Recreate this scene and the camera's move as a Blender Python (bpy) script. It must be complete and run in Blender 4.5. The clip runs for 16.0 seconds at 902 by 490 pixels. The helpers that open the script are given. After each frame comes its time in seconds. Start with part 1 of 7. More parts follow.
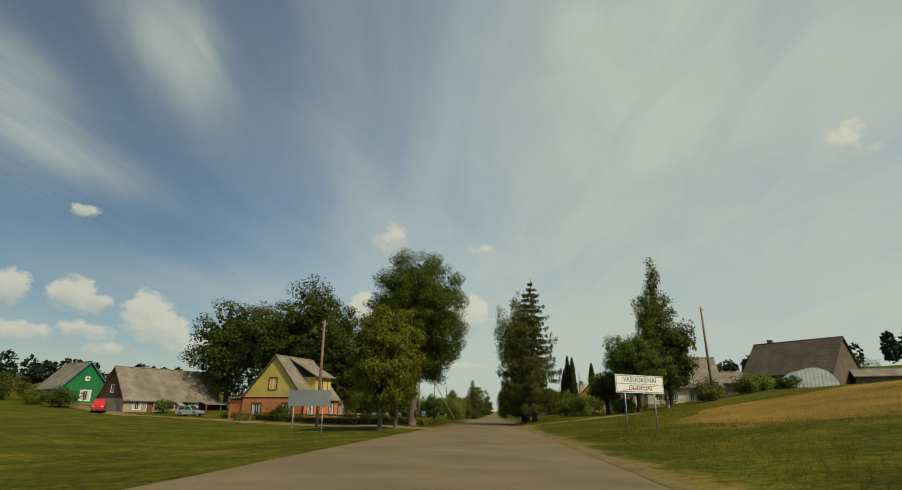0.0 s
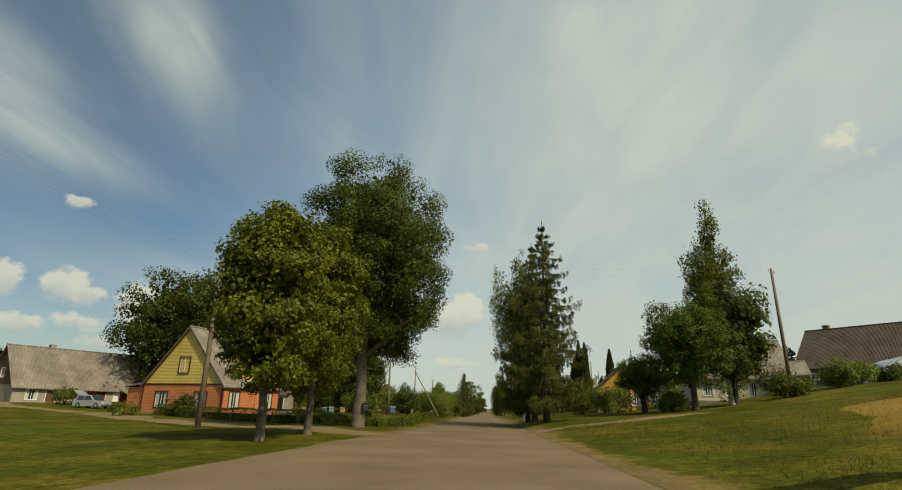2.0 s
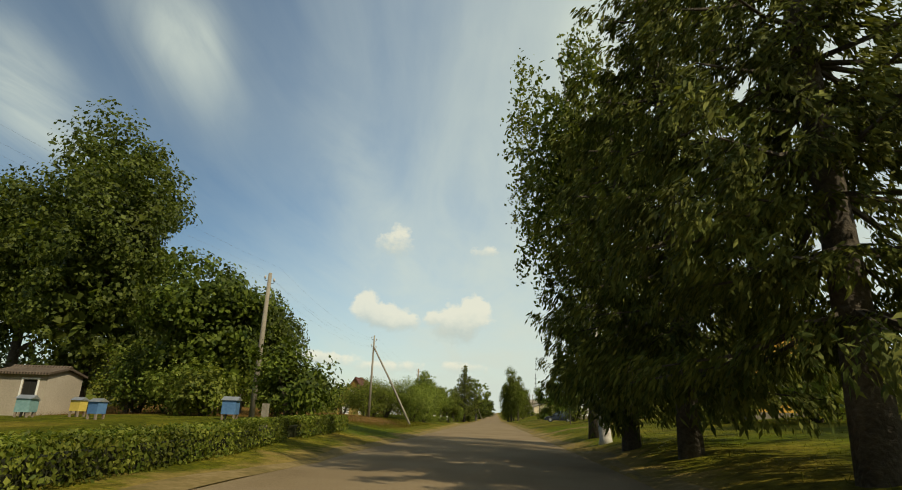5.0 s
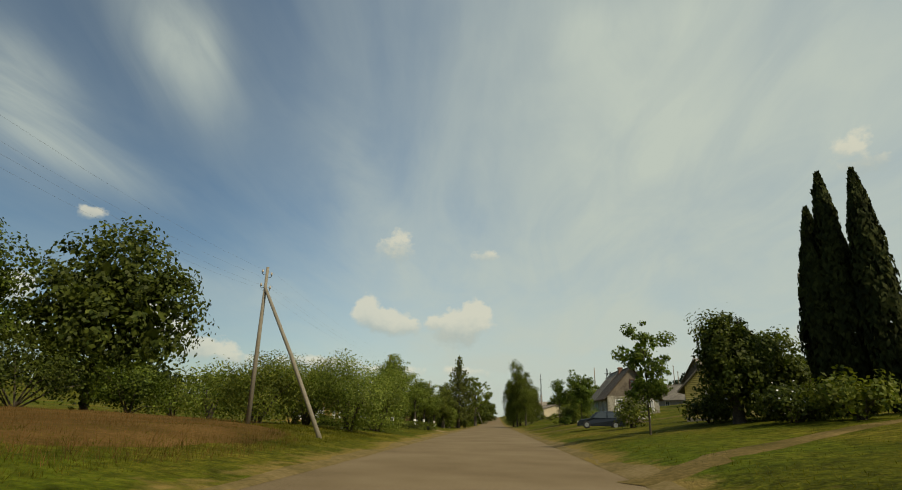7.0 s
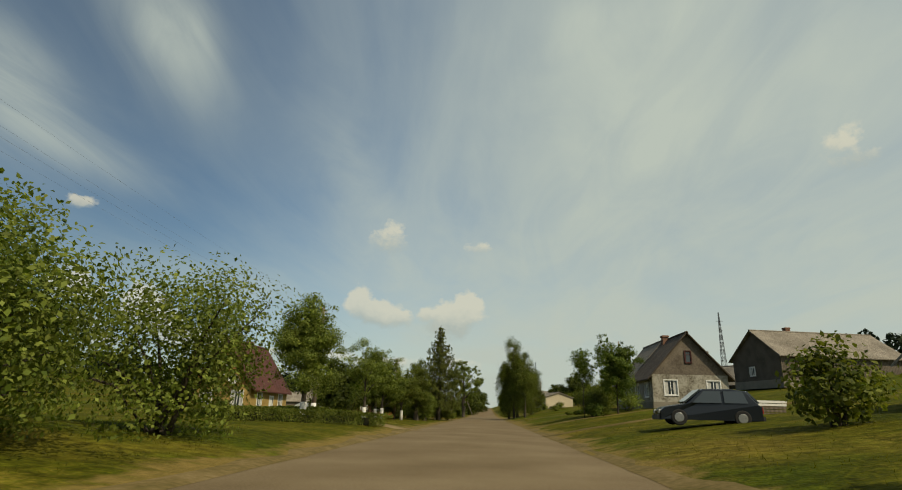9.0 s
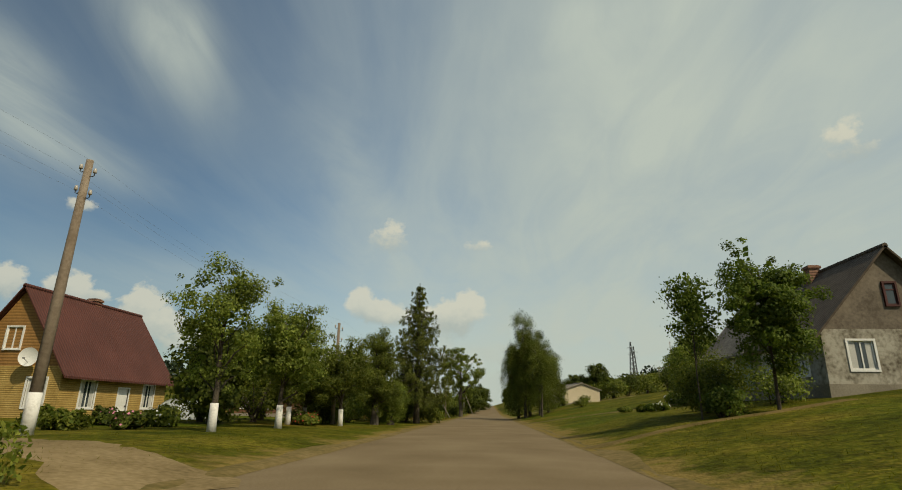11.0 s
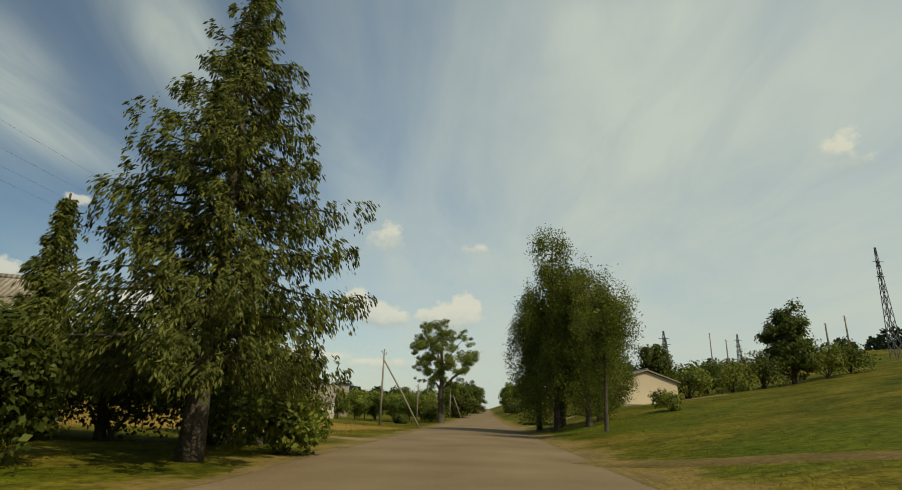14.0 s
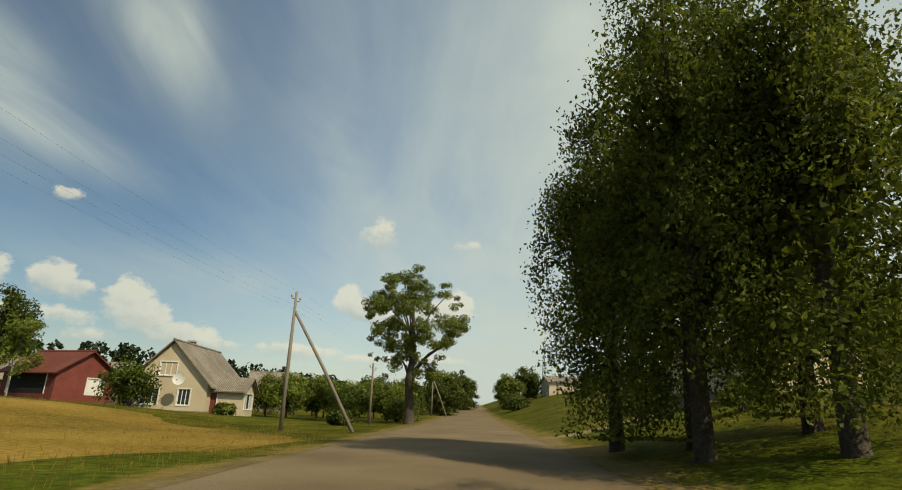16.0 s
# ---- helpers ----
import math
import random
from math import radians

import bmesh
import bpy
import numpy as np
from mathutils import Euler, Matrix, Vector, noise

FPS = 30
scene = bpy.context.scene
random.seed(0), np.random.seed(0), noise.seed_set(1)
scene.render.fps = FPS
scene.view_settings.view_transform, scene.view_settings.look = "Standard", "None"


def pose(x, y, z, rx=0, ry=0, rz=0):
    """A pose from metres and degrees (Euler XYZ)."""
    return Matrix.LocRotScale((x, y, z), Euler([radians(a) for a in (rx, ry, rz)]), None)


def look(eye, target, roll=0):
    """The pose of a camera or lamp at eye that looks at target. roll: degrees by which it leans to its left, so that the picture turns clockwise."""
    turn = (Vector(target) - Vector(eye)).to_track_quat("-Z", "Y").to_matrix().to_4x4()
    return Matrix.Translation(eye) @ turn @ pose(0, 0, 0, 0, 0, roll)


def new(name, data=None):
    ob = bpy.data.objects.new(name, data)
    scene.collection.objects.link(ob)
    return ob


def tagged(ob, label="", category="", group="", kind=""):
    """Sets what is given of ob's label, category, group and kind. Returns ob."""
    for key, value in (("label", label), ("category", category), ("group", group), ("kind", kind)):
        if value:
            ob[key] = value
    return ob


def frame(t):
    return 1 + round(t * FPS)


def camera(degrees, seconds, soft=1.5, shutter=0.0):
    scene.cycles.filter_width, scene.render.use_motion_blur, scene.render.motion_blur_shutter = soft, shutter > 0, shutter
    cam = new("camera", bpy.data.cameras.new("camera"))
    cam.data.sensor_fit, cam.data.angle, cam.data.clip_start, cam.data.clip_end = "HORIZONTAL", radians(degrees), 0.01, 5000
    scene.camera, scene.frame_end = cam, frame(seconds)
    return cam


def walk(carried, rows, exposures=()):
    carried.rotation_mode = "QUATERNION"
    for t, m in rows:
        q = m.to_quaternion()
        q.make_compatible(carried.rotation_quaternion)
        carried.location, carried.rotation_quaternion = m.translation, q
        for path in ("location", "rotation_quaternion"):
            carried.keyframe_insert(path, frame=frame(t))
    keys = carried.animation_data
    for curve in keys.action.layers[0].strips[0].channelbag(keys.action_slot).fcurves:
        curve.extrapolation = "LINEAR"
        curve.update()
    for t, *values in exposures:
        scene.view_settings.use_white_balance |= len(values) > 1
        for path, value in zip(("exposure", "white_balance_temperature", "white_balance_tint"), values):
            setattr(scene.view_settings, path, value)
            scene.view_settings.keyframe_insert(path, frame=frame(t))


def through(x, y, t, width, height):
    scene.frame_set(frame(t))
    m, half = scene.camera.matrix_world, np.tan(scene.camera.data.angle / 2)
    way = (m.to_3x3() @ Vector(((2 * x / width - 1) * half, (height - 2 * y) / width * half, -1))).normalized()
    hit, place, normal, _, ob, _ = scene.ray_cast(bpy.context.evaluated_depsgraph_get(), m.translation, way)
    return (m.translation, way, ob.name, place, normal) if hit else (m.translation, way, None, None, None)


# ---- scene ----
cam = camera(79.0, 16.0, soft=1.0)
PATH = [
    (0, -0.046, 0.000, 1.149, 107.28, -0.56, 4.06),
    (0.5, -0.017, 5.198, 1.146, 107.69, -0.92, 3.44),
    (1, 0.002, 10.448, 1.179, 107.09, -1.09, 3.29),
    (1.5, -0.043, 15.742, 1.106, 106.99, -0.97, 3.68),
    (2, 0.003, 21.494, 1.145, 107.00, -1.27, 3.40),
    (2.5, -0.011, 27.420, 1.143, 106.99, -1.56, 3.53),
    (3, 0.026, 33.712, 1.155, 107.30, -1.19, 4.01),
    (3.5, 0.057, 40.247, 1.152, 107.14, -1.38, 4.23),
    (4, 0.034, 46.968, 1.125, 107.07, -1.45, 3.86),
    (4.5, 0.032, 54.020, 1.154, 107.27, -1.74, 3.61),
    (4.7, 0.000, 56.861, 1.168, 107.30, -1.90, 3.92),
    (6.8, -0.056, 85.090, 1.163, 107.86, -1.32, 4.39),
    (7, -0.042, 87.681, 1.179, 107.82, -1.28, 4.32),
    (7.5, 0.004, 94.083, 1.189, 107.00, -1.22, 3.71),
    (8, 0.085, 100.061, 1.124, 107.06, -1.76, 3.34),
    (8.2, 0.006, 102.311, 1.090, 106.86, -1.65, 3.33),
    (10.3, -0.040, 127.891, 1.149, 107.25, -1.26, 3.59),
    (10.5, -0.049, 130.424, 1.187, 106.87, -1.16, 3.44),
    (11, 0.039, 136.701, 1.139, 106.82, -0.66, 3.76),
    (11.5, 0.024, 142.893, 1.144, 106.85, -1.40, 3.63),
    (12, 0.033, 149.017, 1.152, 107.00, -1.78, 3.54),
    (12.5, 0.010, 155.055, 1.103, 106.98, -2.20, 3.44),
    (13, 0.023, 161.130, 1.137, 107.10, -1.78, 3.54),
    (13.5, -0.024, 167.475, 1.146, 107.30, -1.83, 3.24),
    (14, -0.018, 173.922, 1.151, 107.14, -1.71, 3.14),
    (14.5, 0.075, 180.278, 1.141, 106.68, -1.18, 3.03),
    (15, 0.006, 186.611, 1.149, 106.82, -1.34, 2.96),
    (15.5, -0.129, 193.101, 1.150, 106.76, -1.61, 2.80),
    (16, 0.017, 199.690, 1.153, 106.85, -1.98, 2.30),
]
EXPOSURES = [(0, 0.18), (1.5, 0.26), (2.5, 0.46), (3.2, 0.72), (4.2, 0.79), (4.7, 0.68), (6.8, 0.29), (8, 0.24), (10.3, 0.19), (12, 0.25), (14, 0.31), (16, 0.41)]
walk(cam, [(r[0], pose(*r[1:])) for r in PATH], [(t, e, 7400, 3) for t, e in EXPOSURES])

# ---- world and sun ----
SUN_DIR = Vector((0.70, -0.60, 1.0)).normalized()
world = bpy.data.worlds.new("world")
scene.world = world
world.use_nodes = True
wn, wl = world.node_tree.nodes, world.node_tree.links
wn.clear()


def wnode(kind, **inputs):
    n = wn.new(kind)
    for k, v in inputs.items():
        n.inputs[k].default_value = v
    return n


def wmath(op, a, b=None, c=None, clamp=False):
    n = wn.new("ShaderNodeMath")
    n.operation, n.use_clamp = op, clamp
    for i, v in enumerate((a, b, c)):
        if v is None:
            continue
        if isinstance(v, (int, float)):
            n.inputs[i].default_value = v
        else:
            wl.new(v, n.inputs[i])
    return n.outputs[0]


def wmix(fac, a, b):
    n = wn.new("ShaderNodeMix")
    n.data_type = "RGBA"
    for sock, v in ((n.inputs[0], fac), (n.inputs[6], a), (n.inputs[7], b)):
        if isinstance(v, (tuple, float, int)):
            sock.default_value = v
        else:
            wl.new(v, sock)
    return n.outputs[2]


sky = wn.new("ShaderNodeTexSky")
sky.sky_type, sky.sun_disc = "NISHITA", False
sky.sun_elevation = math.asin(SUN_DIR.z)
sky.sun_rotation = math.atan2(SUN_DIR.x, SUN_DIR.y)
sky.air_density, sky.dust_density, sky.ozone_density = 1.0, 1.2, 1.5
coord = wn.new("ShaderNodeTexCoord").outputs["Generated"]
sep = wn.new("ShaderNodeSeparateXYZ")
wl.new(coord, sep.inputs[0])
DX, DY, DZ = sep.outputs


def wnoise(scale, detail, rough, warp, loc=(0, 0, 0), rot=(0, 0, 0), distort=0.0):
    mp = wn.new("ShaderNodeMapping")
    mp.inputs["Scale"].default_value = warp
    mp.inputs["Location"].default_value = loc
    mp.inputs["Rotation"].default_value = rot
    wl.new(coord, mp.inputs[0])
    n = wnode("ShaderNodeTexNoise", Scale=scale, Detail=detail, Roughness=rough, Distortion=distort)
    wl.new(mp.outputs[0], n.inputs["Vector"])
    return n.outputs[0]


def wramp(v, lo, hi):
    n = wn.new("ShaderNodeMapRange")
    n.interpolation_type = "SMOOTHSTEP"
    wl.new(v, n.inputs[0])
    n.inputs[1].default_value, n.inputs[2].default_value = lo, hi
    return n.outputs[0]


# high cloud as streaks in a level sheet, drawn out along the road; thicker towards the sun and near the horizon
den = wmath("ADD", wmath("MAXIMUM", DZ, 0.0), 0.10)
SU, SV = wmath("DIVIDE", DX, den), wmath("DIVIDE", DY, den)


def wstreak(across, along, detail, rough, distort, seed):
    cb = wn.new("ShaderNodeCombineXYZ")
    wl.new(wmath("MULTIPLY", SU, across), cb.inputs[0])
    wl.new(wmath("MULTIPLY", SV, along), cb.inputs[1])
    cb.inputs[2].default_value = seed
    n = wnode("ShaderNodeTexNoise", Scale=1.0, Detail=detail, Roughness=rough, Distortion=distort)
    wl.new(cb.outputs[0], n.inputs["Vector"])
    return n.outputs[0]


streak = wramp(wstreak(1.5, 0.60, 5, 0.5, 1.1, 3.3), 0.34, 0.68)
fibre = wramp(wstreak(3.6, 1.15, 8, 0.60, 1.3, 1.7), 0.28, 0.72)
hair = wramp(wstreak(9.0, 2.0, 6, 0.6, 1.2, 8.1), 0.28, 0.75)
broad = wramp(wnoise(1.3, 4, 0.5, (1.0, 1.0, 1.6), (0.6, 2.2, 0.1)), 0.35, 0.68)
lean = wmath("ADD", DX, wmath("MULTIPLY", wmath("SUBTRACT", 0.56, DZ), 0.35))
sunward = wramp(lean, -0.50, 0.26)
left = wramp(DX, -0.62, -0.05)
drawn = wmath("MULTIPLY_ADD", fibre, 0.30, wmath("MULTIPLY_ADD", hair, 0.06, wmath("MULTIPLY", streak, 0.74)))
veil = wmath("MULTIPLY_ADD", wmath("MULTIPLY", drawn, wmath("MULTIPLY_ADD", left, 0.5, 0.35)), 0.30, wmath("MULTIPLY_ADD", broad, 0.08, wmath("MULTIPLY", sunward, 0.56)), True)
low = wramp(DZ, 0.34, 0.02)
veil = wmath("MULTIPLY_ADD", wmath("MULTIPLY", low, wmath("MULTIPLY_ADD", left, 0.5, 0.5)), 0.22, veil, True)
blue = wn.new("ShaderNodeVectorMath")
blue.operation = "SCALE"
wl.new(sky.outputs[0], blue.inputs[0])
wl.new(wmath("MULTIPLY_ADD", left, 0.030, 0.050), blue.inputs["Scale"])


def wspot(az, el, tilt, hw, hh, fall):
    """A soft oval patch of the sky ahead: its weight, and how far up it a direction lies."""
    a, e, k = radians(az), radians(el), radians(tilt)
    d = Vector((math.sin(a) * math.cos(e), math.cos(a) * math.cos(e), math.sin(e)))
    level = Vector((math.cos(a), -math.sin(a), 0))
    right = level * math.cos(k) + level.cross(d) * math.sin(k)
    up = right.cross(d)
    terms = []
    for axis, half in ((right, hw), (up, hh)):
        n = wn.new("ShaderNodeVectorMath")
        n.operation = "DOT_PRODUCT"
        wl.new(coord, n.inputs[0])
        n.inputs[1].default_value = axis / math.sin(radians(half))
        terms.append(n.outputs["Value"])
    r2 = wmath("ADD", wmath("POWER", terms[0], 2.0), wmath("POWER", terms[1], 2.0))
    w = wmath("MULTIPLY", wmath("EXPONENT", wmath("MULTIPLY", r2, -fall)), wmath("GREATER_THAN", DY, 0.0))
    return w, terms[1]


# soft patches of the veil: azimuth, elevation, tilt, half width, half height, strength
soft = None
for az, el, tilt, hw, hh, power in [(-35.9, 33.0, -50, 6.5, 3.0, 1.0), (-33.0, 34.8, -62, 4.0, 1.5, 0.35), (-47.2, 25.0, -40, 5.5, 3.4, 0.95), (-39.8, 21.0, -13, 5.5, 1.7, 0.6),
                                    (-30, 11.5, 0, 10, 1.8, 0.35), (-14, 22, -62, 9, 3.0, 0.35), (16, 38, 0, 9, 3.5, 0.35), (20, 25, 10, 18, 9, 0.30)]:
    w = wmath("MULTIPLY", wspot(az, el, tilt, hw, hh, 0.9)[0], power)
    soft = w if soft is None else wmath("ADD", soft, w)
wisp = wmath("MULTIPLY_ADD", fibre, 0.38, wmath("MULTIPLY_ADD", hair, 0.04, 0.58))
veil = wmath("MULTIPLY_ADD", wmath("MULTIPLY", soft, wisp), 0.72, veil, True)
deep = wn.new("ShaderNodeHueSaturation")
deep.inputs["Saturation"].default_value, deep.inputs["Value"].default_value = 1.20, 1.32
wl.new(blue.outputs[0], deep.inputs["Color"])
colour = wmix(veil, deep.outputs[0], (0.405, 0.462, 0.468, 1))
# cumulus heaps: azimuth, elevation, half width, half height, strength
puff = wnoise(42, 8, 0.62, (1, 1, 1.3))
puff2 = wnoise(17, 4, 0.55, (1, 1, 1.3), (4, 1, 2))
HEAPS = [(-11.5, 9.6, 2.4, 1.3, 1.0), (-13.4, 10.6, 1.2, 1.4, 0.95), (-9.2, 9.2, 1.6, 0.9, 0.8), (-3.9, 9.0, 2.7, 1.8, 1.0), (-2.0, 10.2, 1.4, 1.5, 0.95), (-6.2, 9.5, 1.2, 1.0, 0.8),
         (-10.8, 17.4, 2.1, 1.6, 0.62), (-0.4, 16.7, 2.0, 0.8, 0.5), (34.2, 23.2, 1.9, 1.3, 0.60), (35.4, 21.8, 2.2, 1.0, 0.55), (-39.4, 9.6, 1.7, 1.2, 0.95), (-37.7, 9.0, 1.5, 0.9, 0.85),
         (-33.6, 8.6, 1.7, 1.7, 1.0), (-31.8, 7.3, 2.2, 1.5, 0.95), (-29.4, 6.0, 3.0, 1.1, 0.85), (-26.0, 5.2, 3.0, 0.8, 0.6), (-44.0, 9.6, 1.8, 1.3, 0.9), (-39.8, 16.8, 1.2, 0.6, 0.75),
         (-38.1, 6.7, 2.3, 0.8, 0.7), (-42.5, 6.3, 3.0, 0.9, 0.7), (-35.7, 5.2, 2.2, 0.7, 0.6), (-18.4, 5.2, 3.6, 0.8, 0.75), (-3.2, 4.8, 3.4, 0.8, 0.5), (-10.0, 4.6, 4.0, 0.7, 0.5)]
heap = total = rise_sum = None
for az, el, hw, hh, power in HEAPS:
    w, upward = wspot(az, el, 0, hw * 1.25, hh * 1.25, 1.1)
    w = wmath("MULTIPLY", w, power)
    lift = wmath("MULTIPLY", upward, w)
    heap = w if heap is None else wmath("MAXIMUM", heap, w)
    total = w if total is None else wmath("ADD", total, w)
    rise_sum = lift if rise_sum is None else wmath("ADD", rise_sum, lift)
crest = wmath("DIVIDE", rise_sum, wmath("ADD", total, 0.02))
billow = wmath("SUBTRACT", wmath("MULTIPLY_ADD", puff, 0.75, wmath("MULTIPLY", puff2, 0.65)), 0.70)
shape = wmath("MULTIPLY_ADD", billow, 1.25, heap)
# firm heads, bases that melt into the haze
firm = wmath("MULTIPLY_ADD", wramp(crest, -0.6, 0.5), -0.20, 0.40)
edge = wmath("DIVIDE", wmath("SUBTRACT", shape, 0.30), firm, clamp=True)
heap_mask = wmath("MULTIPLY", edge, wramp(heap, 0.06, 0.30))
lit = wmath("MULTIPLY_ADD", billow, 1.5, crest)
heap_light = wmix(wramp(lit, -0.85, 0.45), (0.325, 0.372, 0.388, 1), (0.56, 0.55, 0.495, 1))
colour = wmix(wmath("MULTIPLY", heap_mask, 0.72), colour, heap_light)
back = wnode("ShaderNodeBackground", Strength=1.0)
wl.new(colour, back.inputs[0])
wl.new(back.outputs[0], wn.new("ShaderNodeOutputWorld").inputs[0])

sun = new("sun", bpy.data.lights.new("sun", "SUN"))
sun.data.energy, sun.data.angle, sun.data.color = 2.9, radians(0.6), (1.0, 0.90, 0.74)
sun.matrix_world = look(SUN_DIR * 100, (0, 0, 0))


# ---- materials ----
def material(name):
    m = bpy.data.materials.new(name)
    m.use_nodes = True
    nt = m.node_tree
    return m, nt, nt.nodes["Principled BSDF"]


def tint(c, k):
    return tuple(min(1.0, v * k) for v in c) + (1,)


def mottled(name, colours, scale=1.0, fine=18.0, rough=0.85, bump=0.3, spread=(0.35, 0.65), wave=None, island=0.0, bump_dist=0.02, metal=0.0, spec=0.3):
    """Two-scale noise over two or three colours; wave: (axis, bands per metre, depth) for boards and sheets."""
    m, nt, b = material(name)
    N, L = nt.nodes, nt.links
    tc = N.new("ShaderNodeTexCoord").outputs["Object"]
    n1 = N.new("ShaderNodeTexNoise")
    n1.inputs["Scale"].default_value, n1.inputs["Detail"].default_value = scale, 6
    n2 = N.new("ShaderNodeTexNoise")
    n2.inputs["Scale"].default_value, n2.inputs["Detail"].default_value = fine, 4
    for n in (n1, n2):
        L.new(tc, n.inputs["Vector"])
    mixed = N.new("ShaderNodeMath")
    mixed.operation = "MULTIPLY_ADD"
    L.new(n2.outputs[0], mixed.inputs[0])
    mixed.inputs[1].default_value = 0.45
    half = N.new("ShaderNodeMath")
    half.operation = "MULTIPLY"
    L.new(n1.outputs[0], half.inputs[0])
    half.inputs[1].default_value = 0.55
    L.new(half.outputs[0], mixed.inputs[2])
    ramp = N.new("ShaderNodeValToRGB")
    el = ramp.color_ramp.elements
    el[0].position, el[1].position = spread
    el[0].color, el[1].color = tint(colours[0], 1), tint(colours[-1], 1)
    if len(colours) == 3:
        el.new(sum(spread) / 2).color = tint(colours[1], 1)
    L.new(mixed.outputs[0], ramp.inputs[0])
    out = ramp.outputs[0]
    height = n2.outputs[0]
    if wave:
        wv = N.new("ShaderNodeTexWave")
        wv.bands_direction, wv.wave_profile = wave[0], "SAW" if len(wave) > 3 else "SIN"
        wv.inputs["Scale"].default_value = wave[1] * math.tau / 20
        wv.inputs["Distortion"].default_value = 0.15
        wv.inputs["Detail"].default_value = 1
        L.new(tc, wv.inputs["Vector"])
        mul = N.new("ShaderNodeMix")
        mul.data_type, mul.blend_type = "RGBA", "MULTIPLY"
        mul.inputs[0].default_value = wave[2]
        L.new(out, mul.inputs[6])
        L.new(wv.outputs[0], mul.inputs[7])
        out, height = mul.outputs[2], wv.outputs[1]
    if island:
        geo = N.new("ShaderNodeNewGeometry")
        hsv = N.new("ShaderNodeHueSaturation")
        mr = N.new("ShaderNodeMapRange")
        L.new(geo.outputs["Random Per Island"], mr.inputs[0])
        mr.inputs[3].default_value, mr.inputs[4].default_value = 1 - island, 1 + island
        L.new(mr.outputs[0], hsv.inputs["Value"])
        L.new(out, hsv.inputs["Color"])
        out = hsv.outputs[0]
    L.new(out, b.inputs["Base Color"])
    b.inputs["Roughness"].default_value, b.inputs["Metallic"].default_value = rough, metal
    b.inputs["Specular IOR Level"].default_value = spec
    bp = N.new("ShaderNodeBump")
    bp.inputs["Strength"].default_value, bp.inputs["Distance"].default_value = bump, bump_dist
    L.new(height, bp.inputs["Height"])
    L.new(bp.outputs[0], b.inputs["Normal"])
    return m


def leafy(name, dark, light, through=0.35, rough=0.55):
    """Leaves: colour by island, some light passing through."""
    m, nt, b = material(name)
    N, L = nt.nodes, nt.links
    geo = N.new("ShaderNodeNewGeometry")
    ramp = N.new("ShaderNodeValToRGB")
    ramp.color_ramp.elements[0].color, ramp.color_ramp.elements[1].color = tint(dark, 1), tint(light, 1)
    L.new(geo.outputs["Random Per Island"], ramp.inputs[0])
    drift = N.new("ShaderNodeTexNoise")
    drift.inputs["Scale"].default_value, drift.inputs["Detail"].default_value = 0.85, 3
    L.new(N.new("ShaderNodeTexCoord").outputs["Object"], drift.inputs["Vector"])
    level = N.new("ShaderNodeMapRange")
    L.new(drift.outputs[0], level.inputs[0])
    level.inputs[1].default_value, level.inputs[2].default_value = 0.32, 0.68
    level.inputs[3].default_value, level.inputs[4].default_value = 0.58, 1.42
    toned = N.new("ShaderNodeMix")
    toned.data_type, toned.blend_type = "RGBA", "MULTIPLY"
    toned.inputs[0].default_value = 1.0
    L.new(ramp.outputs[0], toned.inputs[6])
    L.new(level.outputs[0], toned.inputs[7])
    L.new(toned.outputs[2], b.inputs["Base Color"])
    b.inputs["Roughness"].default_value = rough
    b.inputs["Specular IOR Level"].default_value = 0.14
    tr = N.new("ShaderNodeBsdfTranslucent")
    hsv = N.new("ShaderNodeHueSaturation")
    hsv.inputs["Value"].default_value, hsv.inputs["Saturation"].default_value = 1.3, 1.1
    L.new(toned.outputs[2], hsv.inputs["Color"])
    L.new(hsv.outputs[0], tr.inputs[0])
    mix = N.new("ShaderNodeMixShader")
    mix.inputs[0].default_value = through
    L.new(b.outputs[0], mix.inputs[1])
    L.new(tr.outputs[0], mix.inputs[2])
    L.new(mix.outputs[0], N["Material Output"].inputs[0])
    return m


def plain(name, colour, rough=0.5, metal=0.0, spec=0.4):
    m, nt, b = material(name)
    b.inputs["Base Color"].default_value = (*colour, 1)
    b.inputs["Roughness"].default_value, b.inputs["Metallic"].default_value = rough, metal
    b.inputs["Specular IOR Level"].default_value = spec
    return m


VERGESAND = mottled("sandy_verge", ((0.085, 0.070, 0.022), (0.150, 0.110, 0.044), (0.215, 0.158, 0.076)), 0.7, 7, 0.95, 0.6, (0.33, 0.67), spec=0.06)
ASPHALT = mottled("asphalt", ((0.134, 0.098, 0.055), (0.172, 0.128, 0.075), (0.213, 0.163, 0.099)), 0.35, 30, 0.95, 0.25, (0.36, 0.64), spec=0.06)
GRAVEL = mottled("gravel", ((0.12, 0.088, 0.040), (0.20, 0.146, 0.074), (0.28, 0.21, 0.115)), 0.5, 9, 0.95, 0.6, (0.33, 0.67), spec=0.06)
SOIL = mottled("trodden_soil", ((0.055, 0.048, 0.010), (0.115, 0.084, 0.028), (0.20, 0.140, 0.055)), 0.6, 8, 0.95, 0.6, (0.33, 0.67), spec=0.06)
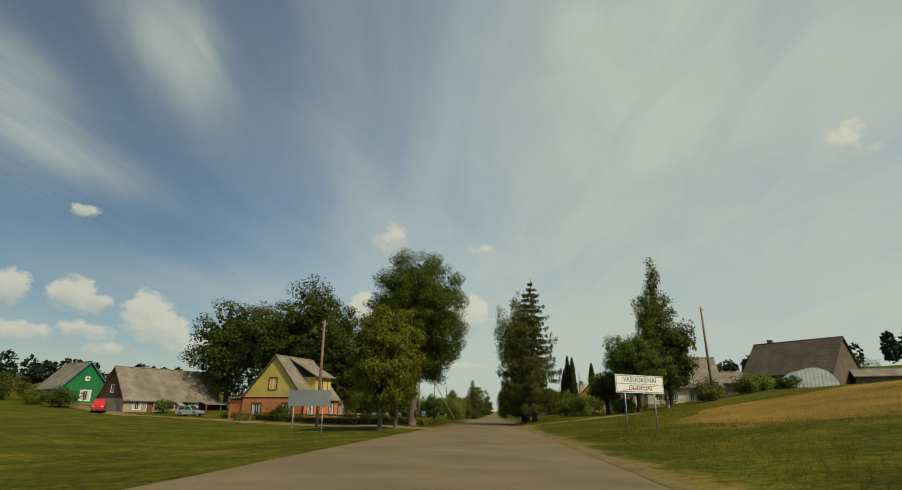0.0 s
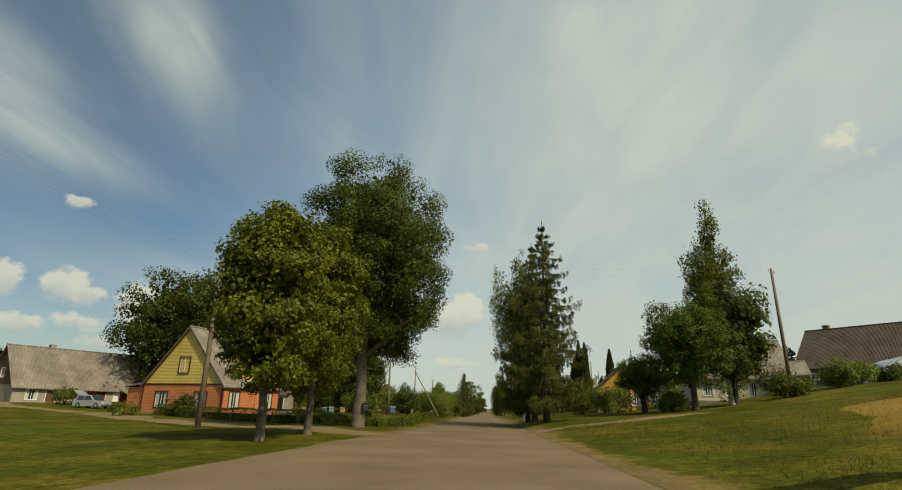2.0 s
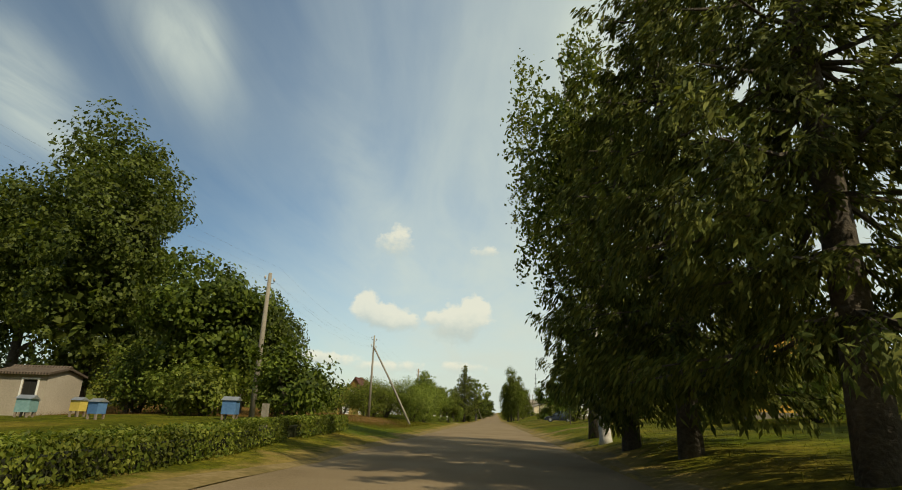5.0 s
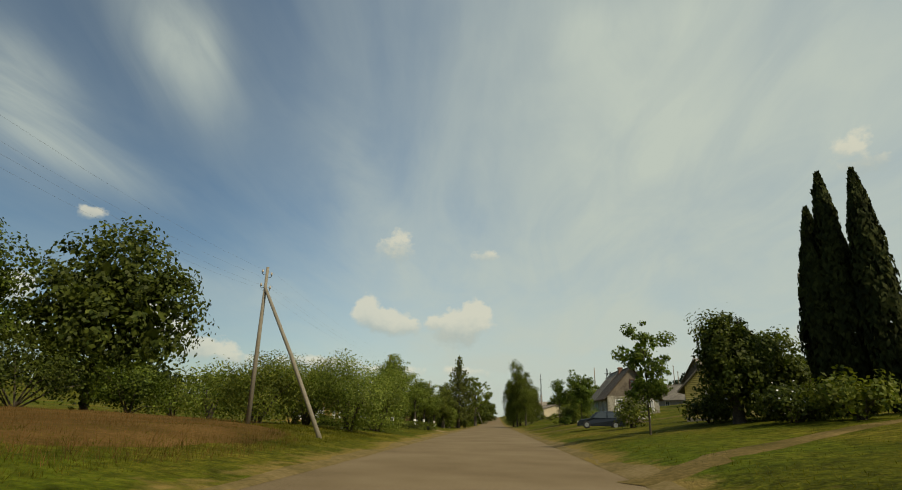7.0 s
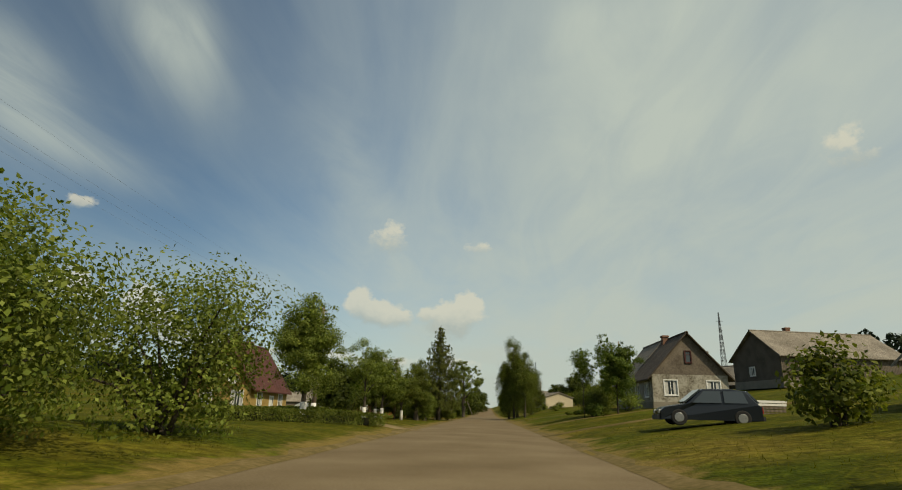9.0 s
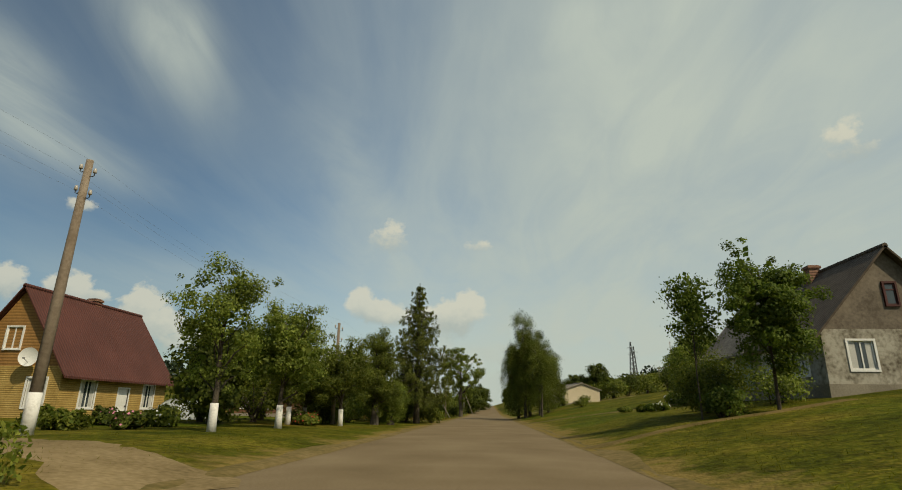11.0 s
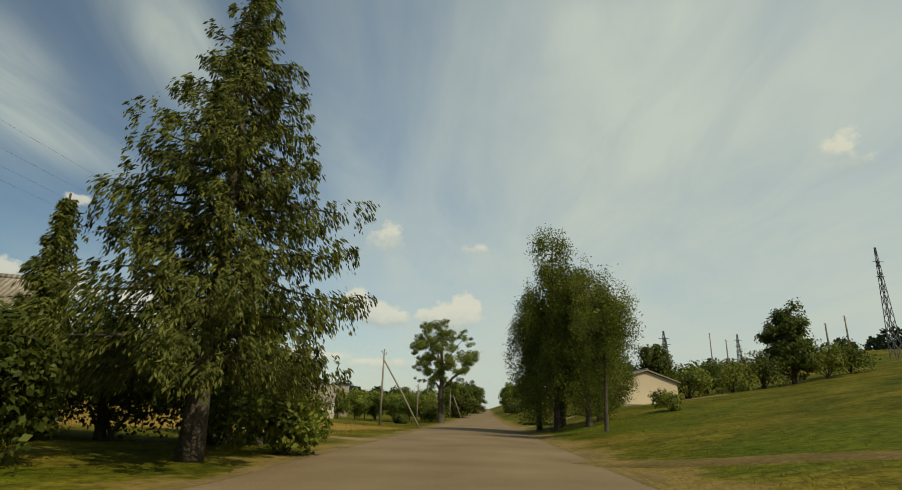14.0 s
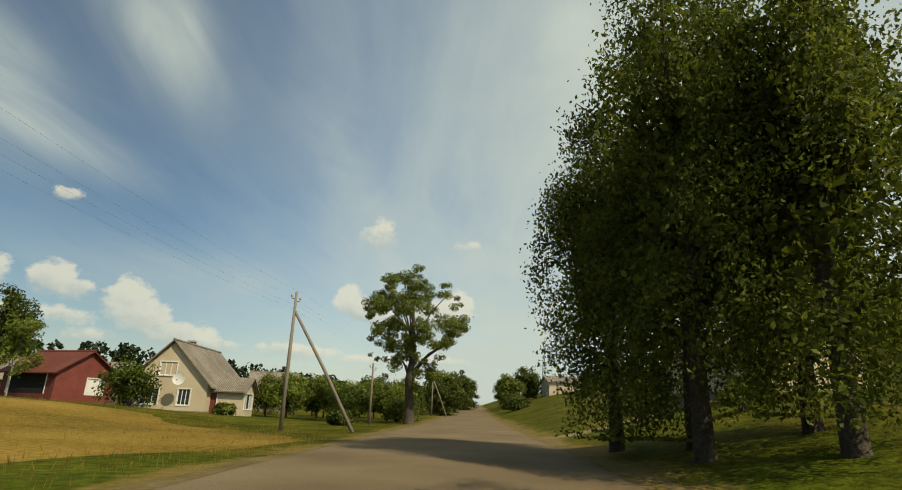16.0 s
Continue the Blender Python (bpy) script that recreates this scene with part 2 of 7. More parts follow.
GRASS = mottled("turf", ((0.028, 0.037, 0.0035), (0.070, 0.072, 0.006), (0.158, 0.124, 0.020)), 0.36, 11, 0.95, 0.8, (0.34, 0.68), bump_dist=0.08, spec=0.04)


def worn_edges(m, inner_l, inner_r, reach, soil, dark):
    """Sandy soil shows through the turf beside the road, in a ragged strip."""
    nt = m.node_tree
    N, L = nt.nodes, nt.links
    b = N["Principled BSDF"]
    old = b.inputs["Base Color"].links[0].from_socket
    tc = N.new("ShaderNodeTexCoord").outputs["Object"]
    sp = N.new("ShaderNodeSeparateXYZ")
    L.new(tc, sp.inputs[0])

    def calc(op, *v):
        n = N.new("ShaderNodeMath")
        n.operation = op
        for k, q in enumerate(v):
            if isinstance(q, (int, float)):
                n.inputs[k].default_value = q
            else:
                L.new(q, n.inputs[k])
        return n.outputs[0]

    def noisy(scale, detail):
        n = N.new("ShaderNodeTexNoise")
        n.inputs["Scale"].default_value, n.inputs["Detail"].default_value = scale, detail
        L.new(tc, n.inputs["Vector"])
        return n.outputs[0]

    away = calc("MAXIMUM", calc("SUBTRACT", sp.outputs[0], inner_r), calc("SUBTRACT", inner_l, sp.outputs[0]))
    rag = calc("ADD", calc("MULTIPLY", noisy(0.35, 3), 3.4), calc("MULTIPLY", noisy(2.2, 8), 2.2))
    f = calc("SUBTRACT", rag, calc("DIVIDE", away, reach))
    mr = N.new("ShaderNodeMapRange")
    mr.interpolation_type = "SMOOTHSTEP"
    L.new(f, mr.inputs[0])
    mr.inputs[1].default_value, mr.inputs[2].default_value = 1.7, 2.7
    tone = N.new("ShaderNodeMix")
    tone.data_type = "RGBA"
    L.new(noisy(5.0, 8), tone.inputs[0])
    tone.inputs[6].default_value, tone.inputs[7].default_value = (*dark, 1), (*soil, 1)
    mx = N.new("ShaderNodeMix")
    mx.data_type = "RGBA"
    L.new(mr.outputs[0], mx.inputs[0])
    def drift(base, scale, lo, hi, amount, colour):
        step = N.new("ShaderNodeMapRange")
        step.interpolation_type = "SMOOTHSTEP"
        L.new(noisy(scale, 4), step.inputs[0])
        step.inputs[1].default_value, step.inputs[2].default_value, step.inputs[4].default_value = lo, hi, amount
        n = N.new("ShaderNodeMix")
        n.data_type = "RGBA"
        L.new(step.outputs[0], n.inputs[0])
        L.new(base, n.inputs[6])
        n.inputs[7].default_value = (*colour, 1)
        return n.outputs[2]

    old = drift(old, 0.075, 0.50, 0.64, 0.55, (0.060, 0.088, 0.006))
    old = drift(old, 0.11, 0.54, 0.70, 0.55, (0.170, 0.118, 0.022))
    tuft = N.new("ShaderNodeMix")
    tuft.data_type, tuft.blend_type = "RGBA", "MULTIPLY"
    tuft.inputs[0].default_value = 1.0
    L.new(old, tuft.inputs[6])
    speck = N.new("ShaderNodeMapRange")
    L.new(noisy(3.2, 10), speck.inputs[0])
    speck.inputs[1].default_value, speck.inputs[2].default_value = 0.3, 0.7
    speck.inputs[3].default_value, speck.inputs[4].default_value = 0.55, 1.5
    L.new(speck.outputs[0], tuft.inputs[7])
    L.new(tuft.outputs[2], mx.inputs[6])
    L.new(tone.outputs[2], mx.inputs[7])
    L.new(mx.outputs[2], b.inputs["Base Color"])


worn_edges(GRASS, -4.6, 3.35, 0.95, (0.27, 0.185, 0.062), (0.095, 0.078, 0.018))
DRYGROUND = mottled("dry_turf", ((0.080, 0.066, 0.010), (0.195, 0.128, 0.025), (0.30, 0.20, 0.048)), 0.15, 5, 0.95, 0.8, (0.34, 0.66), bump_dist=0.08, spec=0.04)
REDGROUND = mottled("sorrel_turf", ((0.040, 0.034, 0.006), (0.098, 0.056, 0.016), (0.15, 0.086, 0.028)), 0.3, 6, 0.95, 0.8, (0.34, 0.66), bump_dist=0.08, spec=0.04)
BLADE = leafy("grass_blade", (0.055, 0.062, 0.006), (0.135, 0.120, 0.016), 0.45, 0.8)
DRYBLADE = leafy("dry_blade", (0.14, 0.098, 0.018), (0.30, 0.20, 0.048), 0.3, 0.8)
REDBLADE = leafy("sorrel_blade", (0.080, 0.056, 0.013), (0.185, 0.098, 0.034), 0.3, 0.8)
BARK = mottled("bark", ((0.035, 0.028, 0.020), (0.10, 0.082, 0.060)), 2.0, 14, 0.95, 0.9, bump_dist=0.04)
PALEBARK = mottled("pale_bark", ((0.070, 0.056, 0.038), (0.175, 0.142, 0.100)), 1.5, 12, 0.95, 0.8, bump_dist=0.03)
BIRCHBARK = mottled("birch_bark", ((0.04, 0.035, 0.03), (0.34, 0.31, 0.27), (0.50, 0.47, 0.42)), 2.5, 8, 0.8, 0.4, (0.30, 0.5))
LIMEWASH = mottled("limewash", ((0.42, 0.40, 0.36), (0.70, 0.685, 0.65)), 2.0, 15, 0.9, 0.5, (0.25, 0.5))
LEAF_LIME = leafy("lime_leaf", (0.030, 0.050, 0.006), (0.105, 0.132, 0.017), 0.25)
LEAF_CHEST = leafy("chestnut_leaf", (0.046, 0.070, 0.007), (0.185, 0.195, 0.021), 0.3)
LEAF_DARK = leafy("dark_leaf", (0.034, 0.050, 0.009), (0.10, 0.118, 0.021))
LEAF_APPLE = leafy("apple_leaf", (0.075, 0.11, 0.016), (0.23, 0.265, 0.055), 0.43)
LEAF_SHRUB = leafy("shrub_leaf", (0.055, 0.082, 0.012), (0.185, 0.2, 0.036), 0.4)
LEAF_BIRCH = leafy("birch_leaf", (0.055, 0.078, 0.012), (0.165, 0.18, 0.036), 0.45)
LEAF_BRIGHT = leafy("bright_leaf", (0.050, 0.086, 0.012), (0.145, 0.182, 0.034), 0.4)
LEAF_OAK = leafy("oak_leaf", (0.062, 0.095, 0.014), (0.185, 0.205, 0.04), 0.4)
NEEDLE = leafy("needle", (0.042, 0.058, 0.011), (0.145, 0.152, 0.033), 0.28, 0.75)
THUJA = leafy("thuja_scale", (0.016, 0.023, 0.006), (0.050, 0.058, 0.014), 0.12, 0.8)
FARWOOD = leafy("far_wood", (0.016, 0.028, 0.016), (0.040, 0.055, 0.030), 0.15, 0.9)
ORANGE_BOARD = mottled("orange_boards", ((0.50, 0.17, 0.065), (0.66, 0.25, 0.10)), 0.5, 9, 0.75, 0.5, wave=("Z", 7, 0.22))
YELLOW_BOARD = mottled("yellow_boards", ((0.58, 0.43, 0.10), (0.74, 0.57, 0.17)), 0.5, 9, 0.75, 0.5, wave=("Z", 7, 0.22))
CREAM_BOARD = mottled("cream_boards", ((0.60, 0.56, 0.38), (0.78, 0.74, 0.54)), 0.5, 9, 0.75, 0.5, wave=("Z", 6, 0.25))
GREEN_BOARD = mottled("green_boards", ((0.010, 0.15, 0.05), (0.022, 0.23, 0.085)), 0.5, 9, 0.75, 0.5, wave=("Z", 7, 0.22))
MINT_BOARD = mottled("mint_boards", ((0.20, 0.27, 0.20), (0.32, 0.38, 0.30)), 0.7, 9, 0.8, 0.5, wave=("Z", 7, 0.25))
BROWN_BOARD = mottled("brown_boards", ((0.12, 0.055, 0.030), (0.22, 0.11, 0.06)), 0.6, 9, 0.8, 0.5, wave=("Z", 7, 0.3))
WOOD_BOARD = mottled("varnished_boards", ((0.26, 0.13, 0.04), (0.40, 0.22, 0.07)), 0.6, 9, 0.7, 0.5, wave=("Z", 6, 0.3))
OLD_BOARD = mottled("weathered_boards", ((0.095, 0.075, 0.056), (0.21, 0.172, 0.132)), 0.8, 8, 0.9, 0.6, wave=("X", 5, 0.35))
MAROON_BOARD = mottled("maroon_boards", ((0.14, 0.035, 0.028), (0.24, 0.065, 0.05)), 0.6, 9, 0.8, 0.5, wave=("X", 6, 0.3))
RENDER_GREY = mottled("grey_render", ((0.27, 0.235, 0.185), (0.40, 0.35, 0.28)), 0.5, 12, 0.95, 0.4)
RENDER_BEIGE = mottled("beige_render", ((0.46, 0.38, 0.26), (0.60, 0.51, 0.37)), 0.4, 12, 0.95, 0.4)
RENDER_PEEL = mottled("peeling_whitewash", ((0.10, 0.082, 0.058), (0.25, 0.226, 0.178), (0.38, 0.352, 0.292)), 1.3, 6, 0.95, 0.8, (0.36, 0.58))
YELLOW_BRICK = mottled("yellow_brick", ((0.34, 0.215, 0.06), (0.54, 0.375, 0.13)), 1.2, 10, 0.9, 0.6, wave=("Z", 9, 0.3))
OCHRE_WALL = mottled("ochre_boards", ((0.55, 0.30, 0.045), (0.72, 0.42, 0.08)), 0.5, 9, 0.8, 0.5, wave=("Z", 6, 0.2))
SLATE = mottled("asbestos_slate", ((0.15, 0.125, 0.098), (0.245, 0.21, 0.165), (0.36, 0.315, 0.255)), 0.6, 5, 0.9, 0.7, (0.33, 0.66), wave=("X", 6, 0.3), bump_dist=0.05)
DARKSLATE = mottled("dark_slate", ((0.085, 0.062, 0.045), (0.155, 0.118, 0.088)), 0.6, 5, 0.9, 0.7, wave=("X", 6, 0.3), bump_dist=0.05)
REDTILE = mottled("red_sheet", ((0.078, 0.025, 0.018), (0.122, 0.040, 0.029)), 0.5, 9, 0.75, 0.7, wave=("X", 5, 0.35), bump_dist=0.04)
REDROOF = mottled("faded_red_roof", ((0.13, 0.036, 0.025), (0.20, 0.062, 0.042)), 0.6, 7, 0.8, 0.6, wave=("X", 5, 0.3), bump_dist=0.04)
WHITE = mottled("white_paint", ((0.66, 0.65, 0.62), (0.80, 0.79, 0.76)), 1.0, 15, 0.55, 0.15)
BRICK = mottled("chimney_brick", ((0.20, 0.10, 0.065), (0.34, 0.19, 0.13)), 2.0, 9, 0.95, 0.7, wave=("Z", 12, 0.35))
PALE_BRICK = mottled("pale_brick", ((0.34, 0.30, 0.25), (0.48, 0.44, 0.38)), 2.0, 9, 0.95, 0.7, wave=("Z", 12, 0.3))
CONCRETE = mottled("concrete", ((0.17, 0.148, 0.112), (0.27, 0.238, 0.185)), 0.8, 14, 0.95, 0.4)
POLEWOOD = mottled("pole_wood", ((0.14, 0.105, 0.075), (0.25, 0.20, 0.15)), 1.2, 11, 0.95, 0.5)
STEEL = mottled("zinc_steel", ((0.30, 0.31, 0.31), (0.44, 0.45, 0.45)), 2.0, 12, 0.45, 0.1, metal=0.7)
MASTSTEEL = mottled("weathered_mast_steel", ((0.075, 0.08, 0.085), (0.14, 0.145, 0.15)), 1.0, 8, 0.75, 0.1)
MAROON_PAINT = mottled("maroon_paint", ((0.05, 0.014, 0.012), (0.085, 0.024, 0.02)), 1.5, 12, 0.6, 0.15)
PALE_YELLOW = mottled("pale_yellow_boards", ((0.40, 0.33, 0.10), (0.54, 0.45, 0.16)), 0.6, 9, 0.8, 0.5, wave=("Z", 7, 0.25))
DARKSTEEL = plain("dark_steel", (0.05, 0.05, 0.05), 0.6, 0.5)
WIRE = plain("wire", (0.16, 0.17, 0.18), 0.5, 0.5)
PORCELAIN = plain("porcelain", (0.40, 0.36, 0.31), 0.25)
GLASS = plain("window_glass", (0.035, 0.045, 0.050), 0.06, 0.0, 0.8)
CURTAIN = mottled("curtain", ((0.45, 0.44, 0.41), (0.66, 0.65, 0.61)), 2.0, 20, 0.9, 0.3, wave=("X", 9, 0.3))
# near-black panel colour that paints the shade inside openings
INSIDE_SHADE = plain("painted_inside_shade", (0.015, 0.014, 0.012), 0.95)
RUBBER = plain("rubber", (0.02, 0.02, 0.02), 0.85)
FILM = mottled("tunnel_film", ((0.45, 0.50, 0.50), (0.74, 0.78, 0.78)), 1.2, 8, 0.25, 0.4, wave=("X", 2, 0.25))
SIGNWHITE = mottled("sign_white", ((0.72, 0.72, 0.70), (0.80, 0.80, 0.78)), 1.0, 9, 0.4, 0.05)
SIGNBLACK = plain("sign_black", (0.02, 0.02, 0.022), 0.5)
SIGNRED = plain("sign_red", (0.55, 0.02, 0.02), 0.5)
SIGNGREY = mottled("sign_back", ((0.28, 0.32, 0.34), (0.36, 0.40, 0.42)), 1.0, 9, 0.5, 0.05, metal=0.3)
SILVER = plain("silver_paint", (0.46, 0.48, 0.50), 0.3, 0.5)
CARRED = plain("red_car_paint", (0.50, 0.025, 0.03), 0.3)
CARNAVY = plain("dark_blue_car_paint", (0.014, 0.018, 0.024), 0.25)
LAMPRED = plain("tail_lamp", (0.45, 0.02, 0.02), 0.25)
LAMPCLEAR = plain("head_lamp", (0.6, 0.6, 0.58), 0.15)
BLUEPAINT = mottled("faded_blue_paint", ((0.05, 0.12, 0.25), (0.09, 0.19, 0.34)), 1.5, 9, 0.7, 0.2)
YELLOWPAINT = mottled("faded_yellow_paint", ((0.40, 0.30, 0.06), (0.55, 0.42, 0.10)), 1.5, 9, 0.7, 0.2)
TEALPAINT = mottled("teal_paint", ((0.12, 0.22, 0.22), (0.20, 0.32, 0.31)), 1.5, 9, 0.7, 0.2)
FLOWER_RED = plain("red_petal", (0.45, 0.05, 0.02), 0.7)
FLOWER_YELLOW = plain("yellow_petal", (0.60, 0.42, 0.03), 0.7)
FLOWER_WHITE = plain("white_petal", (0.70, 0.70, 0.66), 0.7)
FLOWER_PINK = plain("pink_petal", (0.55, 0.20, 0.28), 0.7)


# ---- mesh helpers ----
class Shape:
    """Collects vertices and faces of one part."""

    def __init__(self):
        self.v, self.f = [], []

    def add(self, verts, faces):
        k = len(self.v)
        self.v += [tuple(p) for p in verts]
        self.f += [tuple(i + k for i in f) for f in faces]
        return self

    def box(self, x0, y0, z0, x1, y1, z1, m=None):
        p = [Vector(c) for c in ((x0, y0, z0), (x1, y0, z0), (x1, y1, z0), (x0, y1, z0), (x0, y0, z1), (x1, y0, z1), (x1, y1, z1), (x0, y1, z1))]
        if m is not None:
            p = [m @ c for c in p]
        return self.add(p, [(0, 3, 2, 1), (4, 5, 6, 7), (0, 1, 5, 4), (1, 2, 6, 5), (2, 3, 7, 6), (3, 0, 4, 7)])

    def tube(self, pts, radii, sides=8, caps=True):
        pts = [Vector(p) for p in pts]
        rings = []
        for i, p in enumerate(pts):
            d = (pts[min(i + 1, len(pts) - 1)] - pts[max(i - 1, 0)]).normalized()
            a = d.orthogonal().normalized() if abs(d.z) < 0.95 else Vector((1, 0, 0))
            a = (a - d * a.dot(d)).normalized()
            b = d.cross(a)
            rings.append([p + (a * math.cos(math.tau * k / sides) + b * math.sin(math.tau * k / sides)) * radii[i] for k in range(sides)])
        faces = []
        for i in range(len(pts) - 1):
            for k in range(sides):
                j = (k + 1) % sides
                faces.append((i * sides + k, i * sides + j, (i + 1) * sides + j, (i + 1) * sides + k))
        if caps:
            faces.append(tuple(reversed(range(sides))))
            faces.append(tuple(range((len(pts) - 1) * sides, len(pts) * sides)))
        return self.add([p for r in rings for p in r], faces)

    def prism(self, outline, depth_vec):
        """A flat outline (list of points) pushed along depth_vec."""
        a = [Vector(p) for p in outline]
        d = Vector(depth_vec)
        n = len(a)
        faces = [tuple(reversed(range(n))), tuple(range(n, 2 * n))] + [(i, (i + 1) % n, n + (i + 1) % n, n + i) for i in range(n)]
        return self.add(a + [p + d for p in a], faces)

    def mesh(self, name, mat, smooth=False):
        me = bpy.data.meshes.new(name)
        me.from_pydata(self.v, [], self.f)
        me.materials.append(mat)
        if smooth:
            me.polygons.foreach_set("use_smooth", [True] * len(me.polygons))
        me.update()
        return me


def part(name, shape, mat, parent, label="", smooth=False, m=None):
    me = shape.mesh(name, mat, smooth) if isinstance(shape, Shape) else shape
    ob = new(name, me)
    ob.parent = parent
    if m is not None:
        ob.matrix_local = m
    if label:
        tagged(ob, label)
    return ob


def thing(name, m, label, category, group="", kind=""):
    ob = new(name)
    ob.empty_display_size = 0.3
    ob.matrix_basis = m
    return tagged(ob, label, category, group, kind)


def solid(name, shape, mat, label, category, group="", kind="", m=None, smooth=False):
    me = shape.mesh(name, mat, smooth) if isinstance(shape, Shape) else shape
    ob = new(name, me)
    if m is not None:
        ob.matrix_basis = m
    return tagged(ob, label, category, group, kind)


def quads(name, V, mat):
    """A mesh of loose quads from an array (n, 4, 3)."""
    n = len(V)
    me = bpy.data.meshes.new(name)
    me.vertices.add(n * 4)
    me.loops.add(n * 4)
    me.polygons.add(n)
    me.vertices.foreach_set("co", np.ascontiguousarray(V, dtype=np.float32).ravel())
    me.loops.foreach_set("vertex_index", np.arange(n * 4, dtype=np.int32))
    me.polygons.foreach_set("loop_start", np.arange(0, n * 4, 4, dtype=np.int32))
    me.materials.append(mat)
    me.update(calc_edges=True)
    return me


def unit(a):
    return a / (np.linalg.norm(a, axis=-1, keepdims=True) + 1e-9)


def leaves(rng, C, N, size, wide=0.62, droop=0.25):
    """Kite-shaped leaves at centres C with normals about N; size is the mean length."""
    n = len(C)
    s = size * rng.uniform(0.6, 1.4, (n, 1))
    ax = unit(np.cross(N, rng.normal(size=(n, 3))))
    ax[:, 2] -= droop
    ax = unit(ax)
    side = unit(np.cross(N, ax))
    nn = unit(np.cross(ax, side))
    q = np.empty((n, 4, 3))
    q[:, 0] = C - ax * s * 0.5
    q[:, 1] = C + side * s * wide * 0.5 + nn * s * 0.08
    q[:, 2] = C + ax * s * 0.5 - nn * s * 0.10
    q[:, 3] = C - side * s * wide * 0.5 + nn * s * 0.08
    return q


# ---- ground ----
GX_L = [-4.4, -7, -10, -16, -25, -40, -60, -90, -200]
ST_L = [-60, 25, 55, 86, 116, 142, 185, 230, 262]
GZ_L = [
    (0.00, -0.18, -0.30, -0.59, -0.39, 0.16, 1.10, 3.01, 7.48), (0.00, -0.18, -0.35, -0.59, -0.29, 0.16, 1.10, 3.01, 7.48), (0.00, 0.02, 0.13, -0.04, -0.04, 0.26, 1.10, 3.01, 7.48),
    (0.03, 0.37, 0.85, 0.81, 0.41, 0.36, 0.70, 2.61, 7.48), (0.03, 0.34, 0.72, 1.00, 1.35, 1.56, 2.10, 3.51, 7.48), (0.05, 0.37, 0.45, 0.36, 0.41, 0.46, 1.30, 3.01, 7.48),
    (0.00, 0.04, 0.15, 0.31, 0.55, 0.90, 1.50, 3.01, 7.48), (0.00, -0.12, -0.15, 0.00, 0.85, 1.55, 2.20, 3.40, 7.48), (0.00, 0.02, -0.03, -0.17, -0.09, 0.46, 1.30, 3.01, 7.48),
]
GX_R = [3.1, 5, 8, 12, 17, 24, 35, 50, 80, 200]
ST_R = [-60, 35, 78, 116, 136, 164, 200, 228, 330]
GZ_R = [
    (0.00, 0.07, 0.30, 0.81, 1.49, 2.53, 4.08, 5.93, 9.24, 17.48), (0.00, 0.09, 0.35, 0.81, 1.49, 2.53, 4.08, 5.93, 9.24, 17.48), (0.03, 0.57, 0.90, 1.21, 1.59, 2.53, 4.58, 5.53, 7.74, 17.48),
    (0.03, 0.47, 0.85, 1.51, 1.99, 2.93, 4.08, 5.33, 7.74, 17.48), (0.02, 0.37, 0.80, 1.31, 1.69, 2.83, 4.48, 6.43, 9.24, 18.48), (0.00, 0.37, 0.95, 1.54, 2.20, 3.26, 4.55, 6.33, 9.01, 18.51),
    (0.00, 0.32, 0.85, 1.54, 2.46, 3.68, 5.05, 7.50, 11.65, 21.36), (0.00, 0.37, 1.10, 2.26, 2.71, 3.76, 5.21, 7.92, 12.53, 22.31), (0.00, 0.47, 1.40, 2.81, 4.19, 5.53, 7.78, 11.43, 17.24, 27.48),
]


def rise(y):
    """The road climbs gently beyond the village and levels out."""
    d = min(max(y - 245, 0.0), 280.0)
    return 0.018 * (d * d / 120 if d < 60 else d - 30)


def height(x, y):
    """Height of the ground: a table of cross sections, blended along the road."""
    xs, st, gz = (GX_L, ST_L, GZ_L) if x < 0 else (GX_R, ST_R, GZ_R)
    if x < 0:
        ax, tab = -x, [-v for v in xs]
    else:
        ax, tab = x, xs
    if ax <= tab[0]:
        return rise(y)
    vals = [float(np.interp(ax, tab, row)) for row in gz]
    k = min(max(int(np.searchsorted(st, y)) - 1, 0), len(st) - 2)
    f = min(max((y - st[k]) / (st[k + 1] - st[k]), 0.0), 1.0)
    f = f * f * (3 - 2 * f)
    z = vals[k] * (1 - f) + vals[k + 1] * f
    if ax > 200:
        z += (ax - 200) * 0.07
    fade = min(max((ax - tab[0]) / 4, 0), 1)
    return z + rise(y) + fade * 0.07 * noise.noise(Vector((x * 0.35, y * 0.35, 0)))


def lay(name, xs, ys, zoff, mat, label, category, shape=lambda x, y: (x, y), sink=0.0):
    V, F = [], []
    for y in ys:
        for x in xs:
            px, py = shape(x, y)
            z = height(px, py) + zoff
            if sink and -4.2 < px < 2.9:
                z -= sink
            V.append((px, py, z))
    n = len(xs)
    for j in range(len(ys) - 1):
        for i in range(n - 1):
            a = j * n + i
            F.append((a, a + 1, a + n + 1, a + n))
    s = Shape().add(V, F)
    return solid(name, s, mat, label, category, kind="structure", smooth=True)


def spaced(*runs):
    out = []
    for a, b, step in runs:
        n = max(1, round(abs(b - a) / step))
        out += [a + (b - a) * i / n for i in range(n)]
    return out + [runs[-1][1]]


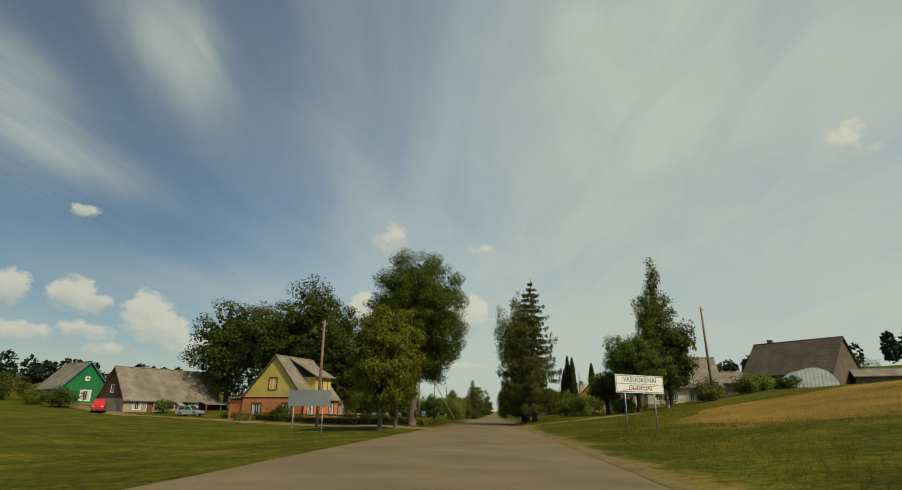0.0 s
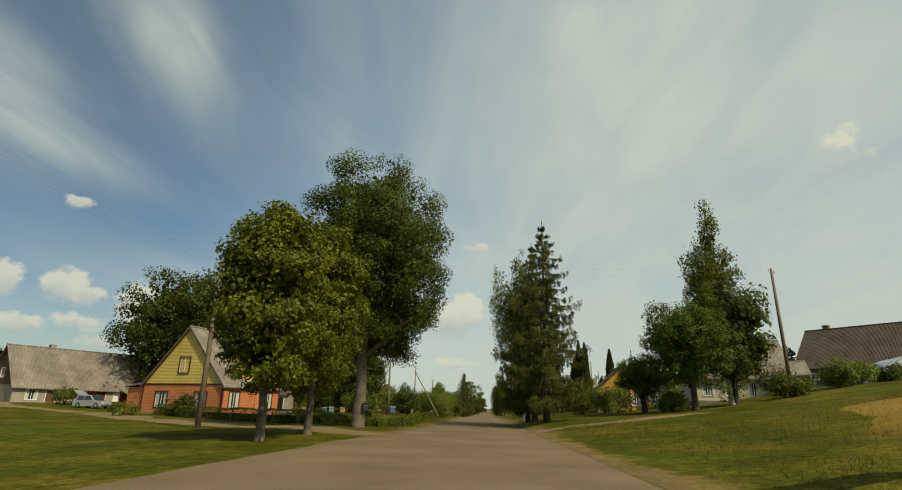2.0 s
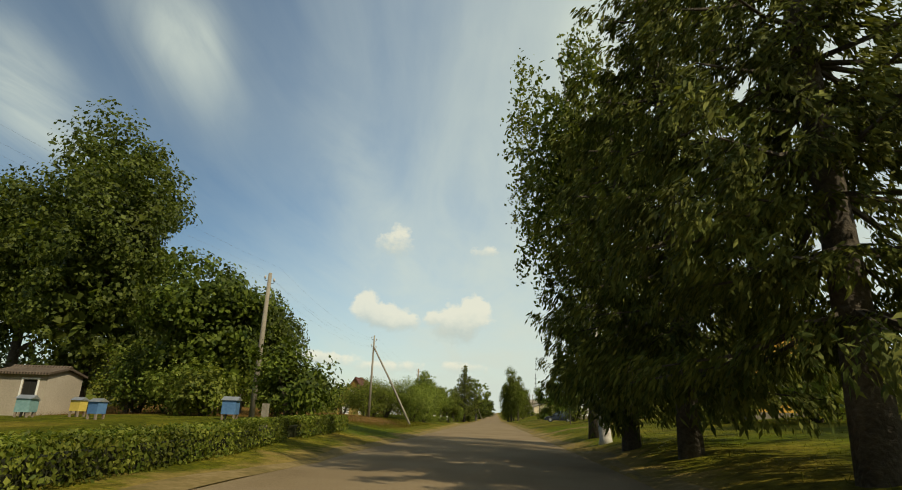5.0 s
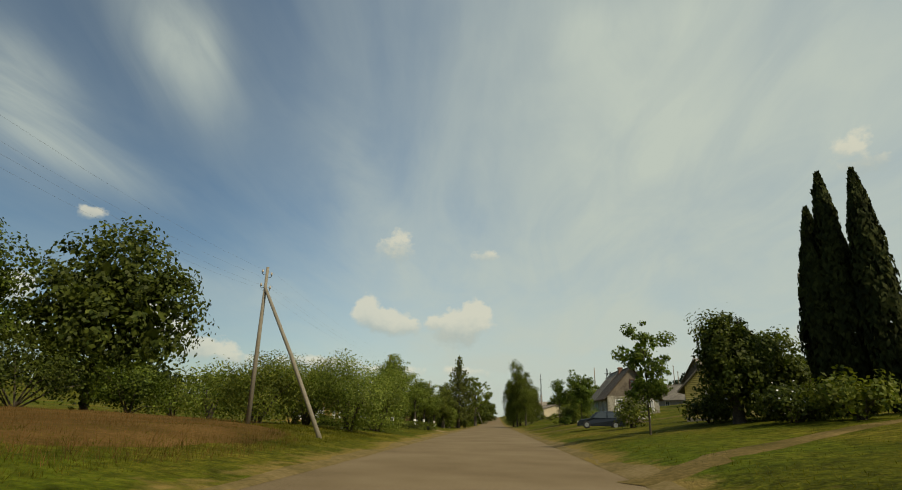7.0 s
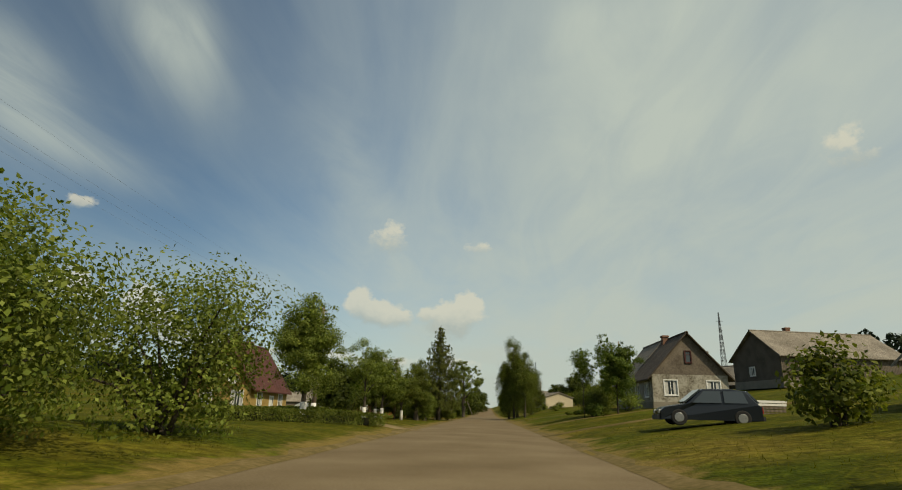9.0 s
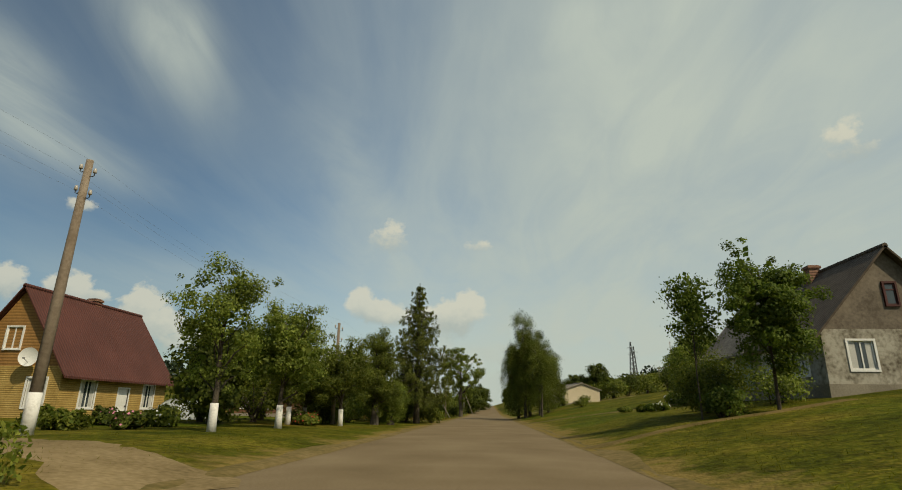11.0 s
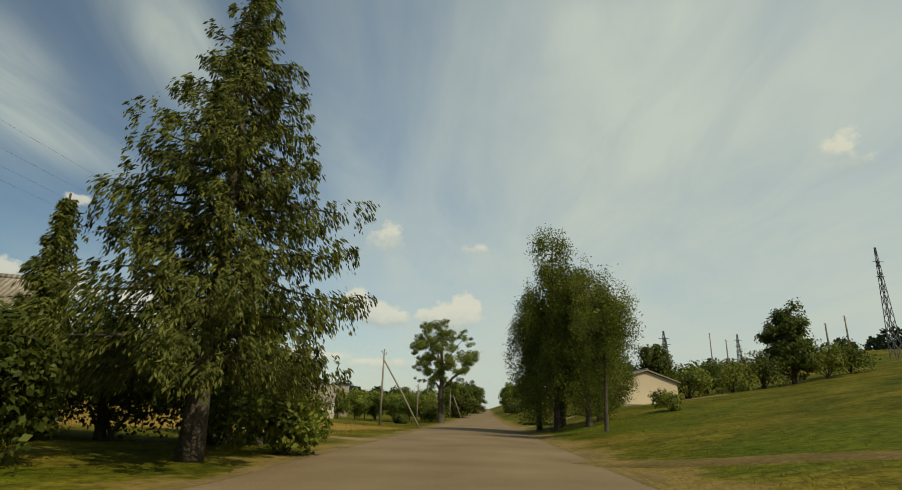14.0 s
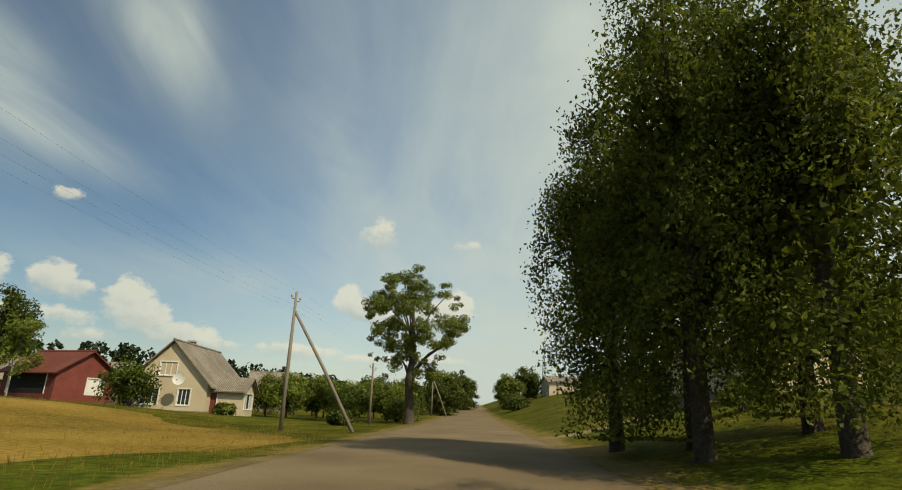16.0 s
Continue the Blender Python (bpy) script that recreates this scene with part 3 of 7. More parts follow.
XS = spaced((-2600, -600, 500), (-600, -200, 80), (-200, -60, 14), (-60, -20, 4), (-20, -4.2, 0.8), (-4.2, 2.9, 3.55), (2.9, 20, 0.8), (20, 60, 4), (60, 200, 14), (200, 600, 80), (600, 2600, 500))
YS = spaced((-300, -20, 40), (-20, 270, 2.5), (270, 420, 5), (420, 620, 10), (620, 1000, 60), (1000, 3600, 650))
lay("ground", XS, YS, 0.0, GRASS, "grassy verges and mown meadow sloping up from the road", "ground", sink=0.12)


def wob(y, seed, amp):
    return amp * noise.noise(Vector((y * 0.22, seed, 0))) + amp * 0.6 * noise.noise(Vector((y * 0.9, seed + 7, 0)))


def road_left(y):
    return -4.5 + (-1.2 * max(0.0, 1 - max(0.0, y - 35) / 40.0) if y < 75 else 0.0)


def road_shape(u, y):
    a, b = road_left(y) + wob(y, 1, 0.13), 3.15 + wob(y, 2, 0.13)
    return a + (b - a) * u, y


RY = spaced((-40, 280, 1.0), (280, 420, 5), (420, 620, 10), (620, 1000, 60), (1000, 3000, 500))
V, F = [], []
US = (0, 0.15, 0.35, 0.5, 0.65, 0.85, 1)
for y in RY:
    for u in US:
        x, _ = road_shape(u, y)
        V.append((x, y, rise(y) + 0.012 + 0.03 * (1 - (2 * u - 1) ** 2)))
n = len(US)
F = [(j * n + i, j * n + i + 1, (j + 1) * n + i + 1, (j + 1) * n + i) for j in range(len(RY) - 1) for i in range(n - 1)]
solid("road", Shape().add(V, F), ASPHALT, "worn grey-brown asphalt village road with patched cracks", "road", kind="structure", smooth=True)


def band(name, inner, outer, y0, y1, mat, label, lift, seed, step=1.0):
    """A strip along the road between two wandering edges."""
    V, F = [], []
    ys = spaced((y0, y1, step))
    for y in ys:
        a, b = inner(y) + wob(y, seed, 0.12), outer(y) + wob(y, seed + 3, 0.6)
        for u in (0, 0.33, 0.66, 1):
            x = a + (b - a) * u
            V.append((x, y, height(x, y) + (lift if u < 1 else -0.01)))
    F = [(j * 4 + i, j * 4 + i + 1, j * 4 + i + 5, j * 4 + i + 4) for j in range(len(ys) - 1) for i in range(3)]
    if inner(0) > outer(0):
        F = [tuple(reversed(f)) for f in F]
    return solid(name, Shape().add(V, F), mat, label, "road shoulder", kind="structure", smooth=True)


band("shoulder_left", lambda y: road_left(y) + 0.25, lambda y: road_left(y) - 0.35, -40, 330, VERGESAND, "sandy gravel shoulder along the asphalt", 0.02, 11)
band("shoulder_right", lambda y: 2.95, lambda y: 3.6, -40, 330, VERGESAND, "sandy gravel shoulder along the asphalt", 0.02, 21)


def track(name, pts, width, mat, label, lift=0.03, seed=0):
    """A strip over the ground along a line of (x, y), smoothed."""
    P = [Vector((*p, 0)) for p in pts]
    line = []
    for i in range(len(P) - 1):
        p0, p1, p2, p3 = P[max(i - 1, 0)], P[i], P[i + 1], P[min(i + 2, len(P) - 1)]
        k = max(2, int((p2 - p1).length / 1.2))
        for j in range(k):
            t = j / k
            line.append(0.5 * ((2 * p1) + (p2 - p0) * t + (2 * p0 - 5 * p1 + 4 * p2 - p3) * t * t + (3 * p1 - p0 - 3 * p2 + p3) * t ** 3))
    line.append(P[-1])
    V, F = [], []
    for i, p in enumerate(line):
        d = (line[min(i + 1, len(line) - 1)] - line[max(i - 1, 0)]).normalized()
        side = Vector((-d.y, d.x, 0))
        for k, u in enumerate((-0.5, -0.25, 0, 0.25, 0.5)):
            w = width * (1 + 0.25 * noise.noise(Vector((i * 0.3, u * 3, seed))))
            q = p + side * u * w
            V.append((q.x, q.y, max(height(q.x, q.y), 0.0) + (lift if abs(u) < 0.4 else -0.015)))
    F = [tuple(reversed((j * 5 + i, j * 5 + i + 1, j * 5 + i + 6, j * 5 + i + 5))) for j in range(len(line) - 1) for i in range(4)]
    return solid(name, Shape().add(V, F), mat, label, "track", kind="structure", smooth=True)


track("side_road", [(-4.6, 50.0), (-8, 52.6), (-11.5, 55.2), (-18, 59.4), (-28, 66.2), (-41, 76.5), (-58, 88), (-72, 96), (-90, 108)], 4.2, GRAVEL, "pale gravel side road leading to the farmhouses", seed=1)
track("yard_entry_1", [(2.8, 58), (6, 59.5), (11, 62), (16, 66)], 3.0, GRAVEL, "worn sandy yard entry over the verge", seed=2)
track("yard_entry_2", [(2.8, 100), (8, 104), (14, 107), (24, 110)], 1.5, SOIL, "worn sandy yard entry over the verge", seed=3)
track("yard_entry_3", [(-4.2, 144.5), (-7, 146.5), (-12, 148.5), (-17, 150)], 3.2, GRAVEL, "gravel drive into the yard of the brick house", seed=4)
track("field_track", [(2.6, 189.5), (5.0, 187), (7.0, 184.3), (9.2, 181), (12, 178), (20, 176.6), (28, 175.5)], 1.4, SOIL, "faint pale track across the meadow", seed=6)
track("yard_entry_4", [(3.0, 141), (7, 143.6), (12, 146), (20, 148.5)], 1.2, SOIL, "rutted brown entry over the verge", seed=5)
track("yard_entry_6", [(3.2, 155.2), (6, 156.8), (9, 157.4), (13, 158.2)], 1.2, SOIL, "worn brown path over the verge", seed=9)
track("yard_entry_5", [(-4.2, 198), (-7.5, 199.5), (-12, 202), (-20, 207)], 1.8, GRAVEL, "worn sandy track into the dry meadow", seed=7)
track("field_track_2", [(2.8, 226), (6, 227), (12, 229), (24, 232)], 1.8, GRAVEL, "faint pale track across the meadow", seed=8)


def patch(name, cx, cy, rx, ry, mat, label, lift=0.02, seed=0):
    """A rounded sheet of other turf over the ground."""
    V, F = [(cx, cy, height(cx, cy) + lift)], []
    k, rings = 40, 8
    for r in range(1, rings + 1):
        for i in range(k):
            a = math.tau * i / k
            w = r / rings * (1 + 0.22 * noise.noise(Vector((math.cos(a) * 1.6, math.sin(a) * 1.6, seed))))
            x, y = cx + rx * w * math.cos(a), cy + ry * w * math.sin(a)
            V.append((x, y, height(x, y) + (lift if r < rings else -0.05)))
    for i in range(k):
        F.append((0, 1 + i, 1 + (i + 1) % k))
    for r in range(rings - 1):
        for i in range(k):
            a, b = 1 + r * k + i, 1 + r * k + (i + 1) % k
            F.append((a, a + k, b + k, b))
    return solid(name, Shape().add(V, F), mat, label, "meadow", kind="structure", smooth=True)


patch("dry_meadow_1", 31, 36, 19, 22, DRYGROUND, "dry yellow unmown meadow on the bank", 0.10, 1)
patch("dry_meadow_2", -22, 214, 15.5, 20, DRYGROUND, "dry yellow unmown meadow before the beige house", 0.06, 2)
patch("dry_meadow_3", -19, 103, 12.3, 15, REDGROUND, "dry reddish meadow by the power pole", 0.08, 3)


# ---- trees ----
def limb_set(rng, tree, bark, base, top, r0, targets, joined, sides=7):
    """A tapered trunk with limbs that bend up to the targets."""
    shape = Shape()
    base, top = Vector(base), Vector(top)
    k = 7
    line = [base.lerp(top, i / (k - 1)) + Vector((rng.normal() * r0 * 0.35 * (1 < i), rng.normal() * r0 * 0.35 * (1 < i), 0)) for i in range(k)]
    rad = [r0 * (1.35 if i == 0 else 1.0) * (1 - 0.82 * i / (k - 1)) for i in range(k)]
    line.insert(1, base.lerp(line[1], 0.12))
    rad.insert(1, r0 * 1.05)
    shape.tube(line, rad, sides + 2)
    part("trunk", shape, bark, tree, smooth=True)
    rest = Shape()
    for t in targets:
        t = Vector(t)
        f = min(max((t.z - base.z) / max(top.z - base.z, 0.1) * 0.62, 0.22), 0.9)
        a = base.lerp(top, f)
        mid = a.lerp(t, 0.5) + Vector((rng.normal() * 0.2, rng.normal() * 0.2, (t - a).length * 0.10))
        r = r0 * (1 - 0.8 * f) * 0.5
        if joined:
            rest.tube([a, mid, t], [r, r * 0.6, r * 0.18], 5, False)
        else:
            part("branch", Shape().tube([a, mid, t], [r, r * 0.6, r * 0.18], 5, False), bark, tree, smooth=True)
    if joined:
        tagged(part("branching", rest, bark, tree, smooth=True), kind="stuff")


def ball(rng, n):
    """Points in a unit ball, thicker towards its skin."""
    return unit(rng.normal(size=(n, 3))) * rng.uniform(size=(n, 1)) ** 0.42


def broad_tree(name, x, y, h, rx, ry, label, leaf=LEAF_LIME, bark=BARK, trunk_r=0.3, clear=0.25, n=14000, size=0.26, clumps=130, clump_r=0.75,
               seed=0, group="", lean=(0, 0), wash=0.0, egg=0.0, lift=0.0, hollow=0.45, second=None, z=None, rough_edge=0.22, core=0.10, boughs=()):
    """A broadleaf tree. egg > 0 widens the crown's lower half, < 0 its upper half; wash: height of limewash on the trunk;
    boughs: low hanging boughs (x, y, z, radius)."""
    rng = np.random.default_rng(seed + 11)
    z = height(x, y) if z is None else z
    t = thing(name, pose(x, y, z), label, "tree", group)
    c0, c1 = h * clear, h
    cz, rz = (c0 + c1) / 2, (c1 - c0) / 2
    clumps = int(clumps * 1.9)
    d = unit(rng.normal(size=(clumps, 3)))
    out = 1 + rough_edge * np.array([noise.noise(Vector((*(v * 1.7 + seed * 3.1),))) for v in d])
    rr = np.maximum(rng.uniform(size=(clumps, 1)) ** (1 / 3.6), hollow) * out[:, None]
    C = d * rr
    wide = 1 - egg * C[:, 2]
    C = C * np.array((rx, ry, rz)) * np.stack([wide, wide, np.ones(clumps)], 1)
    C[:, 2] += cz
    f = np.clip(C[:, 2:3] / h, 0, 1)
    C[:, :2] += np.array(lean) * f
    for hx, hy, hz, hr in boughs:
        C = np.concatenate([C, ball(rng, 6) * hr * (1, 1, 0.8) + (hx, hy, hz)])
    pick = rng.permutation(clumps)[: min(12 if n >= 8000 else 8, clumps)]
    clumps = len(C)
    base_pts = [(0, 0, -0.15)] if not second else [(0, 0, -0.15), (*second, -0.15)]
    for b in base_pts:
        limb_set(rng, t, bark, b, (lean[0] * 0.8 + b[0] * 0.5, lean[1] * 0.8 + b[1] * 0.5, h * 0.82), trunk_r, [C[i] * (1, 1, 1) for i in pick], n < 8000)
    if wash:
        s = Shape()
        for b in base_pts:
            s.tube([(b[0], b[1], -0.05), (b[0] + lean[0] * 0.02, b[1], wash * 0.5), (b[0] + lean[0] * 0.05, b[1] + lean[1] * 0.05, wash)],
                   [trunk_r * 1.32, trunk_r * 1.14, trunk_r * 1.08], 10)
        part("limewash_band", s, LIMEWASH, t, "limewashed lower trunk", True)
    grow = np.exp(rng.normal(size=(clumps, 1)) * (0.35 if rough_edge > 0.2 else 0.22))
    w = rng.choice(clumps, n, p=grow[:, 0] ** 2 / (grow[:, 0] ** 2).sum())
    off = ball(rng, n) * np.array((1, 1, 0.75)) * clump_r * 1.12 * grow[w]
    stray = rng.uniform(size=n) < (0.06 if rough_edge > 0.3 else 0.025)
    off[stray] = rng.normal(size=(int(stray.sum()), 3)) * clump_r * 0.6
    P = C[w] + off
    N = unit(unit(off) * 0.8 + unit(P - np.array((0, 0, cz))) * 0.5 + np.array((0, 0, 0.35)) + rng.normal(size=(n, 3)) * 0.45)
    P[:, 2] = np.maximum(P[:, 2], 0.15)
    Q = [leaves(rng, P, N, size, 0.75)]
    k = int(n * core)
    if k:
        w = rng.integers(0, clumps, k)
        mid = np.array((lean[0] * 0.5, lean[1] * 0.5, cz))
        P = mid + (C[w] - mid) * rng.uniform(0.35, 0.86, (k, 1)) + rng.normal(size=(k, 3)) * clump_r * 0.35
        P[:, 2] = np.maximum(P[:, 2], 0.25)
        Q.append(leaves(rng, P, unit(rng.normal(size=(k, 3)) + (0, 0, 0.3)), size * 2.6, 0.8))
    part("crown", quads("crown", np.concatenate(Q), leaf), leaf, t)
    return t


def weeping_tree(name, x, y, h, rx, ry, label, leaf=LEAF_BIRCH, bark=BIRCHBARK, trunk_r=0.22, clear=0.2, strands=420, per=40, size=0.20, seed=0, group="",
                 lean=(0, 0), fall=2.0, extra=(), egg=0.0):
    """A birch: fine leaves on hanging strands."""
    rng = np.random.default_rng(seed + 23)
    t = thing(name, pose(x, y, height(x, y)), label, "tree", group)
    c0 = h * clear
    cz, rz = (c0 + h) / 2, (h - c0) / 2
    boughs = max(16, strands // (7 if strands > 200 else 3))
    d = unit(rng.normal(size=(boughs, 3)))
    out = 1 + 0.28 * np.array([noise.noise(Vector((*(v * 2.1 + seed * 1.7),))) for v in d])
    C = d * (rng.uniform(size=(boughs, 1)) ** (1 / 2.6)) * out[:, None]
    C = C[rng.integers(0, boughs, strands)] + rng.normal(size=(strands, 3)) * (0.13, 0.13, 0.06)
    wide = 1 - egg * C[:, 2]
    C = C * np.array((rx, ry, rz)) * np.stack([wide, wide, np.ones(strands)], 1)
    C[:, 2] += cz + fall * 0.25
    C[:, :2] += np.array(lean) * np.clip(C[:, 2:3] / h, 0, 1)
    pick = rng.permutation(strands)[:12]
    for b in ((0, 0), *extra):
        limb_set(rng, t, bark, (b[0], b[1], -0.15), (lean[0] + b[0] * 0.7, lean[1] + b[1] * 0.7, h * 0.9), trunk_r, [C[i] for i in pick], False)
    n = strands * per
    w = np.repeat(np.arange(strands), per)
    u = rng.uniform(size=(n, 1)) ** 0.8
    length = rng.uniform(0.35, 1.0, (strands, 1))[w] * fall
    P = C[w] + np.concatenate([rng.normal(size=(n, 2)) * 0.22, -u * length], 1) + (unit(C * (1, 1, 0))[w]) * (u * 0.25)
    P[:, 2] = np.maximum(P[:, 2], 0.35)
    N = unit(rng.normal(size=(n, 3)) + unit(P - np.array((0, 0, cz))) * 0.6)
    k = int(n * 0.14)
    w = rng.integers(0, strands, k)
    mid = np.array((lean[0] * 0.5, lean[1] * 0.5, cz))
    I = mid + (C[w] - mid) * rng.uniform(0.25, 0.84, (k, 1)) + rng.normal(size=(k, 3)) * 0.25
    I[:, 2] = np.maximum(I[:, 2], 0.6)
    inner = leaves(rng, I, unit(rng.normal(size=(k, 3))), size * 2.0, 0.6, 0.6)
    part("crown", quads("crown", np.concatenate([leaves(rng, P, N, size, 0.55, 0.8), inner]), leaf), leaf, t)
    return t


def spruce(name, x, y, h, r, label, seed=0, levels=26, group="", lean=(0, 0), ragged=0.2, bare=0.06, size=0.34, density=1.0, trunk_r=0.24, flat=1.0):
    """A spruce: drooping whorls with hanging twigs."""
    rng = np.random.default_rng(seed + 41)
    t = thing(name, pose(x, y, height(x, y)), label, "tree", group)
    top = Vector((lean[0], lean[1], h))
    part("trunk", Shape().tube([(0, 0, -0.15), (lean[0] * 0.1, lean[1] * 0.1, h * 0.1), (lean[0] * 0.5, lean[1] * 0.5, h * 0.5), top], [trunk_r * 1.3, trunk_r, trunk_r * 0.55, 0.03], 9), BARK, t, smooth=True)
    Q, branch = [], Shape()
    for k in range(levels):
        f = bare + (1 - bare) * (k / levels) ** 0.92
        zz = h * f
        reach = r * ((1 - f) ** 0.82) * 1.02 + 0.10
        if f < 0.16:
            reach *= 0.86
        nb = int(6 + 5 * (1 - f))
        a0 = rng.uniform(0, math.tau)
        for b in range(nb):
            a = a0 + math.tau * b / nb + rng.normal() * 0.22
            L = reach * (1 + rng.normal() * ragged)
            if L < 0.12:
                continue
            dirv = np.array((math.cos(a), math.sin(a) * flat, 0))
            sidev = np.array((-math.sin(a), math.cos(a), 0))
            nt = max(4, int(L * 9))
            tu = rng.uniform(0.10, 1.0, (nt, 1)) ** 0.8
            T = dirv * tu * L + sidev * rng.normal(size=(nt, 1)) * ((1 - 0.8 * tu) * 0.15 * L + 0.035)
            T[:, 2:3] += -0.44 * L * tu ** 1.1 + 0.36 * L * tu ** 3 + zz + rng.normal(size=(nt, 1)) * 0.05
            m = int(nt * 7 * density)
            w = rng.integers(0, nt, m)
            hang = rng.uniform(size=(m, 1)) ** 1.4 * (0.14 + 0.20 * L ** 0.5) * rng.uniform(0.5, 1.3, (nt, 1))[w]
            P = T[w] + rng.normal(size=(m, 3)) * (0.055, 0.055, 0.03)
            P[:, 2:3] -= hang
            P[:, 0] += lean[0] * f
            P[:, 1] += lean[1] * f
            N = unit(rng.normal(size=(m, 3)) * 0.8 + np.array((0, 0, 0.7)) + dirv * 0.4)
            ax = unit(dirv * 0.45 + sidev * rng.normal(size=(m, 1)) * 0.6 + np.array((0, 0, -0.35)) - np.array((0, 0, 2.2)) * hang)
            sd = unit(np.cross(N, ax))
            ss = size * rng.uniform(0.6, 1.35, (m, 1))
            q = np.empty((m, 4, 3))
            q[:, 0], q[:, 2] = P - ax * ss * 0.5, P + ax * ss * 0.6
            q[:, 1], q[:, 3] = P + sd * ss * 0.16, P - sd * ss * 0.16
            q[..., 2] = np.maximum(q[..., 2], 0.1)
            Q.append(q)
            if L > 0.8:
                s0 = np.array((lean[0] * f, lean[1] * f, zz))
                e = s0 + dirv * L * 0.75 + (0, 0, -0.2 * L)
                branch.tube([s0, (s0 + e) / 2 - (0, 0, 0.05 * L), e], [0.05, 0.035, 0.012], 4, False)
    tagged(part("branching", branch, BARK, t), kind="stuff")
    part("crown", quads("crown", np.concatenate(Q), NEEDLE), NEEDLE, t)
    return t


def column_tree(name, x, y, h, r, label, seed=0, group="", n=9000, lean=(0, 0)):
    """A dense upright thuja."""
    rng = np.random.default_rng(seed + 5)
    t = thing(name, pose(x, y, height(x, y)), label, "tree", group)
    part("trunk", Shape().tube([(0, 0, -0.1), (lean[0] * 0.5, 0, h * 0.5), (lean[0], lean[1], h * 0.93)], [0.13, 0.09, 0.02], 7), BARK, t, smooth=True)
    f = rng.uniform(0.0, 1, n)
    a = rng.uniform(0, math.tau, n)
    prof = np.where(f < 0.25, 0.62 + 1.5 * f, np.maximum(1.0 - ((f - 0.25) / 0.75) ** 2.0, 0.02) ** 0.75)
    bumps = np.array([1 + 0.28 * noise.noise(Vector((math.cos(q) * 1.5 + seed, math.sin(q) * 1.5, g * h * 0.7))) for q, g in zip(a, f)])
    rad = r * prof * bumps * rng.uniform(0.62, 1.08, n)
    P = np.stack([np.cos(a) * rad + lean[0] * f, np.sin(a) * rad + lean[1] * f, 0.1 + f * h * 0.985], 1)
    N = unit(np.stack([np.cos(a), np.sin(a), 0.2 + 0 * a], 1) + rng.normal(size=(n, 3)) * 0.4)
    q = leaves(rng, P, N, 0.30, 0.42, -1.6)
    part("crown", quads("crown", q, THUJA), THUJA, t)
    return t


def shrub(name, x, y, h, r, label, leaf=LEAF_SHRUB, seed=0, n=3500, size=0.2, group="", ry=None, category="shrub", clumps=40, flower=None):
    """A many-stemmed bush that is leafy to the ground."""
    rng = np.random.default_rng(seed + 77)
    t = thing(name, pose(x, y, height(x, y)), label, category, group)
    ry = ry or r
    if n <= 6000:
        n, size = int(n * 0.7), size * 1.18
    d = unit(rng.normal(size=(clumps, 3)))
    d[:, 2] = np.abs(d[:, 2]) * rng.choice((1, 1, 1, -0.6), clumps)
    C = d * rng.uniform(0.35, 1, (clumps, 1)) ** 0.5 * np.array((r, ry, h * 0.52)) * (1 + 0.2 * rng.normal(size=(clumps, 1)))
    C[:, 2] = np.clip(C[:, 2] + h * 0.45, 0.12, h * 1.05)
    stems = Shape()
    for i in rng.permutation(clumps)[:9]:
        e = Vector(C[i])
        stems.tube([(rng.normal() * 0.12, rng.normal() * 0.12, -0.1), e * 0.5 + Vector((0, 0, 0.1 * h)), e], [0.03 * h ** 0.6, 0.02 * h ** 0.6, 0.008], 5, False)
    tagged(part("stem", stems, BARK, t), kind="stuff")
    w = rng.integers(0, clumps, n)
    cr = 0.22 * max(r, ry) ** 0.75 * min(1.2, h ** 0.4)
    P = C[w] + ball(rng, n) * cr * 1.8
    P[:, 2] = np.maximum(np.abs(P[:, 2]), 0.04)
    N = unit(unit(P - np.array((0, 0, h * 0.3))) + rng.normal(size=(n, 3)) * 0.6 + (0, 0, 0.3))
    part("foliage", quads("foliage", leaves(rng, P, N, size), leaf), leaf, t)
    if flower:
        k = 60
        w = rng.integers(0, n, k)
        Pf = P[w] + N[w] * 0.12
        part("blossom", quads("blossom", leaves(rng, Pf, N[w], 0.09, 0.9), flower), flower, t)
    return t


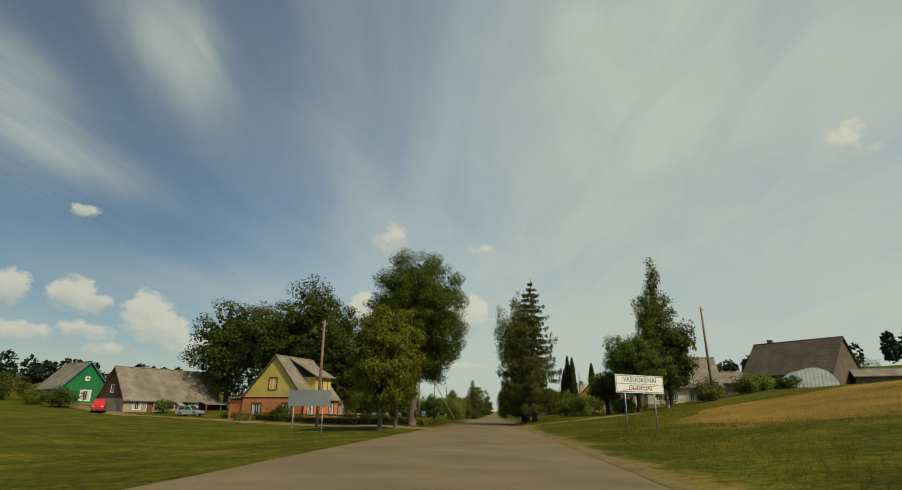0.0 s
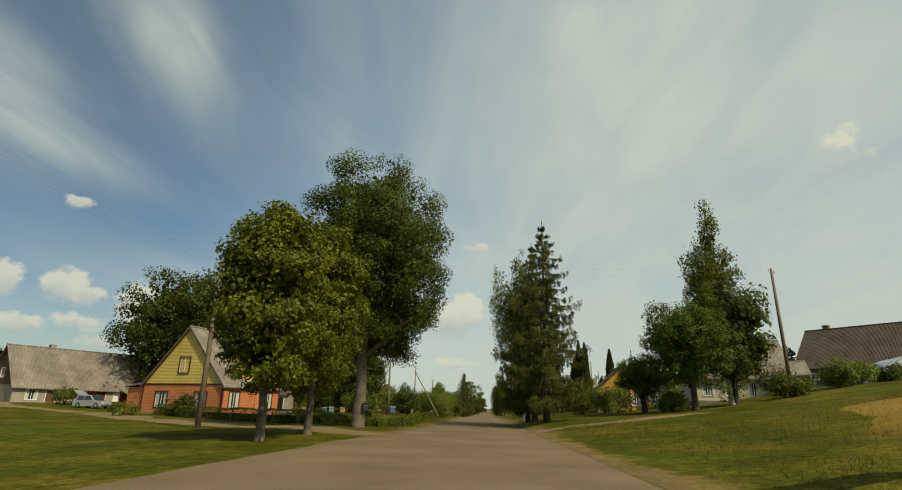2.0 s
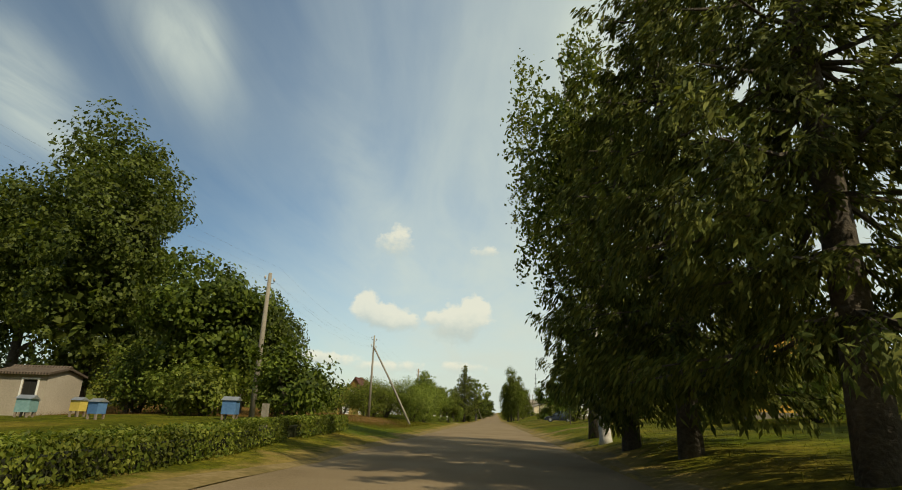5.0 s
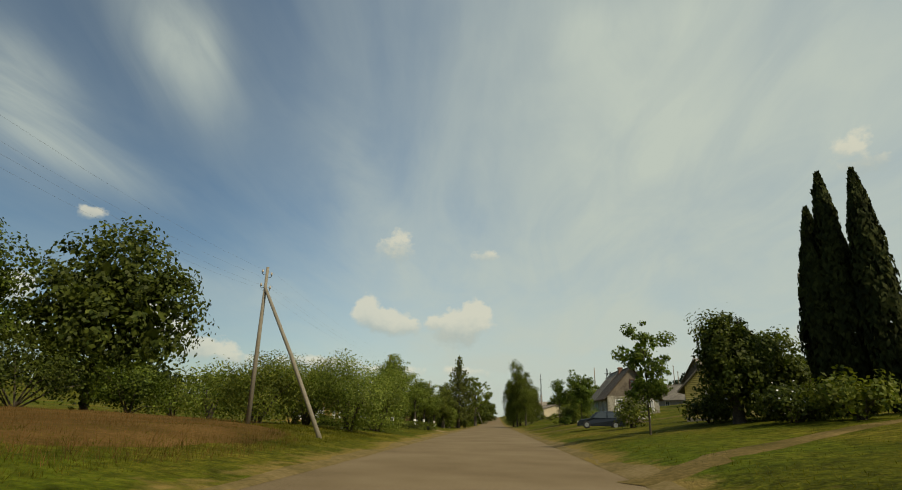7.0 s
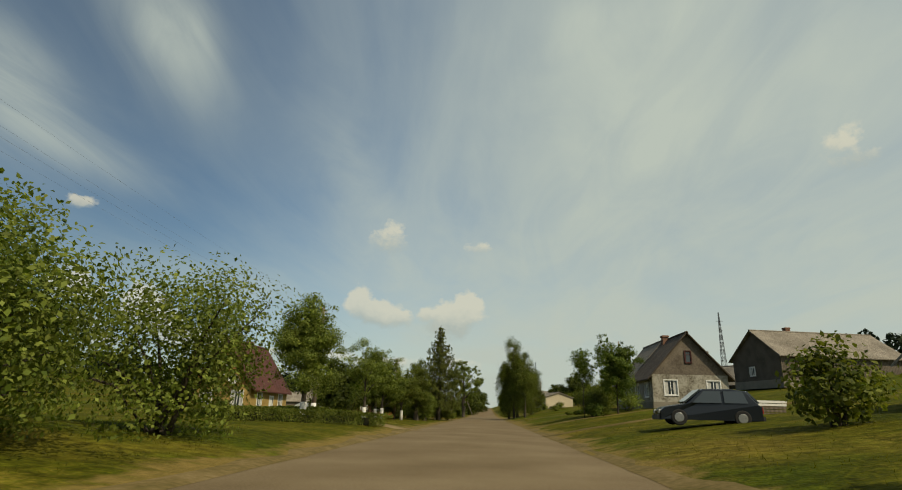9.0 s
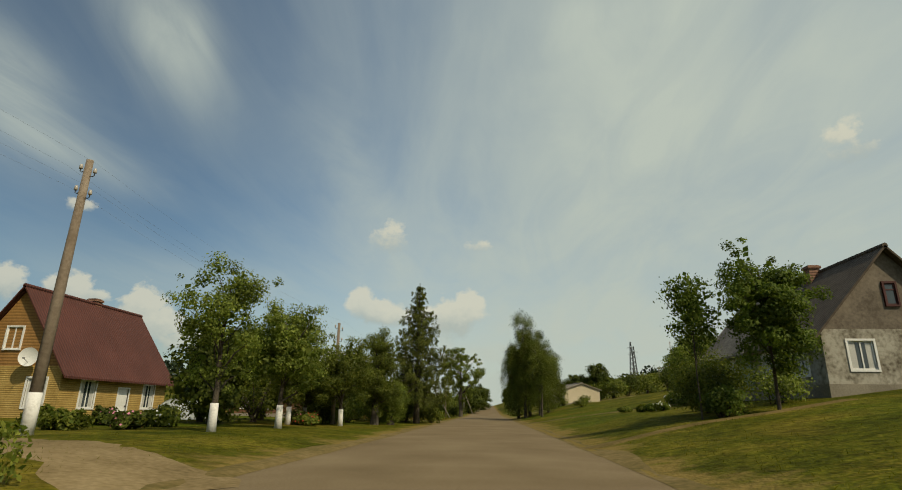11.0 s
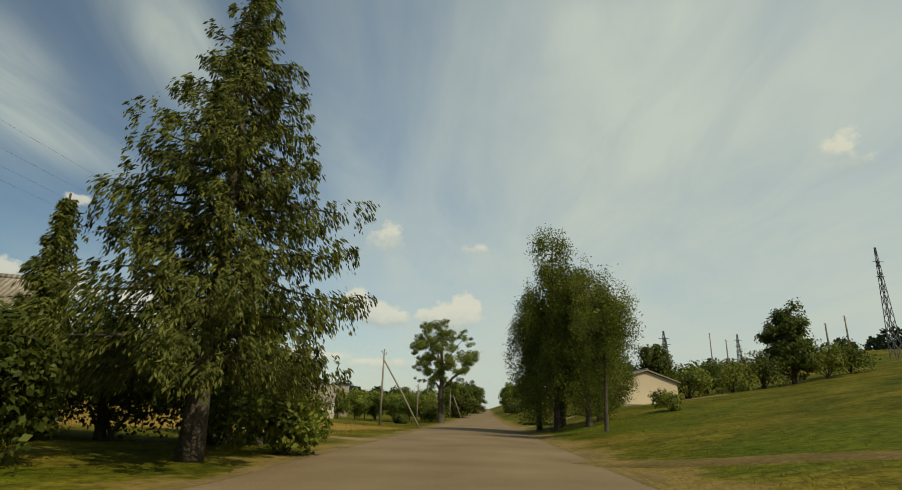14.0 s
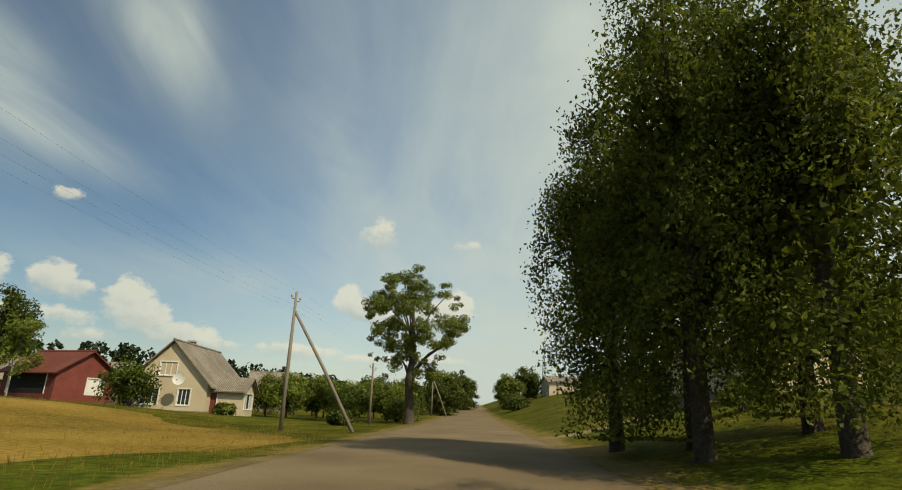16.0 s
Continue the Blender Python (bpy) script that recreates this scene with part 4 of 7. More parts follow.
def hedge(name, pts, width, h, label, seed=0, per=900, leaf=LEAF_SHRUB, size=0.11):
    """A clipped hedge along a line on the ground."""
    rng = np.random.default_rng(seed + 99)
    t = thing(name, pose(pts[0][0], pts[0][1], height(*pts[0])), label, "hedge")
    o = Vector((pts[0][0], pts[0][1], height(*pts[0])))
    allP, allN, core = [], [], Shape()
    for (ax, ay), (bx, by) in zip(pts[:-1], pts[1:]):
        L = math.hypot(bx - ax, by - ay)
        n = int(per * L)
        u, face = rng.uniform(0, 1, n), rng.choice(3, n, p=(0.3, 0.3, 0.4))
        dx, dy = (bx - ax) / L, (by - ay) / L
        sx, sy = -dy, dx
        hv = h * (1 + 0.10 * np.array([noise.noise(Vector((q * L * 0.6, seed, ax))) for q in u]))
        v = np.where(face == 2, rng.uniform(-0.5, 0.5, n), np.where(face == 0, -0.5, 0.5)) * width + rng.normal(size=n) * 0.04
        zz = np.where(face == 2, hv, rng.uniform(0, 1, n) * hv) + rng.normal(size=n) * 0.03
        X, Y = ax + dx * u * L + sx * v, ay + dy * u * L + sy * v
        g = np.interp(u, np.linspace(0, 1, 9), [height(ax + (bx - ax) * q, ay + (by - ay) * q) for q in np.linspace(0, 1, 9)])
        allP.append(np.stack([X - o.x, Y - o.y, zz + g - o.z], 1))
        nz = np.where(face == 2, 1.0, 0.15)
        nn = np.where(face == 2, 0.0, np.where(face == 0, -1.0, 1.0))
        allN.append(unit(np.stack([sx * nn, sy * nn, nz], 1) + rng.normal(size=(n, 3)) * 0.5))
        # solid near-black boxes stand in for twigs and shade inside the hedge
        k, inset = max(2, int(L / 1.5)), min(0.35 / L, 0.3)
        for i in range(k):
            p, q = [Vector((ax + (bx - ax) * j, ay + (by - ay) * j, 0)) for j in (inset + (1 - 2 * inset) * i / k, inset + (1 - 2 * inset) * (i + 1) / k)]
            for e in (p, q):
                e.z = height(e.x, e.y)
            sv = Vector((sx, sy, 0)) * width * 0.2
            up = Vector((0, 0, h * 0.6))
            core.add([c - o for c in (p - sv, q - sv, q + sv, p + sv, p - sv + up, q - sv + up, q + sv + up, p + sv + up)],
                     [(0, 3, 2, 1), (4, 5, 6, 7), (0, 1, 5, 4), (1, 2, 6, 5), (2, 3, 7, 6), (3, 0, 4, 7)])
    tagged(part("core", core, SHADED_TWIG, t), kind="stuff")
    part("foliage", quads("foliage", leaves(rng, np.concatenate(allP), np.concatenate(allN), size), leaf), leaf, t)
    return t


# shade among the inner twigs is put into this near-black colour
SHADED_TWIG = mottled("shaded_twigs", ((0.012, 0.014, 0.006), (0.035, 0.038, 0.014)), 4, 20, 0.95, 0.5)


def wood_belt(name, pts, h, depth, n, label, seed=0, size=1.6):
    """A far wood: many crowns' outlines along a line, nobody could count them."""
    rng = np.random.default_rng(seed + 3)
    allP = []
    for (ax, ay, az), (bx, by, bz) in zip(pts[:-1], pts[1:]):
        L = math.hypot(bx - ax, by - ay)
        k = max(3, int(L / 5))
        for _ in range(k):
            u = rng.uniform()
            cx, cy, cz = ax + (bx - ax) * u + rng.normal() * depth * 0.3, ay + (by - ay) * u + rng.normal() * depth * 0.3, az + (bz - az) * u
            hh, rr = h * rng.uniform(0.65, 1.12), h * rng.uniform(0.22, 0.38)
            m = int(n / k * 0.32)
            d = unit(rng.normal(size=(m, 3))) * rng.uniform(0.5, 1, (m, 1)) ** 0.5
            P = d * (rr, rr, hh * 0.5) + (cx, cy, cz + hh * 0.5)
            allP.append(P)
    P = np.concatenate(allP)
    N = unit(rng.normal(size=P.shape) + (0, 0, 0.6))
    ob = new(name, quads(name, leaves(rng, P, N, size, 0.8), FARWOOD))
    return tagged(ob, label, "woods", kind="stuff")


# ---- houses ----
def wall_cells(shape, origin, along, length, h, thick, inward, holes):
    """A wall of real thickness with rectangular openings (u0, v0, u1, v1)."""
    us = sorted({0.0, length, *[c for q in holes for c in (q[0], q[2])]})
    vs = sorted({0.0, h, *[c for q in holes for c in (q[1], q[3])]})
    a, i, up = Vector(along), Vector(inward), Vector((0, 0, 1))
    o = Vector(origin)
    nu, nv = len(us) - 1, len(vs) - 1

    def filled(p, q):
        if not (0 <= p < nu and 0 <= q < nv):
            return False
        cu, cv = (us[p] + us[p + 1]) / 2, (vs[q] + vs[q + 1]) / 2
        return not any(w[0] < cu < w[2] and w[1] < cv < w[3] for w in holes)

    index, V, F = {}, [], []

    def at(p, q, d):
        if (p, q, d) not in index:
            index[p, q, d] = len(V)
            V.append(o + a * us[p] + up * vs[q] + i * (thick * d))
        return index[p, q, d]

    for p in range(nu):
        for q in range(nv):
            if not filled(p, q):
                continue
            F.append((at(p, q, 0), at(p + 1, q, 0), at(p + 1, q + 1, 0), at(p, q + 1, 0)))
            F.append((at(p, q + 1, 1), at(p + 1, q + 1, 1), at(p + 1, q, 1), at(p, q, 1)))
            if not filled(p, q - 1):
                F.append((at(p, q, 0), at(p, q, 1), at(p + 1, q, 1), at(p + 1, q, 0)))
            if not filled(p, q + 1):
                F.append((at(p + 1, q + 1, 0), at(p + 1, q + 1, 1), at(p, q + 1, 1), at(p, q + 1, 0)))
            if not filled(p - 1, q):
                F.append((at(p, q + 1, 0), at(p, q + 1, 1), at(p, q, 1), at(p, q, 0)))
            if not filled(p + 1, q):
                F.append((at(p + 1, q, 0), at(p + 1, q, 1), at(p + 1, q + 1, 1), at(p + 1, q + 1, 0)))
    shape.add(V, F)


def window_unit(parent, o, a, i, w, h, frame_mat=WHITE, casing=0.09, bars=(1, 0), curtain=True, name="window", out=0.04, casing_mat=None):
    """A window in an opening whose lower left corner is o: casing, frame bars, panes, curtain. a runs along the wall, i inwards."""
    o, a, i, up = Vector(o), Vector(a), Vector(i), Vector((0, 0, 1))
    win = new(name)
    win.parent = parent
    fr = Shape()

    def slab(shape, u0, v0, u1, v1, d0, d1):
        c = [o + a * u + up * v + i * d0 for u, v in ((u0, v0), (u1, v0), (u1, v1), (u0, v1))]
        c += [p + i * (d1 - d0) for p in c]
        shape.add(c, [(0, 1, 2, 3), (7, 6, 5, 4), (0, 4, 5, 1), (1, 5, 6, 2), (2, 6, 7, 3), (3, 7, 4, 0)])

    b = casing
    slab(fr, -b, -b, w + b, 0, -out, 0.10)
    slab(fr, -b, h, w + b, h + b, -out, 0.10)
    slab(fr, -b, 0, 0, h, -out, 0.10)
    slab(fr, w, 0, w + b, h, -out, 0.10)
    part("window_frame", fr, casing_mat or frame_mat, win)
    t = 0.05
    sash = Shape()
    slab(sash, 0, 0, w, t, 0.03, 0.09)
    slab(sash, 0, h - t, w, h, 0.03, 0.09)
    slab(sash, 0, t, t, h - t, 0.03, 0.09)
    slab(sash, w - t, t, w, h - t, 0.03, 0.09)
    for k in range(bars[0]):
        u = w * (k + 1) / (bars[0] + 1)
        slab(sash, u - 0.03, t, u + 0.03, h - t, 0.025, 0.09)
    for k in range(bars[1]):
        v = h * (0.70 if bars[1] == 1 else (k + 1) / (bars[1] + 1))
        slab(sash, t, v - 0.025, w - t, v + 0.025, 0.028, 0.088)
    part("sash", sash, frame_mat, win)
    g = Shape()
    slab(g, t, t, w - t, h - t, 0.055, 0.062)
    part("pane", g, GLASS, win)
    if curtain:
        for u0, u1 in ((0.04, 0.30), (0.70, 0.96)):
            c = Shape()
            slab(c, w * u0, 0.05, w * u1, h * 0.97, 0.051, 0.054)
            part("curtain", c, CURTAIN, win)
    return win


def door_unit(parent, o, a, i, w, h, mat, name="door"):
    o, a, i, up = Vector(o), Vector(a), Vector(i), Vector((0, 0, 1))
    d = Shape()

    def slab(shape, u0, v0, u1, v1, d0, d1):
        c = [o + a * u + up * v + i * d0 for u, v in ((u0, v0), (u1, v0), (u1, v1), (u0, v1))]
        c += [p + i * (d1 - d0) for p in c]
        shape.add(c, [(0, 1, 2, 3), (7, 6, 5, 4), (0, 4, 5, 1), (1, 5, 6, 2), (2, 6, 7, 3), (3, 7, 4, 0)])

    slab(d, 0, 0, w, h, 0.06, 0.12)
    for v0, v1 in ((0.12, 0.45), (0.52, 0.92)):
        for u0, u1 in ((0.12, 0.46), (0.54, 0.88)):
            slab(d, w * u0, h * v0, w * u1, h * v1, 0.045, 0.06)
    leaf = part(name, d, mat, parent)
    c = Shape()
    slab(c, -0.09, 0, 0, h + 0.09, -0.03, 0.14)
    slab(c, w, 0, w + 0.09, h + 0.09, -0.03, 0.14)
    slab(c, 0, h, w, h + 0.09, -0.03, 0.14)
    part("door_frame", c, WHITE if mat is not ORANGE_BOARD else mat, leaf)
    hd = Shape()
    slab(hd, w * 0.86, h * 0.46, w * 0.93, h * 0.50, 0.0, 0.05)
    part("handle", hd, DARKSTEEL, leaf)
    return leaf


def house(name, x, y, rot, L, W, wall_h, ridge_h, label, walls, roof, gable=None, z=None, windows=(), doors=(), attic=(), chimneys=(), over=0.45, plinth=0.35,
          hip=0.0, frame_mat=WHITE, trim=None, bars=(1, 0), curtain=True, category="house", group="", casing=0.09, plinth_mat=None, ridge_shift=0.0, thick_roof=0.12, casing_mat=None):
    """A gabled house. Local x runs along the ridge (length L), local y across it. Sides: f is local -y, b is +y, l is local -x, r is +x.
    windows and doors: (side, u, v, w, h); attic: windows in the gables (side, offset, v, w, h)."""
    if z is None:
        z = min(height(x + dx, y + dy) for dx in (-2, 2) for dy in (-2, 2))
    t = thing(name, pose(x, y, z, 0, 0, rot), label, category, group)
    T = 0.22
    sides = {"f": ((-L / 2, -W / 2, 0), (1, 0, 0), L, (0, 1, 0)), "b": ((L / 2, W / 2, 0), (-1, 0, 0), L, (0, -1, 0)),
             "l": ((-L / 2, W / 2 - T, 0), (0, -1, 0), W - 2 * T, (1, 0, 0)), "r": ((L / 2, -W / 2 + T, 0), (0, 1, 0), W - 2 * T, (-1, 0, 0))}
    for key, (o, a, length, i) in sides.items():
        holes = [(u, v, u + w, v + hh) for s, u, v, w, hh in windows if s == key] + [(u, 0.0 + v, u + w, v + hh) for s, u, v, w, hh, _ in doors if s == key]
        s = Shape()
        wall_cells(s, (o[0], o[1], -0.6), a, length, wall_h + 0.6, T, i, [(q[0], q[1] + 0.6, q[2], q[3] + 0.6) for q in holes])
        part("wall", s, walls, t)
        for sd, u, v, w, hh in windows:
            if sd == key:
                window_unit(t, Vector(o) + Vector(a) * u + Vector((0, 0, v)), a, i, w, hh, frame_mat, casing, bars, curtain, casing_mat=casing_mat)
        for sd, u, v, w, hh, mat in doors:
            if sd == key:
                door_unit(t, Vector(o) + Vector(a) * u + Vector((0, 0, v)), a, i, w, hh, mat)
    if plinth:
        s = Shape()
        e = 0.05
        s.box(-L / 2 - e, -W / 2 - e, -0.6, L / 2 + e, -W / 2 - 0.003, plinth)
        s.box(-L / 2 - e, W / 2 + 0.003, -0.6, L / 2 + e, W / 2 + e, plinth)
        s.box(-L / 2 - e, -W / 2 - 0.003, -0.6, -L / 2 - 0.003, W / 2 + 0.003, plinth)
        s.box(L / 2 + 0.003, -W / 2 - 0.003, -0.6, L / 2 + e, W / 2 + 0.003, plinth)
        part("plinth", s, plinth_mat or CONCRETE, t)
    ry0 = ridge_shift
    for sx, key in ((-1, "l"), (1, "r")):
        s = Shape()
        xo = sx * (L / 2)
        xh = sx * (L / 2 - hip)
        s.prism([(xo, -W / 2, wall_h), (xo, W / 2, wall_h), (xh, ry0, ridge_h - 0.05)], (-sx * T, 0, 0))
        part("gable", s, gable or walls, t)
        for sd, off, v, w, hh in attic:
            if sd == key:
                a = (0, -1, 0) if sx < 0 else (0, 1, 0)
                window_unit(t, (xo + sx * 0.05, off + (w / 2 if sx < 0 else -w / 2), v), a, (-sx, 0, 0), w, hh, frame_mat, casing * 0.8, bars, curtain, out=0.03, casing_mat=casing_mat)
    for sy in (-1, 1):
        run = W / 2 - sy * ry0
        slope = (ridge_h - wall_h) / run
        ey = sy * (W / 2 + over)
        ez = wall_h - over * slope
        lx = L / 2 + over * 0.8
        up = Vector((0, 0, thick_roof))
        o = [Vector((-lx, ey, ez)), Vector((lx, ey, ez)), Vector((lx - hip, ry0, ridge_h)), Vector((-lx + hip, ry0, ridge_h))]
        s = Shape().prism([p for p in o], up)
        part("roof", s, roof, t)
        if trim:
            for xx in (-lx - 0.04, lx):
                s = Shape().prism([(xx, ey, ez - 0.14), (xx, ry0, ridge_h - 0.14), (xx, ry0, ridge_h + thick_roof + 0.03), (xx, ey, ez + thick_roof + 0.03)], (0.04, 0, 0))
                part("bargeboard", s, trim, t)
    part("ridge_cap", Shape().tube([(-L / 2 + hip - over * 0.8, ry0, ridge_h + thick_roof * 0.7), (L / 2 - hip + over * 0.8, ry0, ridge_h + thick_roof * 0.7)], [0.13, 0.13], 8), roof, t)
    for cx, cy, ch, cw, cm in chimneys:
        s = Shape()
        zz = ridge_h - abs(cy) * (ridge_h - wall_h) / (W / 2)
        s.box(cx - cw / 2, cy - cw / 2, zz - 0.8, cx + cw / 2, cy + cw / 2, zz + ch)
        s.box(cx - cw / 2 - 0.06, cy - cw / 2 - 0.06, zz + ch - 0.18, cx + cw / 2 + 0.06, cy + cw / 2 + 0.06, zz + ch - 0.05)
        part("chimney", s, cm, t)
    return t


# ---- poles, wires, signs, cars ----
def pole(name, x, y, h, label, mat=CONCRETE, r=0.15, brace=None, lean=(0, 0), arms=2, group="power poles", square=False, z=None, turn=0.0):
    z = height(x, y) if z is None else z
    t = thing(name, pose(x, y, z, 0, 0, turn), label, "power pole", group)
    top = Vector((lean[0], lean[1], h))
    part("post", Shape().tube([(0, 0, -0.4), top * 0.5, top], [r * 1.15, r, r * 0.72], 4 if square else 10), mat, t, smooth=not square)
    if brace:
        bx, by = brace
        g = height(x + bx, y + by) - z if not turn else 0.0
        a = top * 0.86
        part("brace", Shape().tube([(bx, by, g - 0.3), ((bx + a.x) / 2, (by + a.y) / 2, (g + a.z) / 2), a], [r, r * 0.9, r * 0.75], 4 if square else 9), mat, t, smooth=not square)
    for k in range(arms):
        zz = h - 0.35 - 0.7 * k
        o = Vector((lean[0] * zz / h, lean[1] * zz / h, zz))
        for sx, dz in ((-0.24, 0.0), (0.24, -0.16)):
            base = Vector((o.x, o.y, zz + dz))
            hook = part("hook", Shape().tube([base, base + Vector((sx * 0.8, 0, -0.03)), base + Vector((sx, 0, 0.0)), base + Vector((sx, 0, 0.10))], [0.016] * 4, 6), DARKSTEEL, t)
            top_of = base + Vector((sx, 0, 0.08))
            s = Shape().tube([top_of, top_of + Vector((0, 0, 0.03)), top_of + Vector((0, 0, 0.10)), top_of + Vector((0, 0, 0.15))], [0.045, 0.055, 0.05, 0.03], 8)
            part("insulator", s, PORCELAIN, hook, smooth=True)
    return t


def wires(name, ends, offsets, label, sag=0.5, r=0.0019):
    """Cables along a row of pole tops (x, y, z)."""
    t = thing(name, pose(*ends[0]), label, "power line")
    o = Vector(ends[0])
    for off in offsets:
        pts = []
        for a, b in zip(ends[:-1], ends[1:]):
            a, b = Vector(a), Vector(b)
            for k in range(10):
                f = k / 10
                pts.append(a.lerp(b, f) + Vector((off[0], off[1], off[2] - sag * 4 * f * (1 - f))) - o)
        pts.append(Vector(ends[-1]) + Vector(off) - o)
        part("wire", Shape().tube(pts, [r] * len(pts), 4), WIRE, t)
    return t


def lettering(parent, name, words, m, size, mat, width=None):
    c = bpy.data.curves.new(name, "FONT")
    c.body, c.size, c.extrude, c.align_x, c.align_y = words, size, 0.003, "CENTER", "CENTER"
    tmp = new(name, c)
    bpy.context.view_layer.update()
    me = bpy.data.meshes.new_from_object(tmp.evaluated_get(bpy.context.evaluated_depsgraph_get()))
    wide = tmp.dimensions.x
    bpy.data.objects.remove(tmp)
    bpy.data.curves.remove(c)
    me.name = name
    me.materials.clear()
    me.materials.append(mat)
    if width:
        m = m @ Matrix.Diagonal((width / wide, 1, 1, 1))
    return part(name, me, mat, parent, m=m)


def car(name, x, y, rot, L, W, H, paint, label, z=None, van=False, open_boot=False):
    """A car: nose towards local +x."""
    t = thing(name, pose(x, y, height(x, y) if z is None else z, 0, 0, rot), label, "car")
    lo, belt = 0.22 * H / 1.45, H * 0.58
    if van:
        side = [(-L / 2, lo), (-L / 2 + 0.02, belt), (-L / 2 + 0.12, H * 0.97), (-L * 0.40, H), (L * 0.10, H), (L * 0.27, belt + 0.05), (L * 0.46, belt - 0.12), (L / 2, belt - 0.30), (L / 2, lo)]
    else:
        side = [(-L / 2, lo), (-L / 2, belt - 0.06), (-L * 0.47, belt), (-L * 0.36, H * 0.95), (-L * 0.22, H), (L * 0.05, H * 0.99), (L * 0.22, belt + 0.02), (L * 0.44, belt - 0.12), (L / 2, belt - 0.28), (L / 2, lo)]
    rings = []
    for f, inset in ((-0.5, 0.10), (-0.47, 0.03), (-0.35, 0.0), (0.35, 0.0), (0.47, 0.03), (0.5, 0.10)):
        ring = []
        for px, pz in side:
            taper = 0.16 * max(0.0, (pz - belt) / max(H - belt, 0.01))
            ring.append(Vector((px * (1 - inset * 0.25), f * W * (1 - taper), lo + (pz - lo) * (1 - inset * 0.35))))
        rings.append(ring)
    n = len(side)
    F = [tuple(range(n)), tuple(reversed(range(5 * n, 6 * n)))]
    for j in range(5):
        for k in range(n):
            F.append((j * n + k, j * n + (k + 1) % n, (j + 1) * n + (k + 1) % n, (j + 1) * n + k))
    body = Shape().add([p for r in rings for p in r], [tuple(reversed(f)) for f in F])
    part("body", body, paint, t, smooth=False)
    # glazing, just proud of the body
    for sy in (-1, 1):
        def at(px, pz):
            taper = 0.16 * max(0.0, (pz - belt) / (H - belt))
            return Vector((px, sy * (0.5 * W * (1 - taper) * 1.0 - 0.02), pz))
        x0, x1, x2, x3 = (-L * 0.40, -L * 0.36, L * 0.06, L * 0.20) if not van else (-L * 0.44, -L * 0.42, L * 0.10, L * 0.23)
        mid = (x0 + x3) / 2 - 0.1
        for a, b in (((x0 + 0.12, x1 + 0.12), (mid - 0.05, mid - 0.05)), ((mid + 0.05, mid + 0.05), (x3 - 0.12, x2 - 0.05))):
            q = [at(a[0], belt + 0.04), at(b[0], belt + 0.04), at(b[1], H * 0.93), at(a[1], H * 0.93)]
            part("side_window", Shape().prism(q, (0, sy * 0.035, 0)), GLASS, t)
    ws = [(L * 0.225, belt + 0.05), (L * 0.065, H * 0.955)]
    part("windscreen", Shape().prism([(ws[0][0], -W * 0.42, ws[0][1]), (ws[0][0], W * 0.42, ws[0][1]), (ws[1][0], W * 0.37, ws[1][1]), (ws[1][0], -W * 0.37, ws[1][1])], (0.05, 0, 0.035)), GLASS, t)
    if open_boot:
        part("tailgate", Shape().prism([(-L * 0.36, -W * 0.42, H * 0.96), (-L * 0.36, W * 0.42, H * 0.96), (-L * 0.56, W * 0.40, H * 1.30), (-L * 0.56, -W * 0.40, H * 1.30)], (0.02, 0, 0.06)), paint, t, "tailgate standing open")
        # near-black sheet painted as the shade inside the open boot
        part("boot_shade_panel", Shape().prism([(-L * 0.485, -W * 0.36, belt - 0.1), (-L * 0.485, W * 0.36, belt - 0.1), (-L * 0.38, W * 0.33, H * 0.92), (-L * 0.38, -W * 0.33, H * 0.92)], (-0.04, 0, 0.02)), INSIDE_SHADE, t)
    else:
        rb = [(-L * 0.472, belt + 0.05), (-L * 0.37, H * 0.93)] if not van else [(-L * 0.497, belt + 0.05), (-L * 0.475, H * 0.90)]
        part("rear_window", Shape().prism([(rb[0][0], -W * 0.40, rb[0][1]), (rb[0][0], W * 0.40, rb[0][1]), (rb[1][0], W * 0.36, rb[1][1]), (rb[1][0], -W * 0.36, rb[1][1])], (-0.05, 0, 0.02)), GLASS, t)
    for px in (-L * 0.30, L * 0.31):
        for sy in (-1, 1):
            r = 0.31 * H / 1.45
            w = part("wheel", Shape().tube([(px, sy * (W / 2 - 0.20), r), (px, sy * (W / 2 - 0.17), r), (px, sy * (W / 2 + 0.005), r), (px, sy * (W / 2 + 0.02), r)], [r * 0.9, r, r, r * 0.9], 16), RUBBER, t, smooth=False)
            part("rim", Shape().tube([(px, sy * (W / 2 + 0.012), r), (px, sy * (W / 2 + 0.03), r)], [r * 0.62, r * 0.55], 12), STEEL, w)
    for sy in (-1, 1):
        part("head_lamp", Shape().box(L / 2 - 0.10, sy * W * 0.36 - 0.16, belt - 0.36, L / 2 + 0.012, sy * W * 0.36 + 0.16, belt - 0.22), LAMPCLEAR, t)
        part("tail_lamp", Shape().box(-L / 2 - 0.012, sy * W * 0.40 - 0.10, belt - 0.30, -L / 2 + 0.08, sy * W * 0.40 + 0.10, belt - 0.08), LAMPRED, t)
    part("bumper", Shape().box(L / 2 - 0.12, -W * 0.47, lo - 0.02, L / 2 + 0.06, W * 0.47, lo + 0.16), DARKSTEEL, t)
